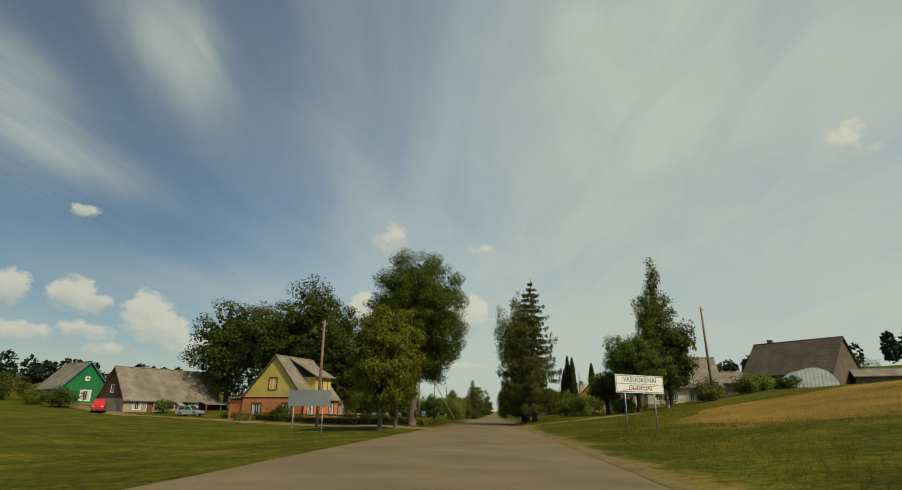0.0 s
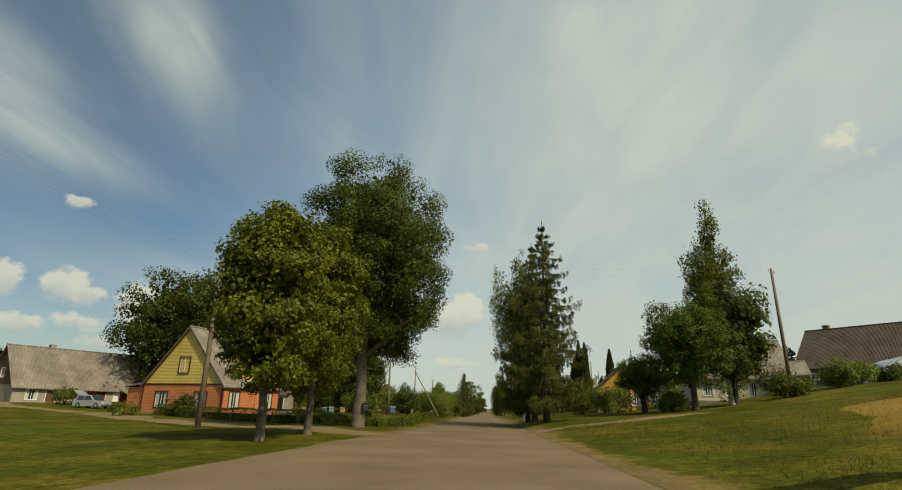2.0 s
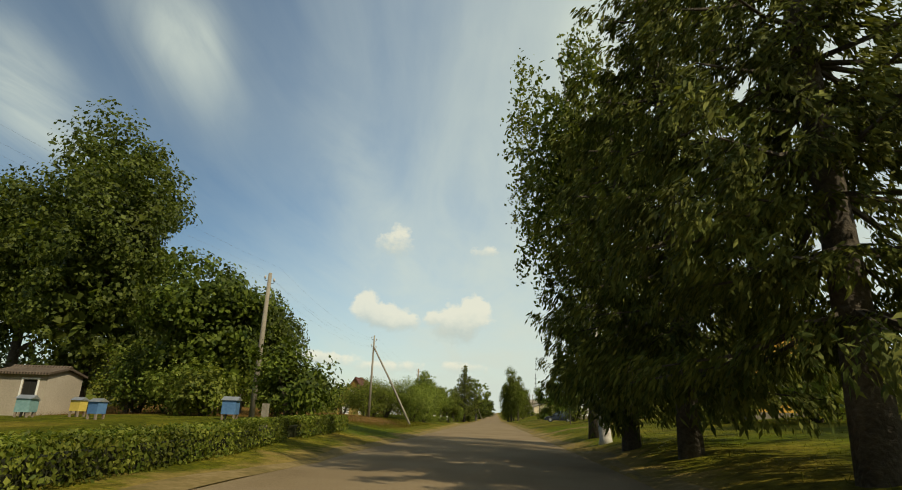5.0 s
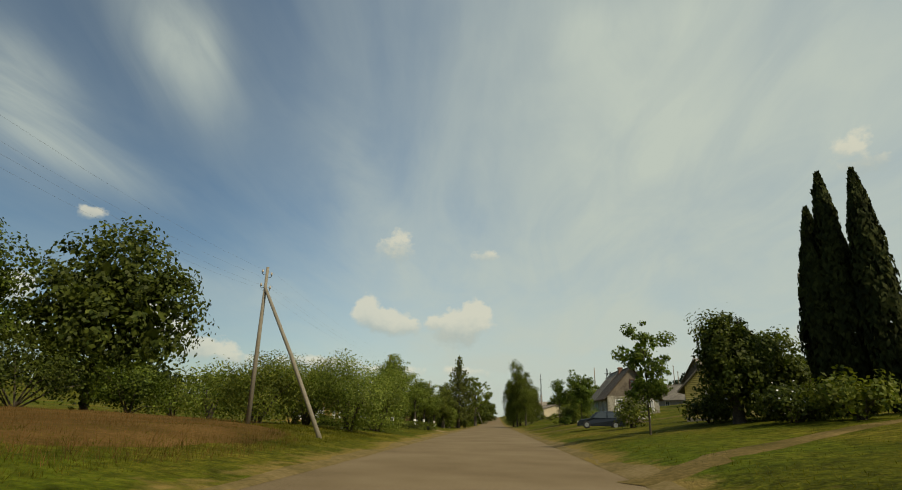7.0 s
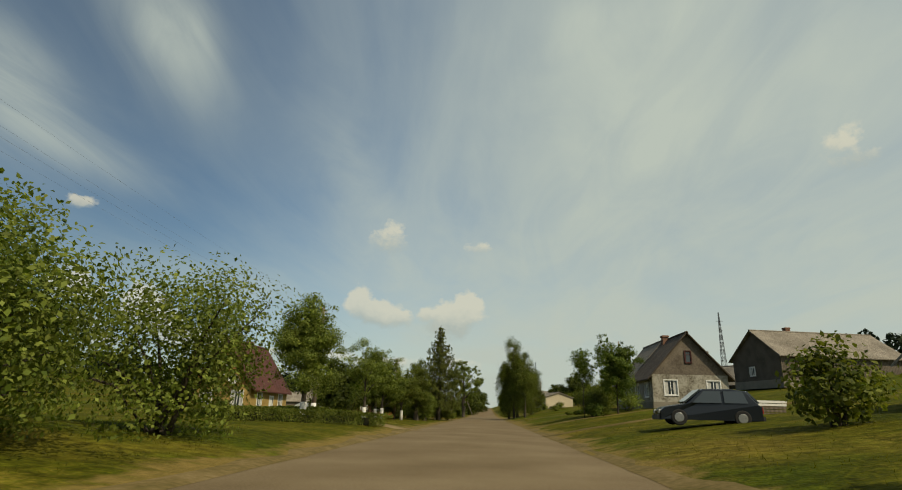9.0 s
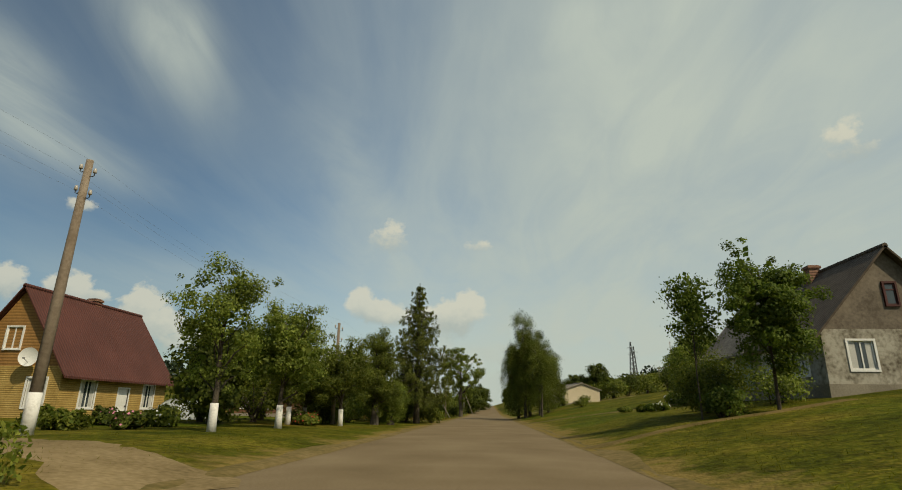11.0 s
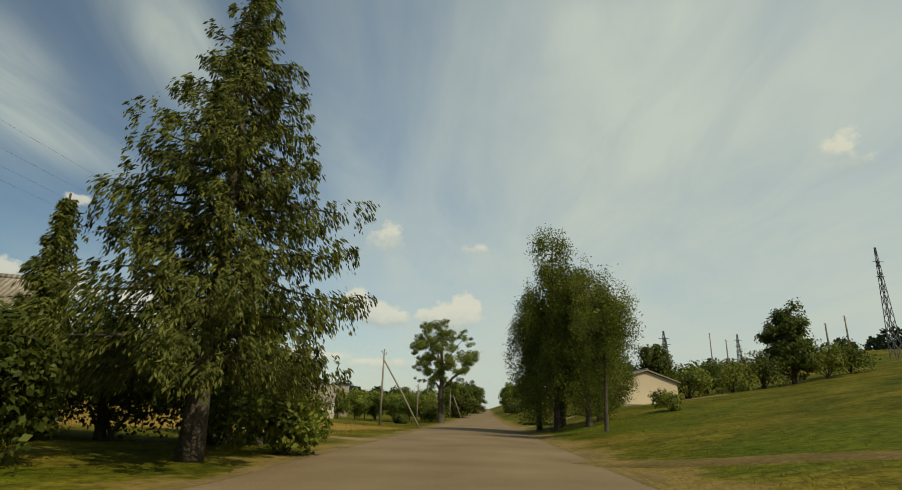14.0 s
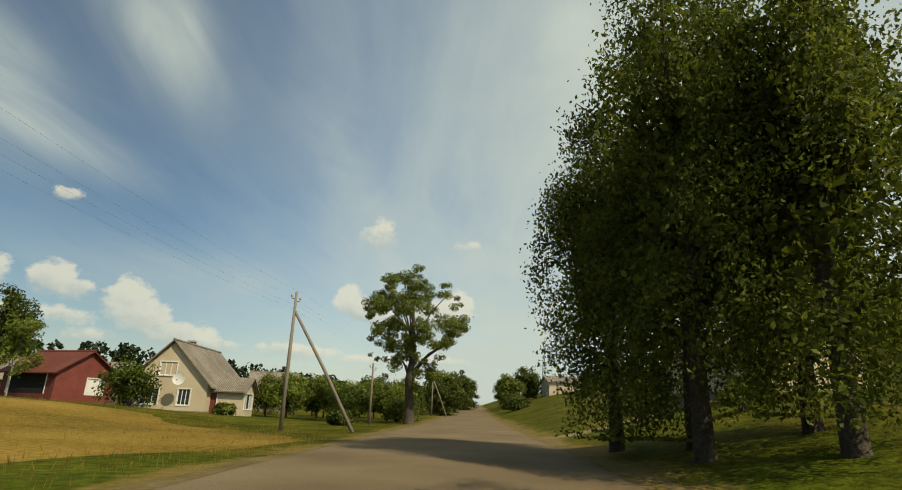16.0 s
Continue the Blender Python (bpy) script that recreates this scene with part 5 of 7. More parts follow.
    part("rear_bumper", Shape().box(-L / 2 - 0.06, -W * 0.47, lo - 0.02, -L / 2 + 0.12, W * 0.47, lo + 0.16), DARKSTEEL, t)
    return t


# ======== first stretch: the village's edge ========
# orange and yellow house; ridge along the long side that faces the road
oh = house("house", -28.7, 79.9, 73, 8.6, 10.2, 3.1, 8.7, "orange and yellow boarded farmhouse with grey slate roof behind a hedge", ORANGE_BOARD, SLATE, YELLOW_BOARD, z=0.15,
           windows=[("f", 1.0, 0.9, 1.35, 1.55), ("f", 6.2, 0.9, 1.15, 1.6), ("l", 1.6, 0.85, 1.5, 1.45), ("l", 6.6, 0.85, 1.5, 1.45)],
           doors=[("f", 3.8, 0.2, 0.95, 2.15, ORANGE_BOARD)], attic=[("l", 0.1, 4.2, 1.25, 1.5)], chimneys=[(-0.6, 0.5, 0.8, 0.75, PALE_BRICK)], casing=0.11, over=0.28, trim=OLD_BOARD, bars=(1, 0), casing_mat=MAROON_PAINT)
# trim line between the storeys, and corner boards
part("storey_trim", Shape().box(-4.36, -5.14, 3.02, -4.303, 5.14, 3.14), MAROON_PAINT, oh)
for cy in (-5.12, 5.0):
    part("corner_board", Shape().box(-4.36, cy, 0.36, -4.303, cy + 0.12, 3.02), MAROON_PAINT, oh)
for cx in (-4.29, 4.17):
    part("corner_board", Shape().box(cx, -5.16, 0.36, cx + 0.12, -5.103, 2.85), MAROON_PAINT, oh)
ext = part("annexe", Shape().box(-4.1, 5.103, -0.6, 2.5, 7.4, 2.75), ORANGE_BOARD, oh, "orange boarded annexe")
part("annexe_roof", Shape().prism([(-4.4, 5.12, 3.1), (2.8, 5.12, 3.1), (2.8, 7.7, 2.78), (-4.4, 7.7, 2.78)], (0, 0, 0.1)), SLATE, ext)
dm = Shape()
dm.prism([(-1.3, -4.75, 3.55), (2.5, -4.75, 3.55), (2.5, -4.75, 5.95), (-1.3, -4.75, 5.95)], (0, 3.9, 0))
dorm = part("dormer", dm, YELLOW_BOARD, oh, "yellow boarded dormer")
part("dormer_roof", Shape().prism([(-1.75, -5.2, 5.92), (2.95, -5.2, 5.92), (2.95, 0.05, 8.72), (-1.75, 0.05, 8.72)], (0, 0, 0.12)), SLATE, dorm)
window_unit(oh, (0.35, -4.80, 4.0), (1, 0, 0), (0, 1, 0), 1.2, 1.5, WHITE, 0.10, (1, 0), name="dormer_window", casing_mat=MAROON_PAINT)

house("house", -81.5, 105.0, 150, 10, 8.6, 3.2, 8.0, "green boarded farmhouse with grey slate roof", GREEN_BOARD, SLATE, GREEN_BOARD, z=2.31,
      windows=[("l", 3.4, 0.9, 1.6, 1.7), ("b", 2, 0.9, 1.4, 1.6), ("b", 6.5, 0.9, 1.4, 1.6)], attic=[("l", 0, 4.6, 0.5, 0.5)], trim=BLUEPAINT, casing=0.2)
gh0 = house("house", -62.5, 103.5, 60, 18, 9.5, 2.6, 8.0, "weathered grey farmhouse with a long patched slate roof", RENDER_GREY, SLATE, BROWN_BOARD, z=0.85,
            windows=[("f", 1.6, 0.7, 1.3, 1.4), ("f", 6.4, 0.7, 1.2, 1.3)], doors=[("f", 4.0, 0.0, 1.2, 2.0, BROWN_BOARD), ("f", 9.2, 0.0, 2.6, 2.1, MAROON_BOARD), ("f", 13.0, 0.0, 1.2, 2.1, WHITE)],
            attic=[("l", 0, 3.6, 1.1, 1.3)], chimneys=[(-3.6, 0.3, 1.0, 0.7, PALE_BRICK)])
for k in range(7):
    u = 2.3 + 0.55 * k
    part("loose_slate", Shape().box(u, -0.24, -0.02, u + 0.2, 0.24, 0.03, pose(0, -4.5 + 0.35 * (k % 3), 3.25 + 0.40 * (k % 3), 48, 0, 6 * (k % 3) - 6)), CONCRETE, gh0, "slipped pale slate")
# open lean-to at the end of the grey house
lt = thing("carport", pose(-53.6, 107.6, 0.55, 0, 0, 60), "open lean-to with a rusty sheet roof beside the farmhouse", "carport")
part("roof", Shape().prism([(-3.4, -2.0, 2.05), (3.0, -2.0, 2.05), (3.0, 1.1, 2.75), (-3.4, 1.1, 2.75)], (0, 0, 0.08)), SLATE, lt)
for px in (-3.2, -0.2, 2.8):
    part("post", Shape().box(px - 0.07, -1.9, -0.6, px + 0.07, -1.76, 2.06), POLEWOOD, lt)
part("back_wall", Shape().box(-3.2, 0.6, -0.6, 2.8, 0.72, 2.55), MAROON_BOARD, lt)
car("car", -49.2, 90.2, -8, 4.3, 1.75, 1.6, SILVER, "silver hatchback parked in the yard with its tailgate open", open_boot=True)
car("car", -64.5, 89.6, -60, 4.4, 1.8, 2.1, CARRED, "red van parked beside the grey farmhouse", van=True)

# trees round the orange house
broad_tree("tree", -53, 110, 22.5, 8.6, 7.5, "tall dark broadleaf tree behind the farmhouse", LEAF_DARK, n=15000, size=0.38, core=0.16, clumps=150, clump_r=1.1, clear=0.12, seed=1, trunk_r=0.5)
broad_tree("tree", -43, 108, 22.0, 7.5, 7.5, "tall dark broadleaf tree behind the farmhouse", LEAF_DARK, n=14000, size=0.38, core=0.16, clumps=140, clump_r=1.1, clear=0.12, seed=2, trunk_r=0.5)
broad_tree("tree", -34, 105, 24.5, 7.4, 7.0, "tall dark broadleaf tree behind the farmhouse", LEAF_DARK, n=15000, size=0.38, core=0.16, clumps=140, clump_r=1.1, clear=0.10, seed=3, trunk_r=0.5)
broad_tree("tree", -26.3, 95.5, 19.0, 4.0, 4.5, "dense dark tree behind the farmhouse garden", LEAF_DARK, n=16000, size=0.28, clumps=110, clump_r=0.8, clear=0.02, seed=4)
broad_tree("lime_tree", -8.1, 57.8, 17.9, 5.2, 6.0, "huge old lime tree with a thick trunk beside the road", LEAF_LIME, PALEBARK, 0.42, 0.26, 118000, 0.138, 200, 0.80, core=0.06, seed=5, lean=(0.35, 0), hollow=0.5, rough_edge=0.2, egg=-0.06,
           boughs=[(1.9, 4.3, 6.5, 1.3), (1.7, 4.7, 5.3, 0.7), (0.7, 4.5, 5.8, 1.3), (-0.4, 4.0, 5.4, 1.3), (-1.2, 4.6, 5.8, 1.3), (0.9, 3.4, 7.0, 1.3), (2.6, 3.4, 7.6, 1.2)])
broad_tree("chestnut_tree", -8.45, 42.8, 9.5, 2.25, 2.25, "young yellowish-green horse chestnut on the verge", LEAF_CHEST, PALEBARK, 0.19, 0.15, 30000, 0.15, 110, 0.46, seed=6, group="verge chestnuts", egg=0.12)
broad_tree("chestnut_tree", -8.0, 47.2, 9.7, 2.35, 2.35, "young yellowish-green horse chestnut on the verge", LEAF_CHEST, PALEBARK, 0.19, 0.15, 30000, 0.15, 110, 0.46, seed=7, group="verge chestnuts", egg=0.12)

mb = thing("mailbox", pose(-7.58, 57.45, height(-8.1, 57.8) + 1.05, 0, 0, 12), "black metal mailbox hung on the old lime trunk", "mailbox")
part("box", Shape().box(-0.17, -0.10, 0.0, 0.17, 0.10, 0.42), DARKSTEEL, mb)
part("lid", Shape().prism([(-0.19, -0.13, 0.40), (-0.19, 0.11, 0.46), (-0.19, 0.11, 0.50), (-0.19, -0.13, 0.44)], (0.38, 0, 0)), SIGNBLACK, mb)
part("slot", Shape().box(-0.11, -0.106, 0.30, 0.11, -0.101, 0.325), STEEL, mb)
part("bracket", Shape().box(-0.20, 0.10, 0.12, 0.02, 0.22, 0.18), STEEL, mb)
pole("power_pole", -16.9, 54.5, 10.3, "tall grey-brown power pole with porcelain insulators on the lawn", POLEWOOD, 0.15, arms=2)
pole("power_pole", -11.2, 87, 6.9, "grey concrete power pole in the garden", CONCRETE, 0.12, arms=1)
pole("power_pole", -11.5, 113.7, 7.6, "concrete power pole with a slanting brace in the meadow", CONCRETE, 0.10, brace=(4.4, -2.5), arms=2)
pole("power_pole", 29.3, 77.5, 11.5, "leaning wooden power pole on the bank", POLEWOOD, 0.16, arms=1, lean=(-0.2, 0), z=4.41)

# roadside signs
sg = thing("place_sign", pose(7.7, 30.1, height(7.7, 30.1), 0, 0, 32), "white place-name board on two posts, lower name struck red", "road sign")
for px in (-1.05, 1.05):
    part("post", Shape().tube([(px, 0.06, -0.5), (px, 0.06, 2.95)], [0.035, 0.035], 8), STEEL, sg, smooth=True)
bd = part("board", Shape().box(-1.7, -0.02, 2.05, 1.7, 0.02, 2.95), SIGNWHITE, sg)
rim = Shape()
for x0, z0, x1, z1 in ((-1.66, 2.09, 1.66, 2.115), (-1.66, 2.885, 1.66, 2.91), (-1.66, 2.115, -1.635, 2.885), (1.635, 2.115, 1.66, 2.885), (-1.635, 2.49, 1.635, 2.51)):
    rim.box(x0, -0.026, z0, x1, -0.021, z1)
part("border", rim, SIGNBLACK, bd)
lettering(bd, "lettering", "VAŠUOKĖNAI", pose(0, -0.024, 2.70, 90, 0, 0), 0.34, SIGNBLACK, 2.35)
lettering(bd, "lettering", "GUDELIAI", pose(0, -0.024, 2.30, 90, 0, 0), 0.34, SIGNBLACK, 1.6)
part("strike_bar", Shape().prism([(-1.35, -0.032, 2.14), (-1.15, -0.032, 2.14), (1.35, -0.032, 2.47), (1.15, -0.032, 2.47)], (0, 0.005, 0)), SIGNRED, bd)
bs = thing("road_sign", pose(-10.1, 30.8, height(-10.1, 30.8), 0, 0, -12), "grey back of a blank road board on two posts", "road sign")
for px in (-0.95, 0.85):
    part("post", Shape().tube([(px, 0.05, -0.5), (px, 0.05, 2.72)], [0.035, 0.035], 8), STEEL, bs, smooth=True)
part("board", Shape().box(-1.3, -0.02, 1.9, 1.3, 0.02, 2.75), SIGNGREY, bs)
part("rail", Shape().box(-1.3, 0.02, 2.6, 1.3, 0.05, 2.65), STEEL, bs)
part("rail", Shape().box(-1.3, 0.02, 2.0, 1.3, 0.05, 2.05), STEEL, bs)

# right of the road
spruce("spruce", 5.1, 69.2, 17.6, 4.2, "tall dark spruce standing close to the road", 1, 21, density=4.0, ragged=0.26, bare=0.13, trunk_r=0.26, size=0.145)
spruce("spruce", 4.6, 75.0, 17.4, 4.0, "tall dark spruce in a row beside the road", 2, 22, density=2.0, ragged=0.28, bare=0.12, size=0.20)
spruce("spruce", 4.3, 79.5, 14.0, 3.4, "dark spruce in a row beside the road", 3, 22, density=1.4, ragged=0.28, bare=0.12, size=0.20)
weeping_tree("birch", 4.3, 83.5, 19.3, 2.7, 3.0, "slender birch among the spruces", seed=1, strands=380, egg=0.05, lean=(-1.2, 0))
weeping_tree("birch", 22.6, 75.0, 18.8, 2.5, 2.5, "tall slender birch on the bank", seed=2, strands=420, fall=1.8, lean=(-1.2, 0), egg=0.4, clear=0.06)
broad_tree("tree", 18.2, 72, 9.6, 3.9, 3.9, "broad green garden tree before the cream house", LEAF_BRIGHT, n=24000, size=0.18, clumps=110, clump_r=0.6, clear=0.2, seed=9, rough_edge=0.5)
broad_tree("tree", 23.2, 75.6, 11.4, 3.4, 3.4, "dark leafy tree on the bank", LEAF_DARK, n=11000, size=0.32, clumps=100, clump_r=0.8, clear=0.12, seed=10)
broad_tree("tree", 15.6, 78.4, 5.5, 2.5, 2.4, "spreading bright green fruit tree on the lawn", LEAF_BRIGHT, n=13000, size=0.15, rough_edge=0.5, clumps=80, clump_r=0.5, clear=0.24, seed=12)
house("house", 17.4, 96.6, 84, 8, 6.0, 2.8, 5.6, "ochre yellow boarded house with grey roof", OCHRE_WALL, DARKSLATE, OCHRE_WALL, z=1.52,
      windows=[("l", 0.9, 0.9, 1.1, 1.3), ("l", 3.8, 0.9, 1.1, 1.3), ("b", 1.5, 0.9, 1.2, 1.3), ("b", 5, 0.9, 1.2, 1.3)])
house("house", 28.6, 88.6, -11, 10, 9, 3.0, 7.2, "cream boarded house with grey roof on the bank", CREAM_BOARD, SLATE, CREAM_BOARD, z=2.62,
      windows=[("f", 1.0, 0.9, 0.95, 1.35), ("f", 3.2, 0.9, 0.95, 1.35), ("f", 5.6, 0.9, 0.95, 1.35), ("f", 8.0, 0.9, 0.95, 1.35), ("l", 2, 0.9, 1.2, 1.4), ("l", 5.8, 0.9, 1.2, 1.4)], chimneys=[(0, 0.5, 1.2, 0.7, BRICK)])
house("barn", 58.5, 110.5, -52, 15.5, 12, 3.0, 9.2, "large weathered barn with a dark slate roof", OLD_BOARD, DARKSLATE, OLD_BOARD, z=6.14,
      windows=[("f", 2, 1.0, 1.1, 0.9), ("f", 6, 1.0, 1.1, 0.9)], doors=[("f", 11, 0, 2.4, 2.4, OLD_BOARD)], chimneys=[(-5, 0.4, 1.2, 0.8, BRICK)], category="barn", plinth=0.2, curtain=False)
tn = thing("polytunnel", pose(45.0, 82, height(45.0, 82) + 0.15, 0, 0, -14), "small arched greenhouse covered in clear film", "greenhouse")
arc = [(3.0 * math.cos(math.pi * k / 14), 0, 2.7 * math.sin(math.pi * k / 14)) for k in range(15)]
s = Shape().prism(arc, (0, 7, 0))
part("film", s, FILM, tn)
for k in range(5):
    part("hoop", Shape().tube([(q[0] * 1.01, k * 1.75, q[2] * 1.01 - 0.02) for q in arc], [0.03] * 15, 6), STEEL, tn)

# ======== second stretch ========
broad_tree("tree", -29.8, 127, 14.6, 6.0, 5.6, "big dark leafy tree beyond the meadow", LEAF_DARK, n=12000, size=0.36, clumps=140, clump_r=0.95, clear=0.02, seed=20, egg=0.12)
broad_tree("tree", -34.5, 118.5, 10.6, 3.4, 3.9, "bushy dark tree at the meadow's edge", LEAF_DARK, n=14000, size=0.22, clumps=120, clump_r=0.6, clear=0.03, seed=21)
broad_tree("tree", -34, 117, 12.5, 5.5, 5.0, "bushy tree at the meadow's edge", LEAF_LIME, n=14000, size=0.24, clumps=120, clump_r=0.8, clear=0.04, seed=22)
broad_tree("tree", -15.5, 90, 8.5, 3.2, 3.2, "leafy garden tree behind the hedge", LEAF_LIME, n=9000, size=0.25, clumps=80, clump_r=0.6, clear=0.08, seed=23)
for k, (bx, by, bh, br) in enumerate([(-27, 134, 4.2, 3.0), (-22.5, 131, 4.2, 2.8), (-18, 128.5, 3.6, 2.6), (-13.8, 126, 3.4, 2.4), (-11.4, 121.5, 4.0, 2.5), (-8.3, 119.8, 3.9, 2.3), (-12.6, 117.4, 3.4, 2.0), (-7.8, 125.0, 3.8, 2.2)]):
    shrub("shrub", bx, by, bh, br, "dense overgrown fruit shrub along the meadow", (LEAF_SHRUB, LEAF_APPLE)[k % 2], 30 + k, 4000 if k < 4 else 15000, 0.19 if k < 4 else 0.105, "shrub row", clumps=80)
for k, (cx, cy, ch) in enumerate([(15.1, 112.4, 10.9), (15.8, 111.1, 10.4), (15.0, 113.6, 9.6), (14.4, 112.9, 8.2), (18.8, 107.0, 8.6)]):
    column_tree("thuja", cx, cy, ch, 0.78, "tall dark columnar thuja in a clump", k, "thuja clump")
pole("power_pole", 18.75, 122, 7.8, "slim leaning power pole on the bank", CONCRETE, 0.11, arms=0, z=2.55)
broad_tree("tree", 11.2, 115, 4.9, 1.5, 1.5, "dark round garden tree", LEAF_DARK, n=11000, size=0.15, clumps=90, clump_r=0.42, clear=0.06, seed=24)
broad_tree("tree", 14.0, 117.5, 4.4, 1.8, 1.7, "dark round garden tree", LEAF_DARK, n=9000, size=0.17, clumps=80, clump_r=0.42, clear=0.06, seed=25)
broad_tree("young_tree", 7.2, 115.2, 5.6, 1.3, 1.3, "thin young oak with loose leaves by the verge", LEAF_BRIGHT, n=5200, size=0.12, clumps=24, clump_r=0.26, clear=0.2, core=0.02, seed=26, trunk_r=0.05, hollow=0.2)
house("house", 19.2, 131.0, 60, 9, 8.0, 2.5, 6.6, "pale yellow boarded village house with steep grey roof", PALE_YELLOW, SLATE, PALE_YELLOW, z=1.41,
      windows=[("l", 1.2, 0.9, 1.2, 1.3), ("l", 4.6, 0.9, 1.2, 1.3), ("b", 2, 0.9, 1.2, 1.3), ("b", 5.5, 0.9, 1.2, 1.3), ("f", 2, 0.9, 1.2, 1.3)], attic=[("l", 0, 3.9, 1.1, 1.2)], chimneys=[(2.2, 0.4, 1.0, 0.6, PALE_BRICK)])
car("car", 8.4, 134.2, 172, 3.6, 1.65, 1.35, CARNAVY, "dark blue old car parked on the grass", z=0.84)

# ======== third stretch ========
gy = house("house", 17.5, 164.6, 90, 6.6, 6.4, 2.65, 6.2, "old house with peeling whitewash and a dark slate roof", RENDER_PEEL, DARKSLATE, OLD_BOARD, z=2.03,
           windows=[("l", 0.8, 0.95, 1.05, 1.2), ("l", 4.4, 0.95, 1.05, 1.2), ("b", 1.2, 0.8, 1.1, 1.2), ("b", 4.2, 0.8, 1.1, 1.2)], 
           chimneys=[(1.5, 0.3, 0.8, 0.55, BRICK)], frame_mat=WHITE)
window_unit(gy, (-3.36, 0.22, 3.7), (0, -1, 0), (1, 0, 0), 0.45, 0.95, MAROON_PAINT, 0.08, (0, 1), False, name="attic_window", out=0.02)
house("house", 17.5, 171.1, 90, 6.2, 6.5, 2.65, 6.3, "mint green boarded rear half of the old house", MINT_BOARD, SLATE, MINT_BOARD, z=2.03,
      windows=[("b", 0.8, 0.8, 1.0, 1.2), ("b", 3.6, 0.8, 1.0, 1.2), ("r", 2.4, 0.8, 1.0, 1.2)])
house("barn", 41, 184, 10, 16, 9, 3.2, 6.4, "long shed with a grey patched slate roof on the slope", OLD_BOARD, SLATE, OLD_BOARD, z=5.34, windows=[("l", 3, 1.0, 1, 1)], category="barn", chimneys=[(-3, 0.3, 0.9, 0.6, BRICK)])
house("house", -25.8, 170.4, 90, 10, 6.0, 3.1, 7.4, "yellow brick house with a dark red sheet roof", YELLOW_BRICK, REDTILE, WOOD_BOARD, z=0.09,
           windows=[("f", 1.6, 0.95, 1.2, 1.5), ("f", 7.4, 0.95, 1.2, 1.5), ("l", 0.8, 0.95, 1.1, 1.5), ("l", 3.9, 0.95, 1.1, 1.5)], doors=[("f", 4.9, 0.1, 1.0, 2.0, WHITE)],
           attic=[("l", 0.2, 4.0, 0.9, 1.2)], chimneys=[(0.6, 0.2, 0.75, 0.6, BRICK)], frame_mat=WHITE)
brick_house_pole = pole("power_pole", -12.15, 151.2, 7.95, "tall wooden power pole with a whitewashed foot", POLEWOOD, 0.14, arms=2, lean=(0.1, 0))
part("limewash_band", Shape().tube([(0, 0, -0.05), (0.01, 0, 1.1)], [0.175, 0.172], 12), LIMEWASH, brick_house_pole, "whitewashed foot", True)
pole("power_pole", -9.8, 172.4, 6.4, "weathered wooden power pole among the apple trees", POLEWOOD, 0.12, arms=2)
pole("power_pole", -8.6, 193, 6.0, "power pole with a brace among overgrown trees", CONCRETE, 0.12, brace=(1.6, -1.0), arms=1)
pole("power_pole", -9.9, 229, 7.3, "concrete power pole with a long slanting brace at the meadow", CONCRETE, 0.10, brace=(3.9, 0.0), arms=1)
pole("power_pole", 16.5, 182, 7.6, "wooden power pole on the slope", POLEWOOD, 0.085, arms=0, z=2.5)
broad_tree("apple_tree", -9.7, 141.4, 6.9, 1.7, 1.8, "apple tree with a limewashed trunk", LEAF_APPLE, n=24000, size=0.09, clumps=90, clump_r=0.34, rough_edge=0.5, clear=0.22, seed=40, wash=1.0, trunk_r=0.16, group="orchard trees")
AP = [(-9.1, 161.2, 5.6, 2.0, 42), (-10.9, 167.4, 6.1, 1.5, 43), (-8.7, 170.1, 4.9, 2.0, 44), (-11.5, 172.0, 4.4, 1.9, 45)]
broad_tree("apple_tree", -9.6, 156.2, 6.2, 1.6, 1.6, "tall open apple tree with a limewashed trunk", LEAF_APPLE, n=10500, size=0.09, clumps=46, clump_r=0.3, clear=0.28, seed=41, wash=0.95, trunk_r=0.13, group="orchard trees", rough_edge=0.6, core=0.02, hollow=0.25)
for ax, ay, ah, ar, sd in AP:
    broad_tree("apple_tree", ax, ay, ah, ar, ar, "old apple tree with a limewashed trunk", LEAF_BIRCH if ay > 165 else LEAF_APPLE, n=13000, size=0.095, clumps=62, clump_r=0.34, clear=0.22, seed=sd, wash=0.95, trunk_r=0.13, group="orchard trees", rough_edge=0.55)
broad_tree("tree", -8.0, 176.8, 6.4, 1.6, 1.7, "bushy pear tree beside the road", LEAF_BIRCH, n=32000, size=0.08, clumps=70, clump_r=0.36, clear=0.1, seed=47, rough_edge=0.6, egg=0.3, core=0.06)
broad_tree("tree", -7.2, 178.8, 3.0, 1.0, 1.1, "bushy pear tree beside the road", LEAF_APPLE, n=22000, size=0.07, clumps=90, clump_r=0.36, clear=0.05, seed=147, rough_edge=0.3)
broad_tree("tree", -8.8, 183.0, 2.6, 1.2, 1.2, "bushy dark tree beside the road", LEAF_DARK, n=9000, size=0.11, clumps=80, clump_r=0.45, clear=0.03, seed=48)
spruce("spruce", -6.2, 186.0, 12.4, 4.25, "tall spruce beside the road", 6, 22, density=3.1, size=0.14, ragged=0.2, bare=0.2)
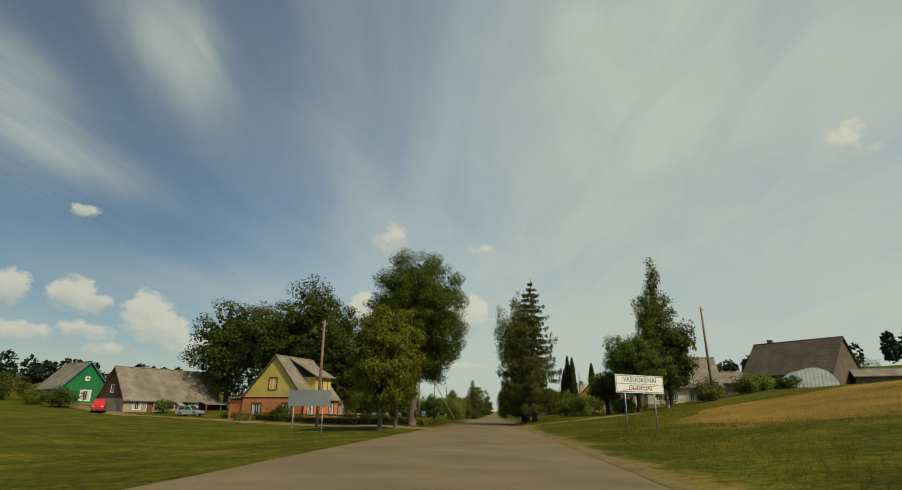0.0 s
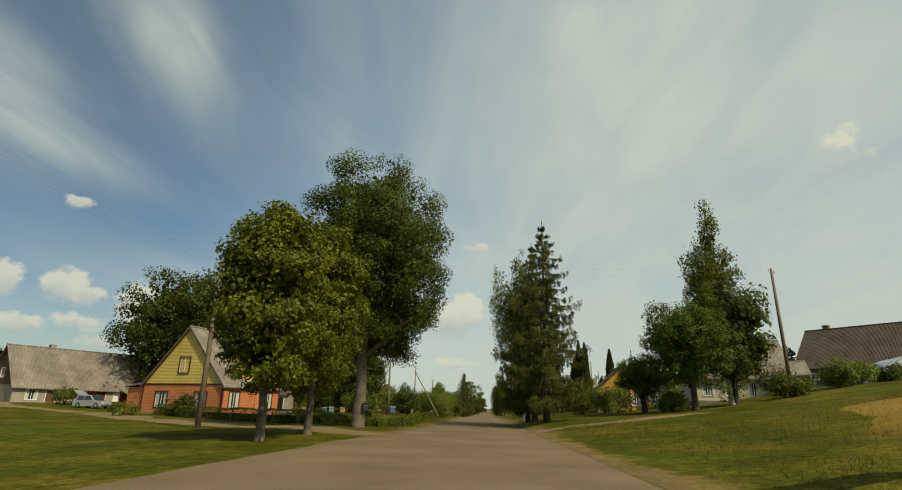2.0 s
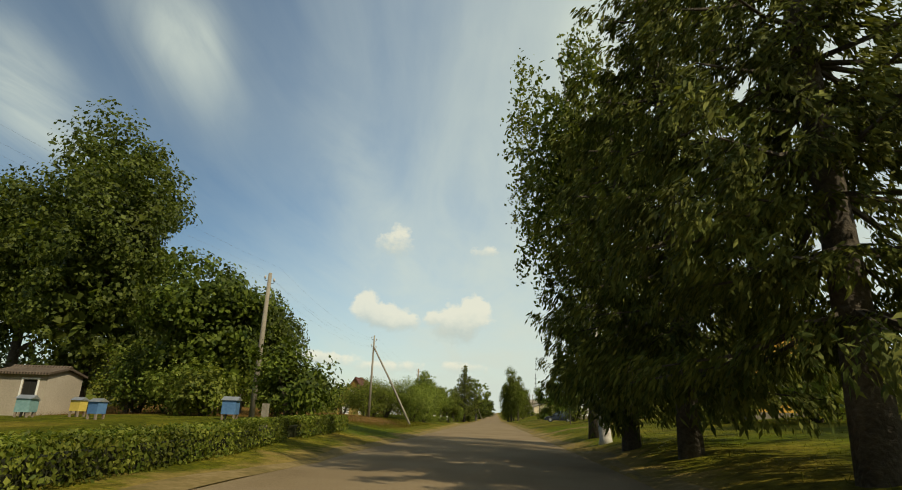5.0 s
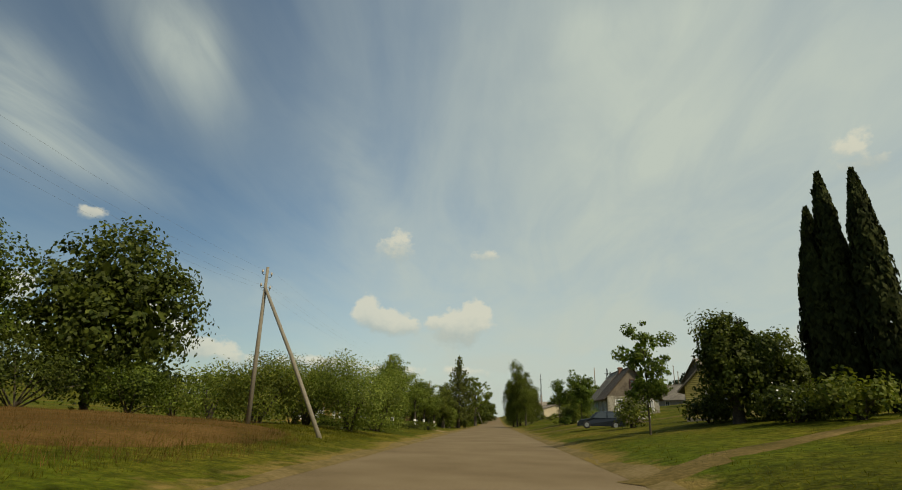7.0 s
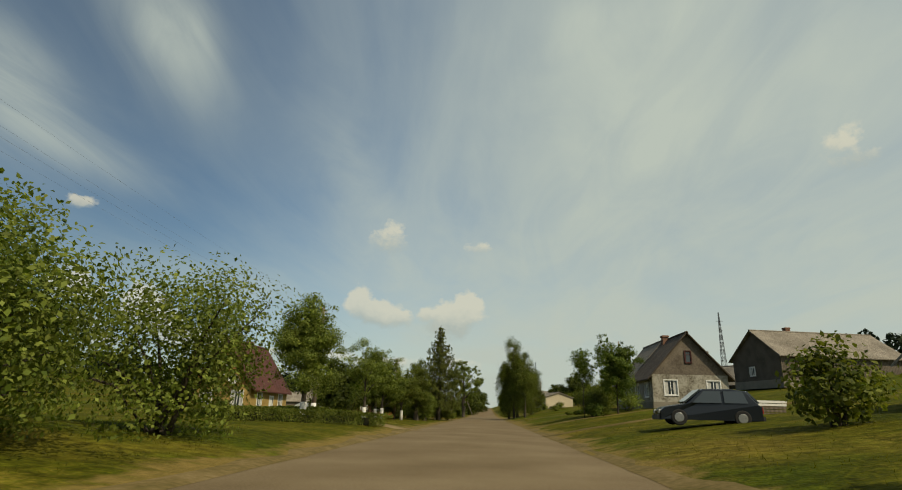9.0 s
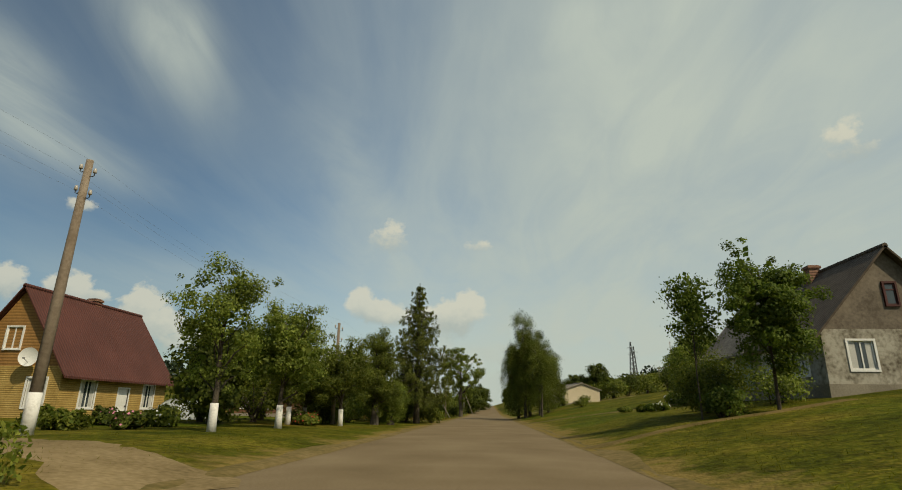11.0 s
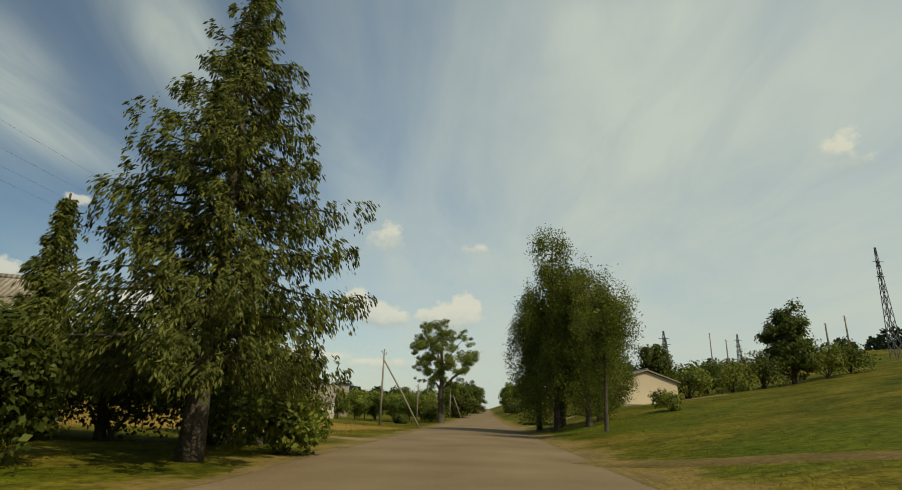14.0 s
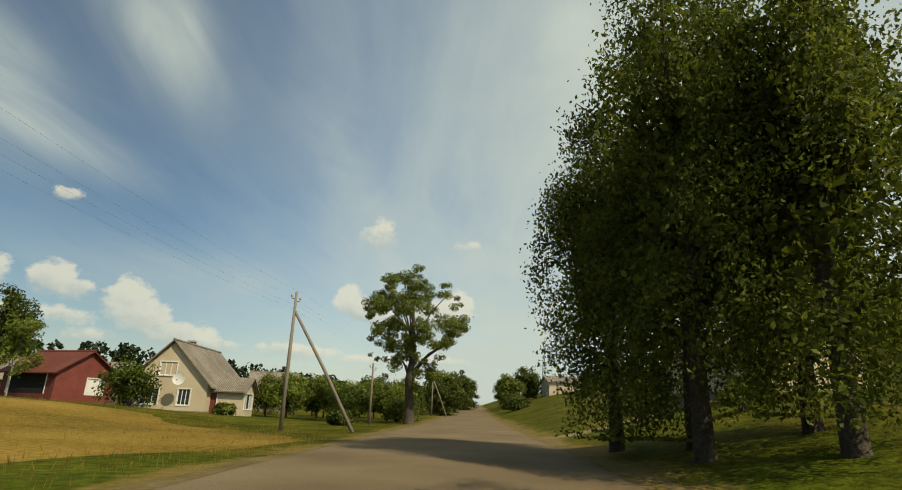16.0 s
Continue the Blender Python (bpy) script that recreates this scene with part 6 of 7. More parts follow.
house("house", -20.0, 191, 18, 9, 7, 2.2, 4.9, "low brown boarded house with a grey slate roof", BROWN_BOARD, SLATE, BROWN_BOARD, z=0.34,
      windows=[("f", 1, 0.8, 0.9, 1.3), ("f", 2.6, 0.8, 0.9, 1.3), ("f", 6.5, 0.8, 0.9, 1.3), ("l", 2, 0.8, 0.9, 1.3)], chimneys=[(1.5, 0, 0.7, 0.5, BRICK)])
broad_tree("tree", -8.1, 193.6, 5.2, 1.2, 1.2, "thin half-bare tree by the power pole", LEAF_APPLE, n=4200, size=0.11, clumps=40, clump_r=0.26, clear=0.2, seed=49, trunk_r=0.1)
shrub("shrub", -7.0, 193.2, 2.6, 1.2, "overgrown lilac bush beside the road", LEAF_SHRUB, 50, 9000, 0.12, clumps=60)
shrub("shrub", -8.0, 190.8, 3.0, 1.7, "overgrown lilac bush beside the road", LEAF_DARK, 51, 9000, 0.13, clumps=60)
shrub("shrub", -10.6, 189.6, 3.6, 1.9, "tall dark lilac bush behind the spruce", LEAF_DARK, 54, 10000, 0.13, clumps=70)
shrub("shrub", -13.6, 190.6, 3.2, 1.9, "tall dark lilac bush behind the spruce", LEAF_SHRUB, 55, 9000, 0.14, clumps=64)
house("house", -26.5, 252, 96, 11, 6.6, 2.7, 6.1, "beige rendered house with a steep grey roof and porch", RENDER_BEIGE, SLATE, RENDER_BEIGE, z=0.02,
           windows=[("l", 0.9, 0.8, 1.5, 1.3), ("l", 4.0, 0.8, 1.0, 1.3), ("f", 7, 0.8, 1.3, 1.3)], attic=[("l", 0.2, 3.2, 1.4, 1.1)], chimneys=[(-1.5, 0.2, 0.7, 0.55, PALE_BRICK)], bars=(2, 0), curtain=False)
broad_tree("oak", -5.3, 246.5, 13.2, 4.6, 4.6, "pollarded old oak with tufted limbs beside the road", LEAF_OAK, n=34000, size=0.15, clumps=100, clump_r=0.42, clear=0.22, core=0.0, seed=60, trunk_r=0.42, hollow=0.3, rough_edge=0.3, egg=-0.15)
house("garage", 13.6, 227.5, -80, 7.5, 5.5, 2.1, 3.0, "small beige rendered garage with a flat gable", RENDER_BEIGE, SLATE, RENDER_BEIGE, z=2.25, category="garage", over=0.25, plinth=0.15)
BIR = [(4.9, 212.2, 14.2, 2.5, 2.6, 1), (5.6, 214.5, 12.6, 2.5, 2.5, 2), (6.6, 210.0, 10.9, 2.3, 2.4, 3), (8.0, 213.6, 8.4, 2.1, 2.2, 4), (4.2, 216.8, 10.4, 2.1, 2.2, 5)]
for bx, by, bh, b1, b2, sd in BIR:
    weeping_tree("birch", bx, by, bh, b1, b2, "leafy birch in a roadside clump, branches hanging low", LEAF_BIRCH, BARK, seed=60 + sd, strands=370, per=84, fall=2.0, clear=0.06, egg=0.30, group="birch clump", size=0.115)
weeping_tree("birch", 6.2, 203.2, 8.4, 1.5, 1.5, "leaning slim birch apart from the clump", LEAF_BIRCH, BARK, seed=70, strands=190, per=75, fall=1.3, clear=0.22, lean=(0.1, 0), trunk_r=0.11, size=0.095)
broad_tree("tree", 37, 243, 9.3, 3.1, 3.1, "round dark tree on the slope", LEAF_DARK, n=9000, size=0.3, clumps=80, clump_r=0.6, clear=0.05, seed=61)
house("barn", 40.4, 206, -60, 24, 8, 2.2, 5.2, "long low farm building with a grey slate roof on the slope", RENDER_GREY, SLATE, RENDER_GREY, z=4.2, windows=[("f", 3, 0.8, 1, 1), ("f", 8, 0.8, 1, 1)], doors=[("f", 13, 0, 2, 2, OLD_BOARD)], category="barn", curtain=False)
broad_tree("tree", 10.5, 158.0, 6.5, 1.8, 1.8, "bushy young fruit tree on the verge", LEAF_BRIGHT, n=17000, size=0.095, rough_edge=0.5, clumps=60, clump_r=0.3, clear=0.2, seed=152, trunk_r=0.07)
shrub("shrub", 9.6, 162.0, 2.3, 1.4, "overgrown shrub before the old house", LEAF_SHRUB, 53, 11000, 0.09, clumps=70)
house("house", 20, 333, 6, 7, 8, 4.2, 5.6, "far pale yellow two-storey house", RENDER_BEIGE, SLATE, z=4.02, windows=[("l", 1.2, 0.8, 1.1, 1.1), ("l", 4.8, 0.8, 1.1, 1.1)])
# the wide front leaf is a near-black panel for the shade in its open front
house("barn", -39.2, 251.5, -15, 6.5, 6, 2.0, 3.9, "maroon boarded shed with a faded red roof", MAROON_BOARD, REDROOF, MAROON_BOARD, z=1.35, category="shed", plinth=0, doors=[("f", 0.8, 0, 4.6, 1.8, INSIDE_SHADE), ("r", 2.9, 0, 1.8, 1.5, WHITE)])

# garden of the orange house
hedge("hedge", [(-42, 87), (-25.5, 69.6), (-13.5, 62.2), (-11.4, 61.4)], 1.0, 0.9, "clipped dark hedge round the orange farmhouse", 1, 420)
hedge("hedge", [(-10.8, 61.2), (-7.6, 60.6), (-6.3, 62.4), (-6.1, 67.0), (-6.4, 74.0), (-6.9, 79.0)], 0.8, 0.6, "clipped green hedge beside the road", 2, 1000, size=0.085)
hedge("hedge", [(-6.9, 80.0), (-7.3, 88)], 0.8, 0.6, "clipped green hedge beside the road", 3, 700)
house("shed", -25.9, 91.5, 5, 3.0, 3.0, 2.0, 2.35, "small grey plastered garden shed with a flat roof", RENDER_GREY, DARKSLATE, RENDER_GREY, z=0.69, doors=[("f", 1.7, 0.1, 0.8, 1.6, INSIDE_SHADE)], category="shed", plinth=0, over=0.2)


def hive(x, y, paint, label, s=1.0, rot=0):
    t = thing("beehive", pose(x, y, height(x, y), 0, 0, rot), label, "beehive", "beehives in the garden")
    part("box", Shape().box(-0.32 * s, -0.3 * s, 0.18, 0.32 * s, 0.3 * s, 0.18 + 0.62 * s), paint, t)
    part("lid", Shape().prism([(-0.38 * s, -0.36 * s, 0.18 + 0.62 * s), (-0.38 * s, 0.36 * s, 0.18 + 0.62 * s), (-0.38 * s, 0, 0.18 + 0.80 * s)], (0.76 * s, 0, 0)), STEEL, t, "grey sheet lid")
    for sx in (-1, 1):
        for sy in (-1, 1):
            part("leg", Shape().box(sx * 0.26 * s - 0.03, sy * 0.24 * s - 0.03, -0.1, sx * 0.26 * s + 0.03, sy * 0.24 * s + 0.03, 0.18), POLEWOOD, t)
    return t


hive(-9.8, 81.8, BLUEPAINT, "faded blue wooden beehive in the garden", 0.8, 8)
hive(-12.8, 78.7, BLUEPAINT, "faded blue wooden beehive in the garden", 0.6, -10)
hive(-15.7, 79.2, TEALPAINT, "teal wooden beehive in the garden", 0.7, 12)
hive(-16.8, 80.6, TEALPAINT, "teal wooden beehive in the garden", 0.64, 4)
hive(-14.9, 80.6, YELLOWPAINT, "faded yellow wooden beehive in the garden", 0.6, -5)
hive(-19.0, 80.8, YELLOWPAINT, "faded yellow wooden beehive in the garden", 0.6, 15)
for k, (fx, fy, fh, fr, fm, word) in enumerate([(-11.9, 65.6, 0.75, 0.8, FLOWER_WHITE, "white"), (-10.9, 65.4, 0.7, 0.7, FLOWER_WHITE, "white"), (-11.2, 66.9, 0.5, 1.0, FLOWER_RED, "red"), (-10.0, 66.6, 0.5, 0.9, FLOWER_RED, "red"), (-9.3, 66.6, 1.6, 0.7, FLOWER_YELLOW, "yellow"),
                                      (-13.5, 69.8, 0.9, 0.8, FLOWER_YELLOW, "yellow"), (-14.8, 67.5, 1.0, 0.9, FLOWER_RED, "red")]):
    shrub("flower_clump", fx, fy, fh * 0.65, fr * 0.75, "clump of " + word + " garden flowers", LEAF_SHRUB, 200 + k, 2200, 0.08, "garden flowers", category="flowers", clumps=24, flower=fm)
for k, (fx, fy, fh, fr) in enumerate([(-8.6, 84.5, 3.0, 1.5), (-13.2, 86.2, 2.0, 1.3), (-15.0, 88.0, 2.6, 1.6), (-19.0, 90.5, 3.4, 2.0), (-22.0, 94.0, 4.0, 2.0), (-12.2, 92.5, 2.8, 1.6), (-10.0, 90.5, 2.4, 1.4), (-17.5, 95.5, 4.4, 2.2)]):
    shrub("shrub", fx, fy, fh, fr, "leafy garden bush behind the hedge", (LEAF_LIME, LEAF_SHRUB, LEAF_APPLE)[k % 3], 220 + k, 4200, 0.17, "garden bushes", clumps=46)
broad_tree("tree", -17.0, 98, 7.9, 3.6, 3.2, "spreading dark garden tree", LEAF_DARK, n=11000, size=0.26, clumps=90, clump_r=0.6, clear=0.08, seed=90)
part("post", Shape().box(-0.09, -0.09, -0.3, 0.09, 0.09, 1.0), CONCRETE, thing("fence_post", pose(-7.4, 79.2, height(-7.4, 79.2)), "short concrete post at the hedge's end", "post"))
shrub("shrub", -74.5, 93.6, 3.0, 2.4, "rounded bush beside the side road", LEAF_DARK, 240, 5000, 0.22, clumps=50)
shrub("shrub", -81.0, 95.5, 2.4, 2.0, "bush before the green farmhouse", LEAF_SHRUB, 241, 3500, 0.22, clumps=40)
shrub("shrub", -29.5, 120.5, 4.2, 3.4, "dark thicket under the big tree", LEAF_DARK, 246, 6500, 0.19, clumps=60)
shrub("shrub", -24.2, 123.8, 3.0, 2.4, "dark thicket under the big tree", LEAF_LIME, 247, 6500, 0.17, clumps=50)
shrub("shrub", -92, 101, 4.5, 4.0, "dark bush beside the green farmhouse", LEAF_DARK, 242, 5000, 0.28, clumps=50)
shrub("shrub", -57, 95.5, 2.2, 1.5, "lilac bush by the farmhouse wall", LEAF_SHRUB, 243, 2600, 0.2, clumps=36)
shrub("shrub", -27.2, 71.8, 1.9, 1.1, "small dark bush by the farmhouse corner", LEAF_DARK, 244, 2600, 0.16, clumps=36)
shrub("shrub", -31, 68.9, 1.0, 1.2, "low rose bush by the farmhouse", LEAF_SHRUB, 245, 1600, 0.14, clumps=26)

# bank on the other side
house("shed", 38, 98, -20, 7, 5, 2.0, 3.6, "small grey shed with a slate roof", OLD_BOARD, SLATE, OLD_BOARD, z=4.81, category="shed", plinth=0)
house("shed", 67.5, 103.5, -24, 7, 6, 2.2, 3.4, "low lean-to shed beside the barn with a slate roof", OLD_BOARD, SLATE, OLD_BOARD, z=6.13, category="shed", plinth=0)
for k, (fx, fy, fh, fr) in enumerate([(33, 76, 2.0, 1.6), (36, 78, 1.8, 1.6), (40, 80, 1.6, 1.6), (27.5, 74, 1.6, 1.3), (17, 74.5, 1.6, 1.3), (31, 84, 2.6, 2.0), (12.5, 97, 3.2, 2.0), (13.4, 86, 3.0, 1.9), (15.4, 88.5, 2.6, 1.8), (11.8, 90.5, 2.6, 1.6), (16.5, 103, 3.0, 1.8), (70, 112, 5.5, 3.5)]):
    shrub("shrub", fx, fy, fh, fr, "scrubby bush on the grassy bank", (LEAF_SHRUB, LEAF_APPLE, LEAF_DARK)[k % 3], 260 + k, 3000, 0.2, "bank bushes", clumps=36)
broad_tree("tree", 47, 122, 6.5, 3.4, 3.0, "dark round tree beside the barn", LEAF_DARK, n=6000, size=0.34, clumps=60, clump_r=0.7, clear=0.05, seed=91)
spruce("spruce", 4.6, 87.6, 12.0, 2.6, "dark spruce with hanging branches over the verge", 8, 20, density=2.0, ragged=0.25, bare=0.22, size=0.14)
house("house", 23.0, 108.0, 70, 9, 8, 3.0, 6.2, "tall grey-brown house behind the thuja clump", RENDER_GREY, DARKSLATE, OLD_BOARD, z=2.55, windows=[("l", 2, 1, 1.2, 1.4), ("l", 5.5, 1, 1.2, 1.4), ("b", 2, 1, 1.2, 1.4), ("b", 5.5, 1, 1.2, 1.4)])
for k, (fx, fy, fh, fr, fm) in enumerate([(12.6, 108.5, 1.4, 1.3, None), (11.4, 110.5, 1.2, 1.2, FLOWER_WHITE), (12.8, 114.5, 1.3, 1.2, None), (11.2, 118.6, 1.3, 1.2, None), (9.2, 127.5, 2.0, 1.2, None), (16.8, 119.5, 2.8, 1.6, None)]):
    shrub("shrub", fx, fy, fh, fr, "low bush on the front lawn", (LEAF_SHRUB, LEAF_DARK)[k % 2], 280 + k, 2600, 0.15, "lawn bushes", clumps=36, flower=fm)
wp = thing("board_stack", pose(11.6, 138, height(11.6, 138), 0, 0, 8), "stack of pale boards lying on the grass", "boards")
for k in range(5):
    part("board", Shape().box(-1.5 + 0.07 * (k % 2), -0.5 + 0.03 * k, 0.02 + 0.13 * k, 1.5 + 0.05 * k, 0.5 - 0.02 * k, 0.02 + 0.13 * k + 0.10), WHITE if k > 2 else OLD_BOARD, wp)

# brick house's yard
hedge("hedge", [(-12.0, 137.0), (-8.4, 139.9), (-6.6, 141.2), (-6.2, 143.6)], 1.1, 0.6, "clipped hedge at the yard entry", 5, 1300, size=0.085)
hedge("hedge", [(-20.6, 151.5), (-14, 146.6), (-9.2, 143.6)], 1.0, 0.7, "clipped hedge before the brick house", 6, 700)
rg = thing("greenhouse", pose(-19.4, 171.0, height(-19.4, 171.0), 0, 0, 12), "low arched greenhouse covered in bluish film", "greenhouse")
arc = [(1.2 * math.cos(math.pi * k / 12), 0, 1.25 * math.sin(math.pi * k / 12)) for k in range(13)]
part("film", Shape().prism(arc, (0, 3.4, 0)), FILM, rg)
for k in range(4):
    part("hoop", Shape().tube([(q[0] * 1.01, k * 1.12, q[2] * 1.01) for q in arc], [0.02] * 13, 5), STEEL, rg)


def dish(x, y, z, rot, r, label):
    t = thing("satellite_dish", pose(x, y, z, 0, 0, rot), label, "satellite dish")
    s = Shape()
    rings = [(0.02, 0.0), (0.5, 0.04), (0.85, 0.12), (1.0, 0.18)]
    V = [(math.cos(math.tau * k / 18) * a * r, -b * r, math.sin(math.tau * k / 18) * a * r) for a, b in rings for k in range(18)]
    V += [(v[0], v[1] + 0.02, v[2]) for v in V]
    F = []
    for base in (0, 72):
        for j in range(3):
            for k in range(18):
                q = (base + j * 18 + k, base + j * 18 + (k + 1) % 18, base + (j + 1) * 18 + (k + 1) % 18, base + (j + 1) * 18 + k)
                F.append(q)
    part("reflector", s.add(V, F), WHITE, t, smooth=True)
    part("arm", Shape().tube([(0, 0, -r * 0.6), (0, -r * 0.9, -r * 0.2)], [0.018, 0.018], 6), STEEL, t)
    part("receiver", Shape().box(-0.04, -r * 1.0, -r * 0.25, 0.04, -r * 0.86, -r * 0.12), DARKSTEEL, t)
    part("bracket", Shape().tube([(0, 0.0, 0), (0, 0.42, -0.05)], [0.025, 0.025], 6), STEEL, t)
    return t


dish(-24.5, 164.95, 3.62, 12, 0.5, "white satellite dish on the gable of the brick house")
for k, (fx, fy, fh, fr, fm) in enumerate([(-17.2, 157.8, 0.6, 0.7, None), (-16.6, 160.6, 0.6, 0.6, FLOWER_PINK), (-14.2, 155.0, 0.5, 0.7, None), (-12.8, 156.4, 0.5, 0.6, FLOWER_PINK), (-13.6, 160.2, 0.7, 0.8, FLOWER_WHITE), (-19.6, 152.8, 1.0, 0.8, None),
                                      (-9.8, 167.3, 0.5, 0.7, FLOWER_RED), (-11.0, 169.6, 0.7, 0.7, FLOWER_PINK), (-16.5, 168.5, 3.0, 1.8, None), (-9.9, 173.6, 1.8, 1.3, None), (-11.5, 175.2, 1.5, 1.1, None), (-12.8, 180.5, 0.9, 0.9, None), (-14.5, 171.5, 3.2, 1.9, None), (-13.2, 176.5, 2.8, 1.8, None), (-10.6, 179.8, 2.0, 1.4, None), (-8.4, 182.2, 2.2, 1.4, None), (-5.2, 188.8, 1.3, 0.9, None), (-11.2, 196.5, 2.6, 1.5, None)]):
    shrub("shrub", fx, fy, fh, fr, "garden bush in the orchard yard", (LEAF_SHRUB, LEAF_DARK)[k % 2], 300 + k, 2600, 0.14, "yard bushes", clumps=36, flower=fm)
spruce("spruce", -12.0, 188.0, 6.7, 0.85, "narrow dark spruce behind the pear tree", 9, 24, density=2.4, size=0.15)
broad_tree("tree", -14.5, 166, 5.6, 2.4, 2.4, "dark leafy tree behind the orchard", LEAF_DARK, n=7000, size=0.22, clumps=70, clump_r=0.5, clear=0.06, seed=92)
broad_tree("tree", -16, 176, 5.4, 2.4, 2.4, "dark leafy tree behind the orchard", LEAF_DARK, n=7000, size=0.22, clumps=70, clump_r=0.5, clear=0.06, seed=93)
for k, (fx, fy, fh, fr) in enumerate([(9.5, 160.5, 1.9, 1.2), (8.6, 158.4, 0.9, 0.8), (12.2, 161.5, 1.5, 1.2), (10.4, 165.0, 0.7, 0.6), (13.1, 178.0, 0.75, 0.5), (13.6, 177.4, 0.7, 0.45), (9.7, 173.3, 0.35, 0.4), (9.9, 172.0, 0.35, 0.35), (10.1, 170.5, 0.42, 0.38), (9.3, 176.3, 0.3, 0.4), (17.6, 188.3, 1.2, 1.1), (12.6, 174.0, 0.7, 0.6)]):
    shrub("shrub", fx, fy, fh, fr, "rough bush on the meadow slope", (LEAF_SHRUB, LEAF_BRIGHT, LEAF_APPLE)[k % 3], 330 + k, 3000, 0.10, "slope bushes", clumps=34, flower=FLOWER_WHITE if k in (4, 5, 8) else None)
broad_tree("fruit_tree", 15.6, 179.0, 4.7, 2.5, 2.4, "spreading old fruit tree on the meadow slope", LEAF_APPLE, n=12000, size=0.12, clumps=80, clump_r=0.42, clear=0.24, seed=160, trunk_r=0.13, rough_edge=0.4)
weeping_tree("birch", 7.9, 158.4, 6.0, 0.55, 0.55, "thin young birch by the old house", LEAF_BRIGHT, BARK, seed=71, strands=70, per=45, fall=0.7, clear=0.40, trunk_r=0.035, size=0.11)

# substation and meadow beyond
def lattice(x, y, z0, h, w, label, arms=((0.72, 0.9), (0.86, 1.2))):
    t = thing("pylon", pose(x, y, z0), label, "pylon", "lattice pylons")
    r = 0.055 * w
    for sx in (-1, 1):
        for sy in (-1, 1):
            part("leg", Shape().tube([(sx * w / 2, sy * w / 2, -0.3), (sx * w * 0.06, sy * w * 0.06, h)], [r, r * 0.7], 4), MASTSTEEL, t)
    k = 9
    lace = Shape()
    for i in range(k):
        f0, f1 = i / k, (i + 1) / k
        w0, w1 = w / 2 * (1 - 0.88 * f0), w / 2 * (1 - 0.88 * f1)
        for a, b in (((-1, -1), (1, -1)), ((1, -1), (1, 1)), ((1, 1), (-1, 1)), ((-1, 1), (-1, -1))):
            lace.tube([(a[0] * w0, a[1] * w0, f0 * h), (b[0] * w1, b[1] * w1, f1 * h)], [r * 0.5, r * 0.5], 4)
            lace.tube([(b[0] * w0, b[1] * w0, f0 * h), (a[0] * w1, a[1] * w1, f1 * h)], [r * 0.5, r * 0.5], 4)
    part("lacing", lace, MASTSTEEL, t)
    for f, reach in arms:
        part("crossarm", Shape().tube([(-reach * w * 0.6, 0, f * h), (0, 0, f * h + 0.12), (reach * w * 0.6, 0, f * h)], [r * 0.6, r, r * 0.6], 5), MASTSTEEL, t)
    return t


lattice(61.4, 260, 11.2, 17.0, 1.25, "steel lattice mast beyond the farm building")
lattice(44.0, 311, 8.6, 13.5, 1.8, "far steel lattice mast at the substation")
lattice(46.6, 318, 8.5, 13.0, 1.8, "far steel lattice mast at the substation")
lattice(70, 330, 12.5, 12.0, 1.6, "far steel lattice mast at the substation")
lattice(27.0, 420, 6.5, 22.0, 1.6, "far thin steel mast on the horizon")
for px, py, pz, ph in ((59.8, 323, 12.7, 11), (57.9, 270, 12.2, 5.6), (61.9, 271, 10.7, 8.6), (54, 300, 11.3, 7.5), (66, 300, 13.6, 9), (11.9, 245, 2.7, 6.0), (13.2, 250, 2.8, 6.0)):
    pole("power_pole", px, py, ph, "far dark power pole at the substation", POLEWOOD, 0.14, arms=1, z=pz, group="substation poles")
for gx, gy, gz, gw in ((50, 300, 10.9, 3.0), (56, 292, 11.2, 4.0), (64, 282, 11.6, 5.0)):
    t = thing("gantry", pose(gx, gy, gz, 0, 0, 10), "grey steel substation gantry on the slope", "gantry", "substation gantries")
    for sx in (-gw / 2, gw / 2):
        part("column", Shape().box(sx - 0.12, -0.12, -0.5, sx + 0.12, 0.12, 2.4), CONCRETE, t)
    part("beam", Shape().box(-gw / 2 - 0.5, -0.14, 2.4, gw / 2 + 0.5, 0.14, 2.65), CONCRETE, t)
for k, (fx, fy, fh, fr) in enumerate([(21, 233, 3.0, 2.2), (24.5, 238, 3.4, 2.6), (28.5, 240, 3.3, 2.6), (32.5, 241, 3.8, 2.6), (41.5, 244, 4.3, 2.4), (45.5, 246, 3.6, 2.2), (18.5, 236, 2.4, 1.8)]):
    shrub("shrub", fx, fy, fh, fr, "rounded bush along the meadow's top", (LEAF_SHRUB, LEAF_DARK)[k % 2], 350 + k, 3000, 0.24, "meadow bushes", clumps=40)
broad_tree("tree", 20.0, 240, 6.3, 1.9, 1.9, "narrow dark tree behind the garage", LEAF_DARK, n=5000, size=0.28, clumps=50, clump_r=0.5, clear=0.05, seed=94)
broad_tree("tree", 16.5, 242, 5.0, 2.2, 2.2, "round dark tree behind the garage", LEAF_DARK, n=5000, size=0.28, clumps=50, clump_r=0.5, clear=0.05, seed=95)
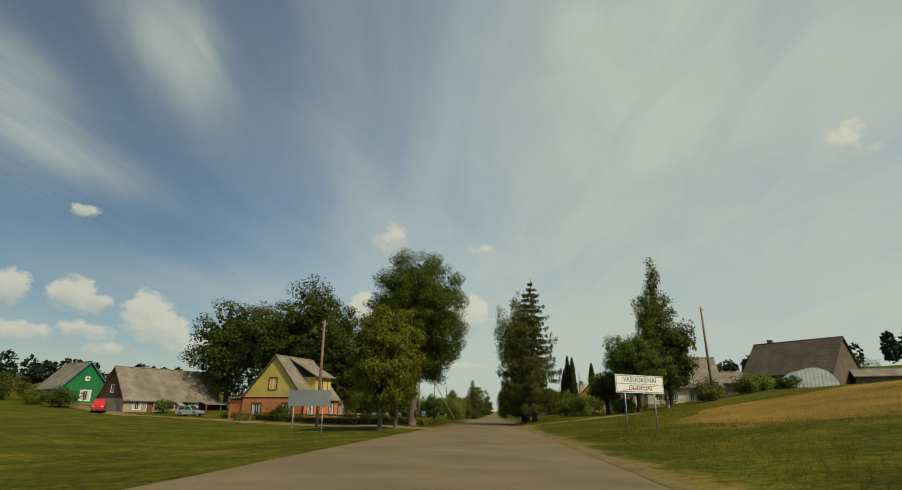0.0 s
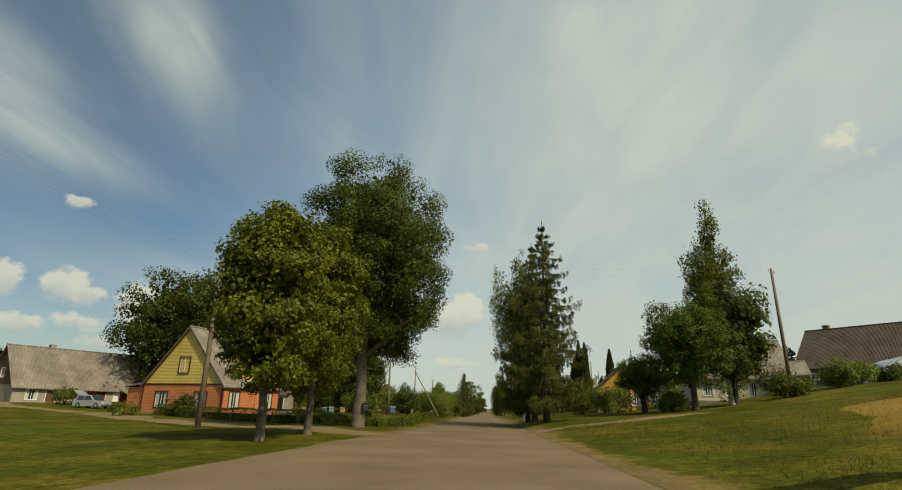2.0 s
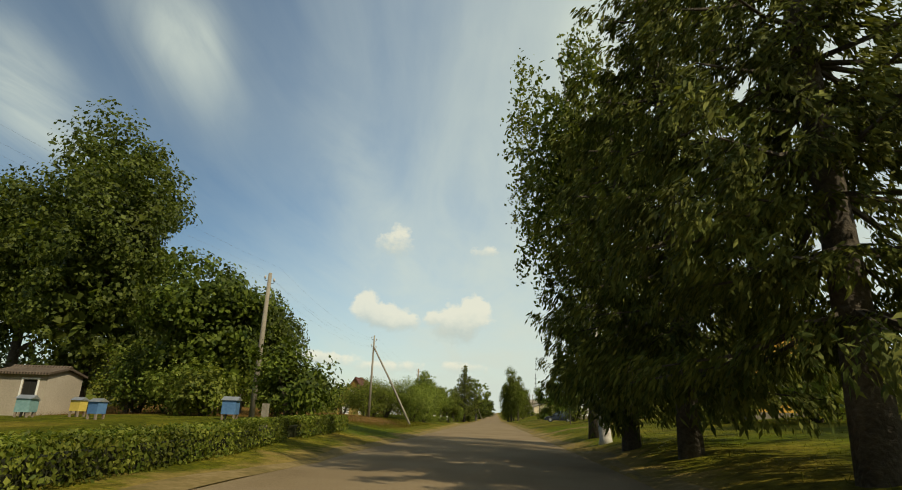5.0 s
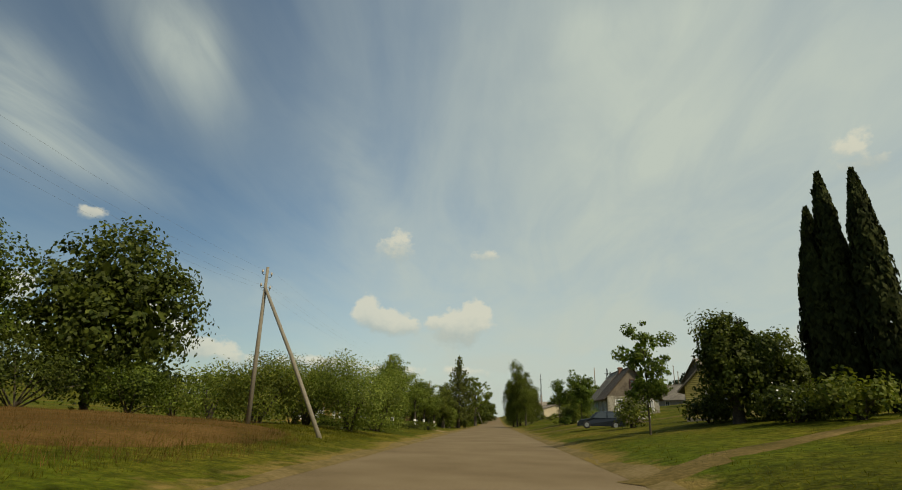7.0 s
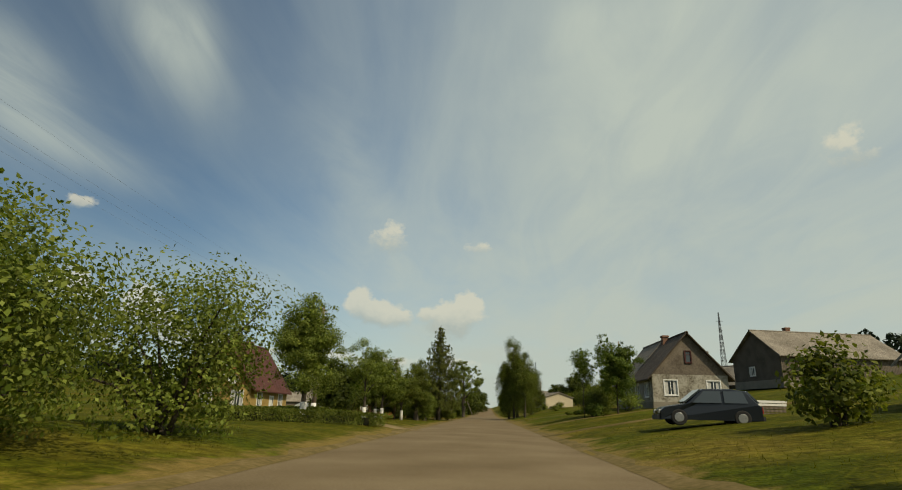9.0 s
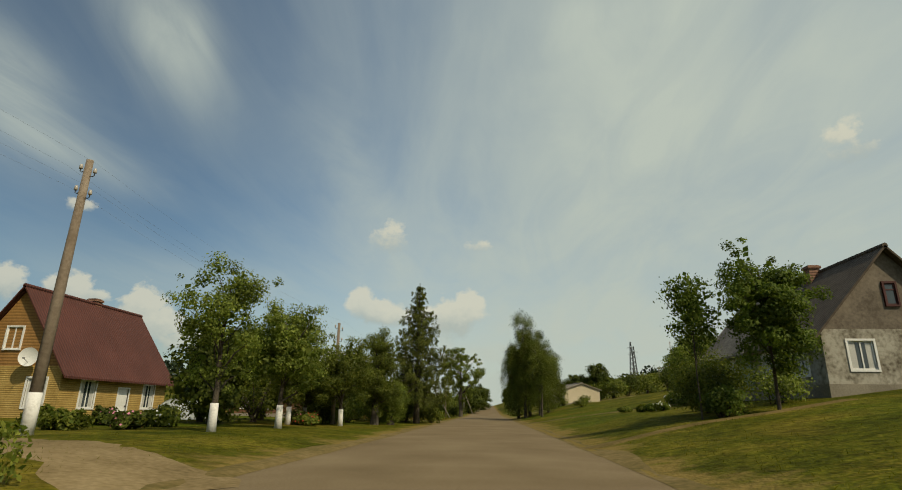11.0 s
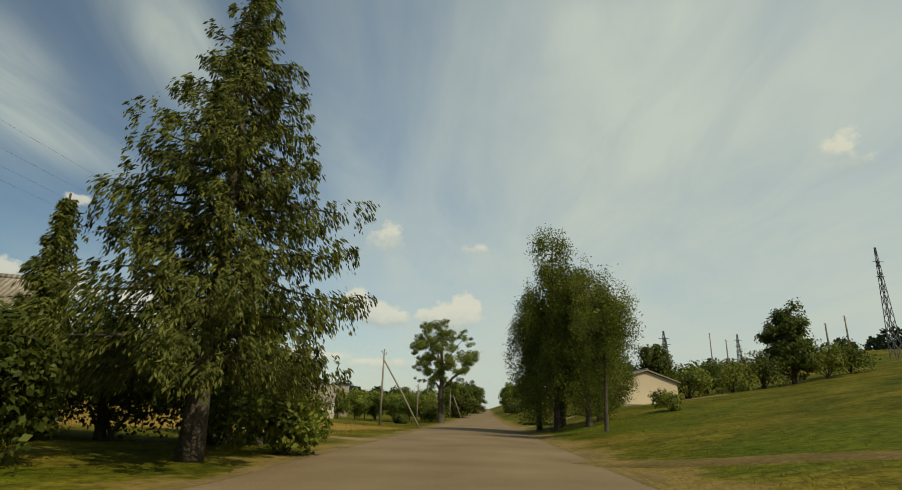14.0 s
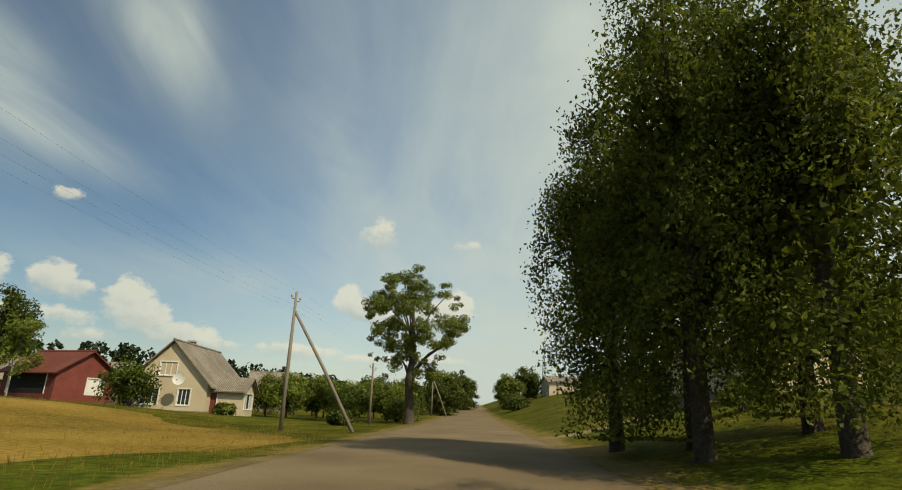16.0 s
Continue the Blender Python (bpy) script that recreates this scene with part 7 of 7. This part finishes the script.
for fx, fy, fh in ((11.4, 223.6, 1.0), (9.6, 220.5, 0.9), (13.6, 218.0, 1.0), (12.0, 211.0, 1.0)):
    shrub("shrub", fx, fy, fh, 0.8, "small wild bush in the meadow", LEAF_SHRUB, int(fx * 10), 1200, 0.13, "meadow bushes", clumps=20)

# beige house and its garden
pc = thing("porch", pose(-21.9, 249.6, -0.07, 0, 0, 6), "beige glazed porch of the house under a grey gable roof", "porch")
wl1 = Shape()
wall_cells(wl1, (-1.9, -1.6, -0.4), (1, 0, 0), 3.6, 2.7, 0.18, (0, 1, 0), [(0.5, 0.5, 1.4, 2.4)])
part("wall", wl1, RENDER_BEIGE, pc)
wl2 = Shape()
wall_cells(wl2, (1.7, -1.42, -0.4), (0, 1, 0), 3.2, 2.7, 0.18, (-1, 0, 0), [(0.4, 1.1, 2.8, 2.4)])
part("wall", wl2, RENDER_BEIGE, pc)
door_unit(pc, (-1.4, -1.6, 0.1), (1, 0, 0), (0, 1, 0), 0.9, 1.9, MAROON_BOARD)
window_unit(pc, (1.7, -1.02, 0.7), (0, 1, 0), (-1, 0, 0), 2.4, 1.3, WHITE, 0.08, (2, 0))
part("gable", Shape().prism([(1.7, -1.6, 2.3), (1.7, 1.8, 2.3), (1.7, 0.1, 3.3)], (-0.15, 0, 0)), RENDER_BEIGE, pc)
for sy in (-1, 1):
    part("roof", Shape().prism([(-2.4, 0.1 + sy * 2.1, 2.08), (2.1, 0.1 + sy * 2.1, 2.08), (2.1, 0.1, 3.34), (-2.4, 0.1, 3.34)], (0, 0, 0.1)), SLATE, pc)
dish(-24.6, 245.6, 2.92, 12, 0.5, "white satellite dish on the beige house's gable")
shrub("shrub", -27.4, 243.6, 3.6, 2.0, "round leafy bush beside the beige house", LEAF_LIME, 400, 4500, 0.2, clumps=50)
house("house", -28.6, 279, 20, 6, 6, 2.6, 5.0, "small beige house with a grey roof behind the garden", RENDER_BEIGE, SLATE, RENDER_BEIGE, z=0.43, windows=[("f", 1, 0.8, 1, 1.2), ("f", 3.5, 0.8, 1, 1.2)])
for k, (fx, fy, fh) in enumerate([(-21.5, 258, 4.0), (-18.0, 254, 4.3), (-15.6, 256, 4.0), (-16.5, 262, 4.2), (-13.6, 262, 3.8), (-12.0, 268, 4.4), (-14.5, 272, 4.4), (-9.8, 266, 3.6), (-19.5, 268, 4.4), (-9.0, 258, 3.4), (-11.2, 251, 2.6)]):
    broad_tree("apple_tree", fx, fy, fh, 1.9, 1.9, "garden apple tree by the beige house", (LEAF_SHRUB, LEAF_APPLE, LEAF_OAK)[k % 3], n=4200, size=0.2, clumps=60, clump_r=0.42, clear=0.18, seed=110 + k, trunk_r=0.1, group="garden trees")
house("barn", -49, 263, 20, 16, 7, 2.4, 4.6, "grey shed with a long slate roof beyond the maroon shed", OLD_BOARD, SLATE, OLD_BOARD, z=0.56, category="shed", plinth=0)
broad_tree("tree", -68, 276, 14.5, 4.0, 4.0, "tall dark tree beyond the sheds", LEAF_DARK, n=8000, size=0.36, clumps=80, clump_r=0.8, clear=0.08, seed=96)
weeping_tree("birch", -40.5, 247.2, 7.4, 1.7, 1.7, "young birch beside the maroon shed", LEAF_APPLE, seed=72, strands=110, per=28, fall=0.9, clear=0.15, trunk_r=0.09)
for k, (fx, fy, fh, fr) in enumerate([(-33, 254, 2.6, 2.2), (-36, 260, 3.6, 2.6), (-31, 262, 3.4, 2.4), (-24, 265, 3.0, 2.4), (-9.4, 240, 1.0, 0.9), (-7.0, 252, 2.2, 1.4), (-6.6, 258, 2.4, 1.5), (-20.8, 246.5, 0.8, 0.9)]):
    shrub("shrub", fx, fy, fh, fr, "overgrown bush by the garden", (LEAF_DARK, LEAF_SHRUB)[k % 2], 420 + k, 2600, 0.19, "garden edge bushes", clumps=36)
shrub("shrub", -10.2, 205.5, 1.7, 0.75, "loose light green sapling in the dry meadow", LEAF_BRIGHT, 460, 3000, 0.08, clumps=26)
pole("power_pole", -6.4, 286, 6.5, "far power pole with a brace by the road", CONCRETE, 0.10, brace=(2.4, 0), arms=1)
pole("power_pole", -8.0, 243.5, 4.6, "short wooden pole with a crossbar near the oak", POLEWOOD, 0.09, arms=1)
for k, (fx, fy, fh, fr) in enumerate([(-5.0, 292, 6.0, 3.0), (-6.5, 302, 7.5, 3.4), (-3.8, 318, 8.2, 3.6), (-5.0, 335, 8.5, 4.0), (-2.6, 352, 8.6, 4.0), (-12, 300, 6.0, 3.6), (-20, 310, 6.5, 4.0), (7.6, 330, 7.0, 3.0), (12.8, 338, 7.8, 3.4), (9.0, 352, 7.6, 3.2), (30, 345, 4.0, 4.0), (38, 340, 4.0, 4.0), (7.5, 300, 2.2, 2.0)]):
    broad_tree("tree", fx, fy, fh, fr, fr, "far leafy tree beside the road", (LEAF_DARK, LEAF_OAK)[k % 2], n=4200, size=0.4, clumps=60, clump_r=0.75, clear=0.04, seed=130 + k, trunk_r=0.2, group="far roadside trees")

# cables
wires("power_line", [(-22.5, -12, 13.0), (-17.1, 54.5, 10.2), (-11.2, 87, 8.0), (-11.5, 113.7, 8.0)], [(-0.5, 0, 0), (0.5, 0, 0), (-0.3, 0, -0.7), (0.3, 0, -0.7)], "thin cables strung between the power poles", 0.7)
wires("power_line", [(-17.1, 54.5, 10.4), (29.2, 77.5, 16.2)], [(0, 0, 0), (0, 0.5, -0.5)], "thin cables strung across the road", 0.6)
wires("power_line", [(-11.5, 113.7, 8.0), (-12.3, 151.2, 8.2), (-9.8, 172.4, 6.6), (-8.6, 193, 6.3), (-9.9, 229, 7.0), (-6.4, 286, 6.3)], [(-0.5, 0, 0), (0.5, 0, 0), (-0.3, 0, -0.7), (0.3, 0, -0.7)], "thin cables strung between the power poles", 0.5)



# grasses
def grass(name, n, spots, blade, size, mat, label, seed=0, lie=0.35):
    """Tufts of blades; spots draws n places (x, y)."""
    rng = np.random.default_rng(seed)
    XY = spots(rng, n)
    Z = np.array([height(a, b) for a, b in XY])
    k = 2
    C = np.repeat(np.column_stack([XY, Z]), k, 0)
    m = len(C)
    C[:, :2] += rng.normal(size=(m, 2)) * 0.07
    a = rng.uniform(0, math.tau, m)
    h = blade * rng.uniform(0.45, 1.3, m)
    tilt = rng.normal(size=(m, 2)) * lie
    side = np.column_stack([np.cos(a), np.sin(a), 0 * a]) * (size * rng.uniform(0.6, 1.4, (m, 1)))
    tip = np.column_stack([tilt * h[:, None], h])
    q = np.empty((m, 4, 3))
    q[:, 0], q[:, 1] = C - side, C + side
    q[:, 2], q[:, 3] = C + tip + side * 0.15, C + tip - side * 0.15
    q[:, :2, 2] -= 0.05
    ob = new(name, quads(name, q, mat))
    return tagged(ob, label, "grass", kind="stuff")


def verge(rng, n):
    y = rng.uniform(2, 262, n)
    left = rng.uniform(size=n) < 0.5
    d = rng.exponential(3.2, n) + 0.15
    return np.column_stack([np.where(left, np.array([road_left(v) for v in y]) - 1.1 - d, 4.2 + d), y])


def oval(cx, cy, rx, ry):
    def draw(rng, n):
        a, r = rng.uniform(0, math.tau, n), np.sqrt(rng.uniform(size=n))
        return np.column_stack([cx + rx * r * np.cos(a), cy + ry * r * np.sin(a)])
    return draw


grass("verge_grass", 24000, verge, 0.05, 0.008, BLADE, "short green and yellow grass on the verges", 1, 1.3)
grass("dry_grass", 13000, oval(31, 36, 21, 25), 0.22, 0.008, DRYBLADE, "tall dry yellow grass on the bank", 2)
grass("dry_grass", 8500, oval(-22, 214, 17.5, 22), 0.17, 0.007, DRYBLADE, "tall dry yellow grass in the meadow", 3)
grass("red_grass", 13000, oval(-18, 102, 12, 14.5), 0.19, 0.006, REDBLADE, "tall reddish sorrel and grass in the meadow", 4)
grass("tall_grass", 8000, lambda rng, n: np.column_stack([rng.uniform(-11, -6.4, n), rng.uniform(94, 119, n)]), 0.10, 0.007, BLADE, "tall green grass by the shrubs", 5, 0.7)
grass("tall_grass", 7000, lambda rng, n: np.column_stack([4.4 + rng.gamma(2.2, 2.2, n), rng.uniform(8, 60, n)]), 0.13, 0.007, BLADE, "tall weeds on the verge by the sign", 6, 0.8)

# ======== the distance ========
wood_belt("far_woods", [(-420, 60, 26), (-360, 200, 22), (-300, 330, 18), (-230, 470, 15), (-140, 640, 9), (-60, 900, 2)], 18, 24, 15000, "dark wooded ridge on the horizon", 1, 2.6)
wood_belt("far_woods", [(-70, 1150, 3), (90, 1180, 3)], 7, 20, 3000, "low dark woods at the road's end", 5, 2.0)
wood_belt("far_woods", [(420, 40, 37), (360, 180, 36), (300, 330, 40), (230, 470, 35), (140, 640, 20), (60, 900, 4)], 18, 24, 15000, "dark wooded ridge on the horizon", 2, 2.6)
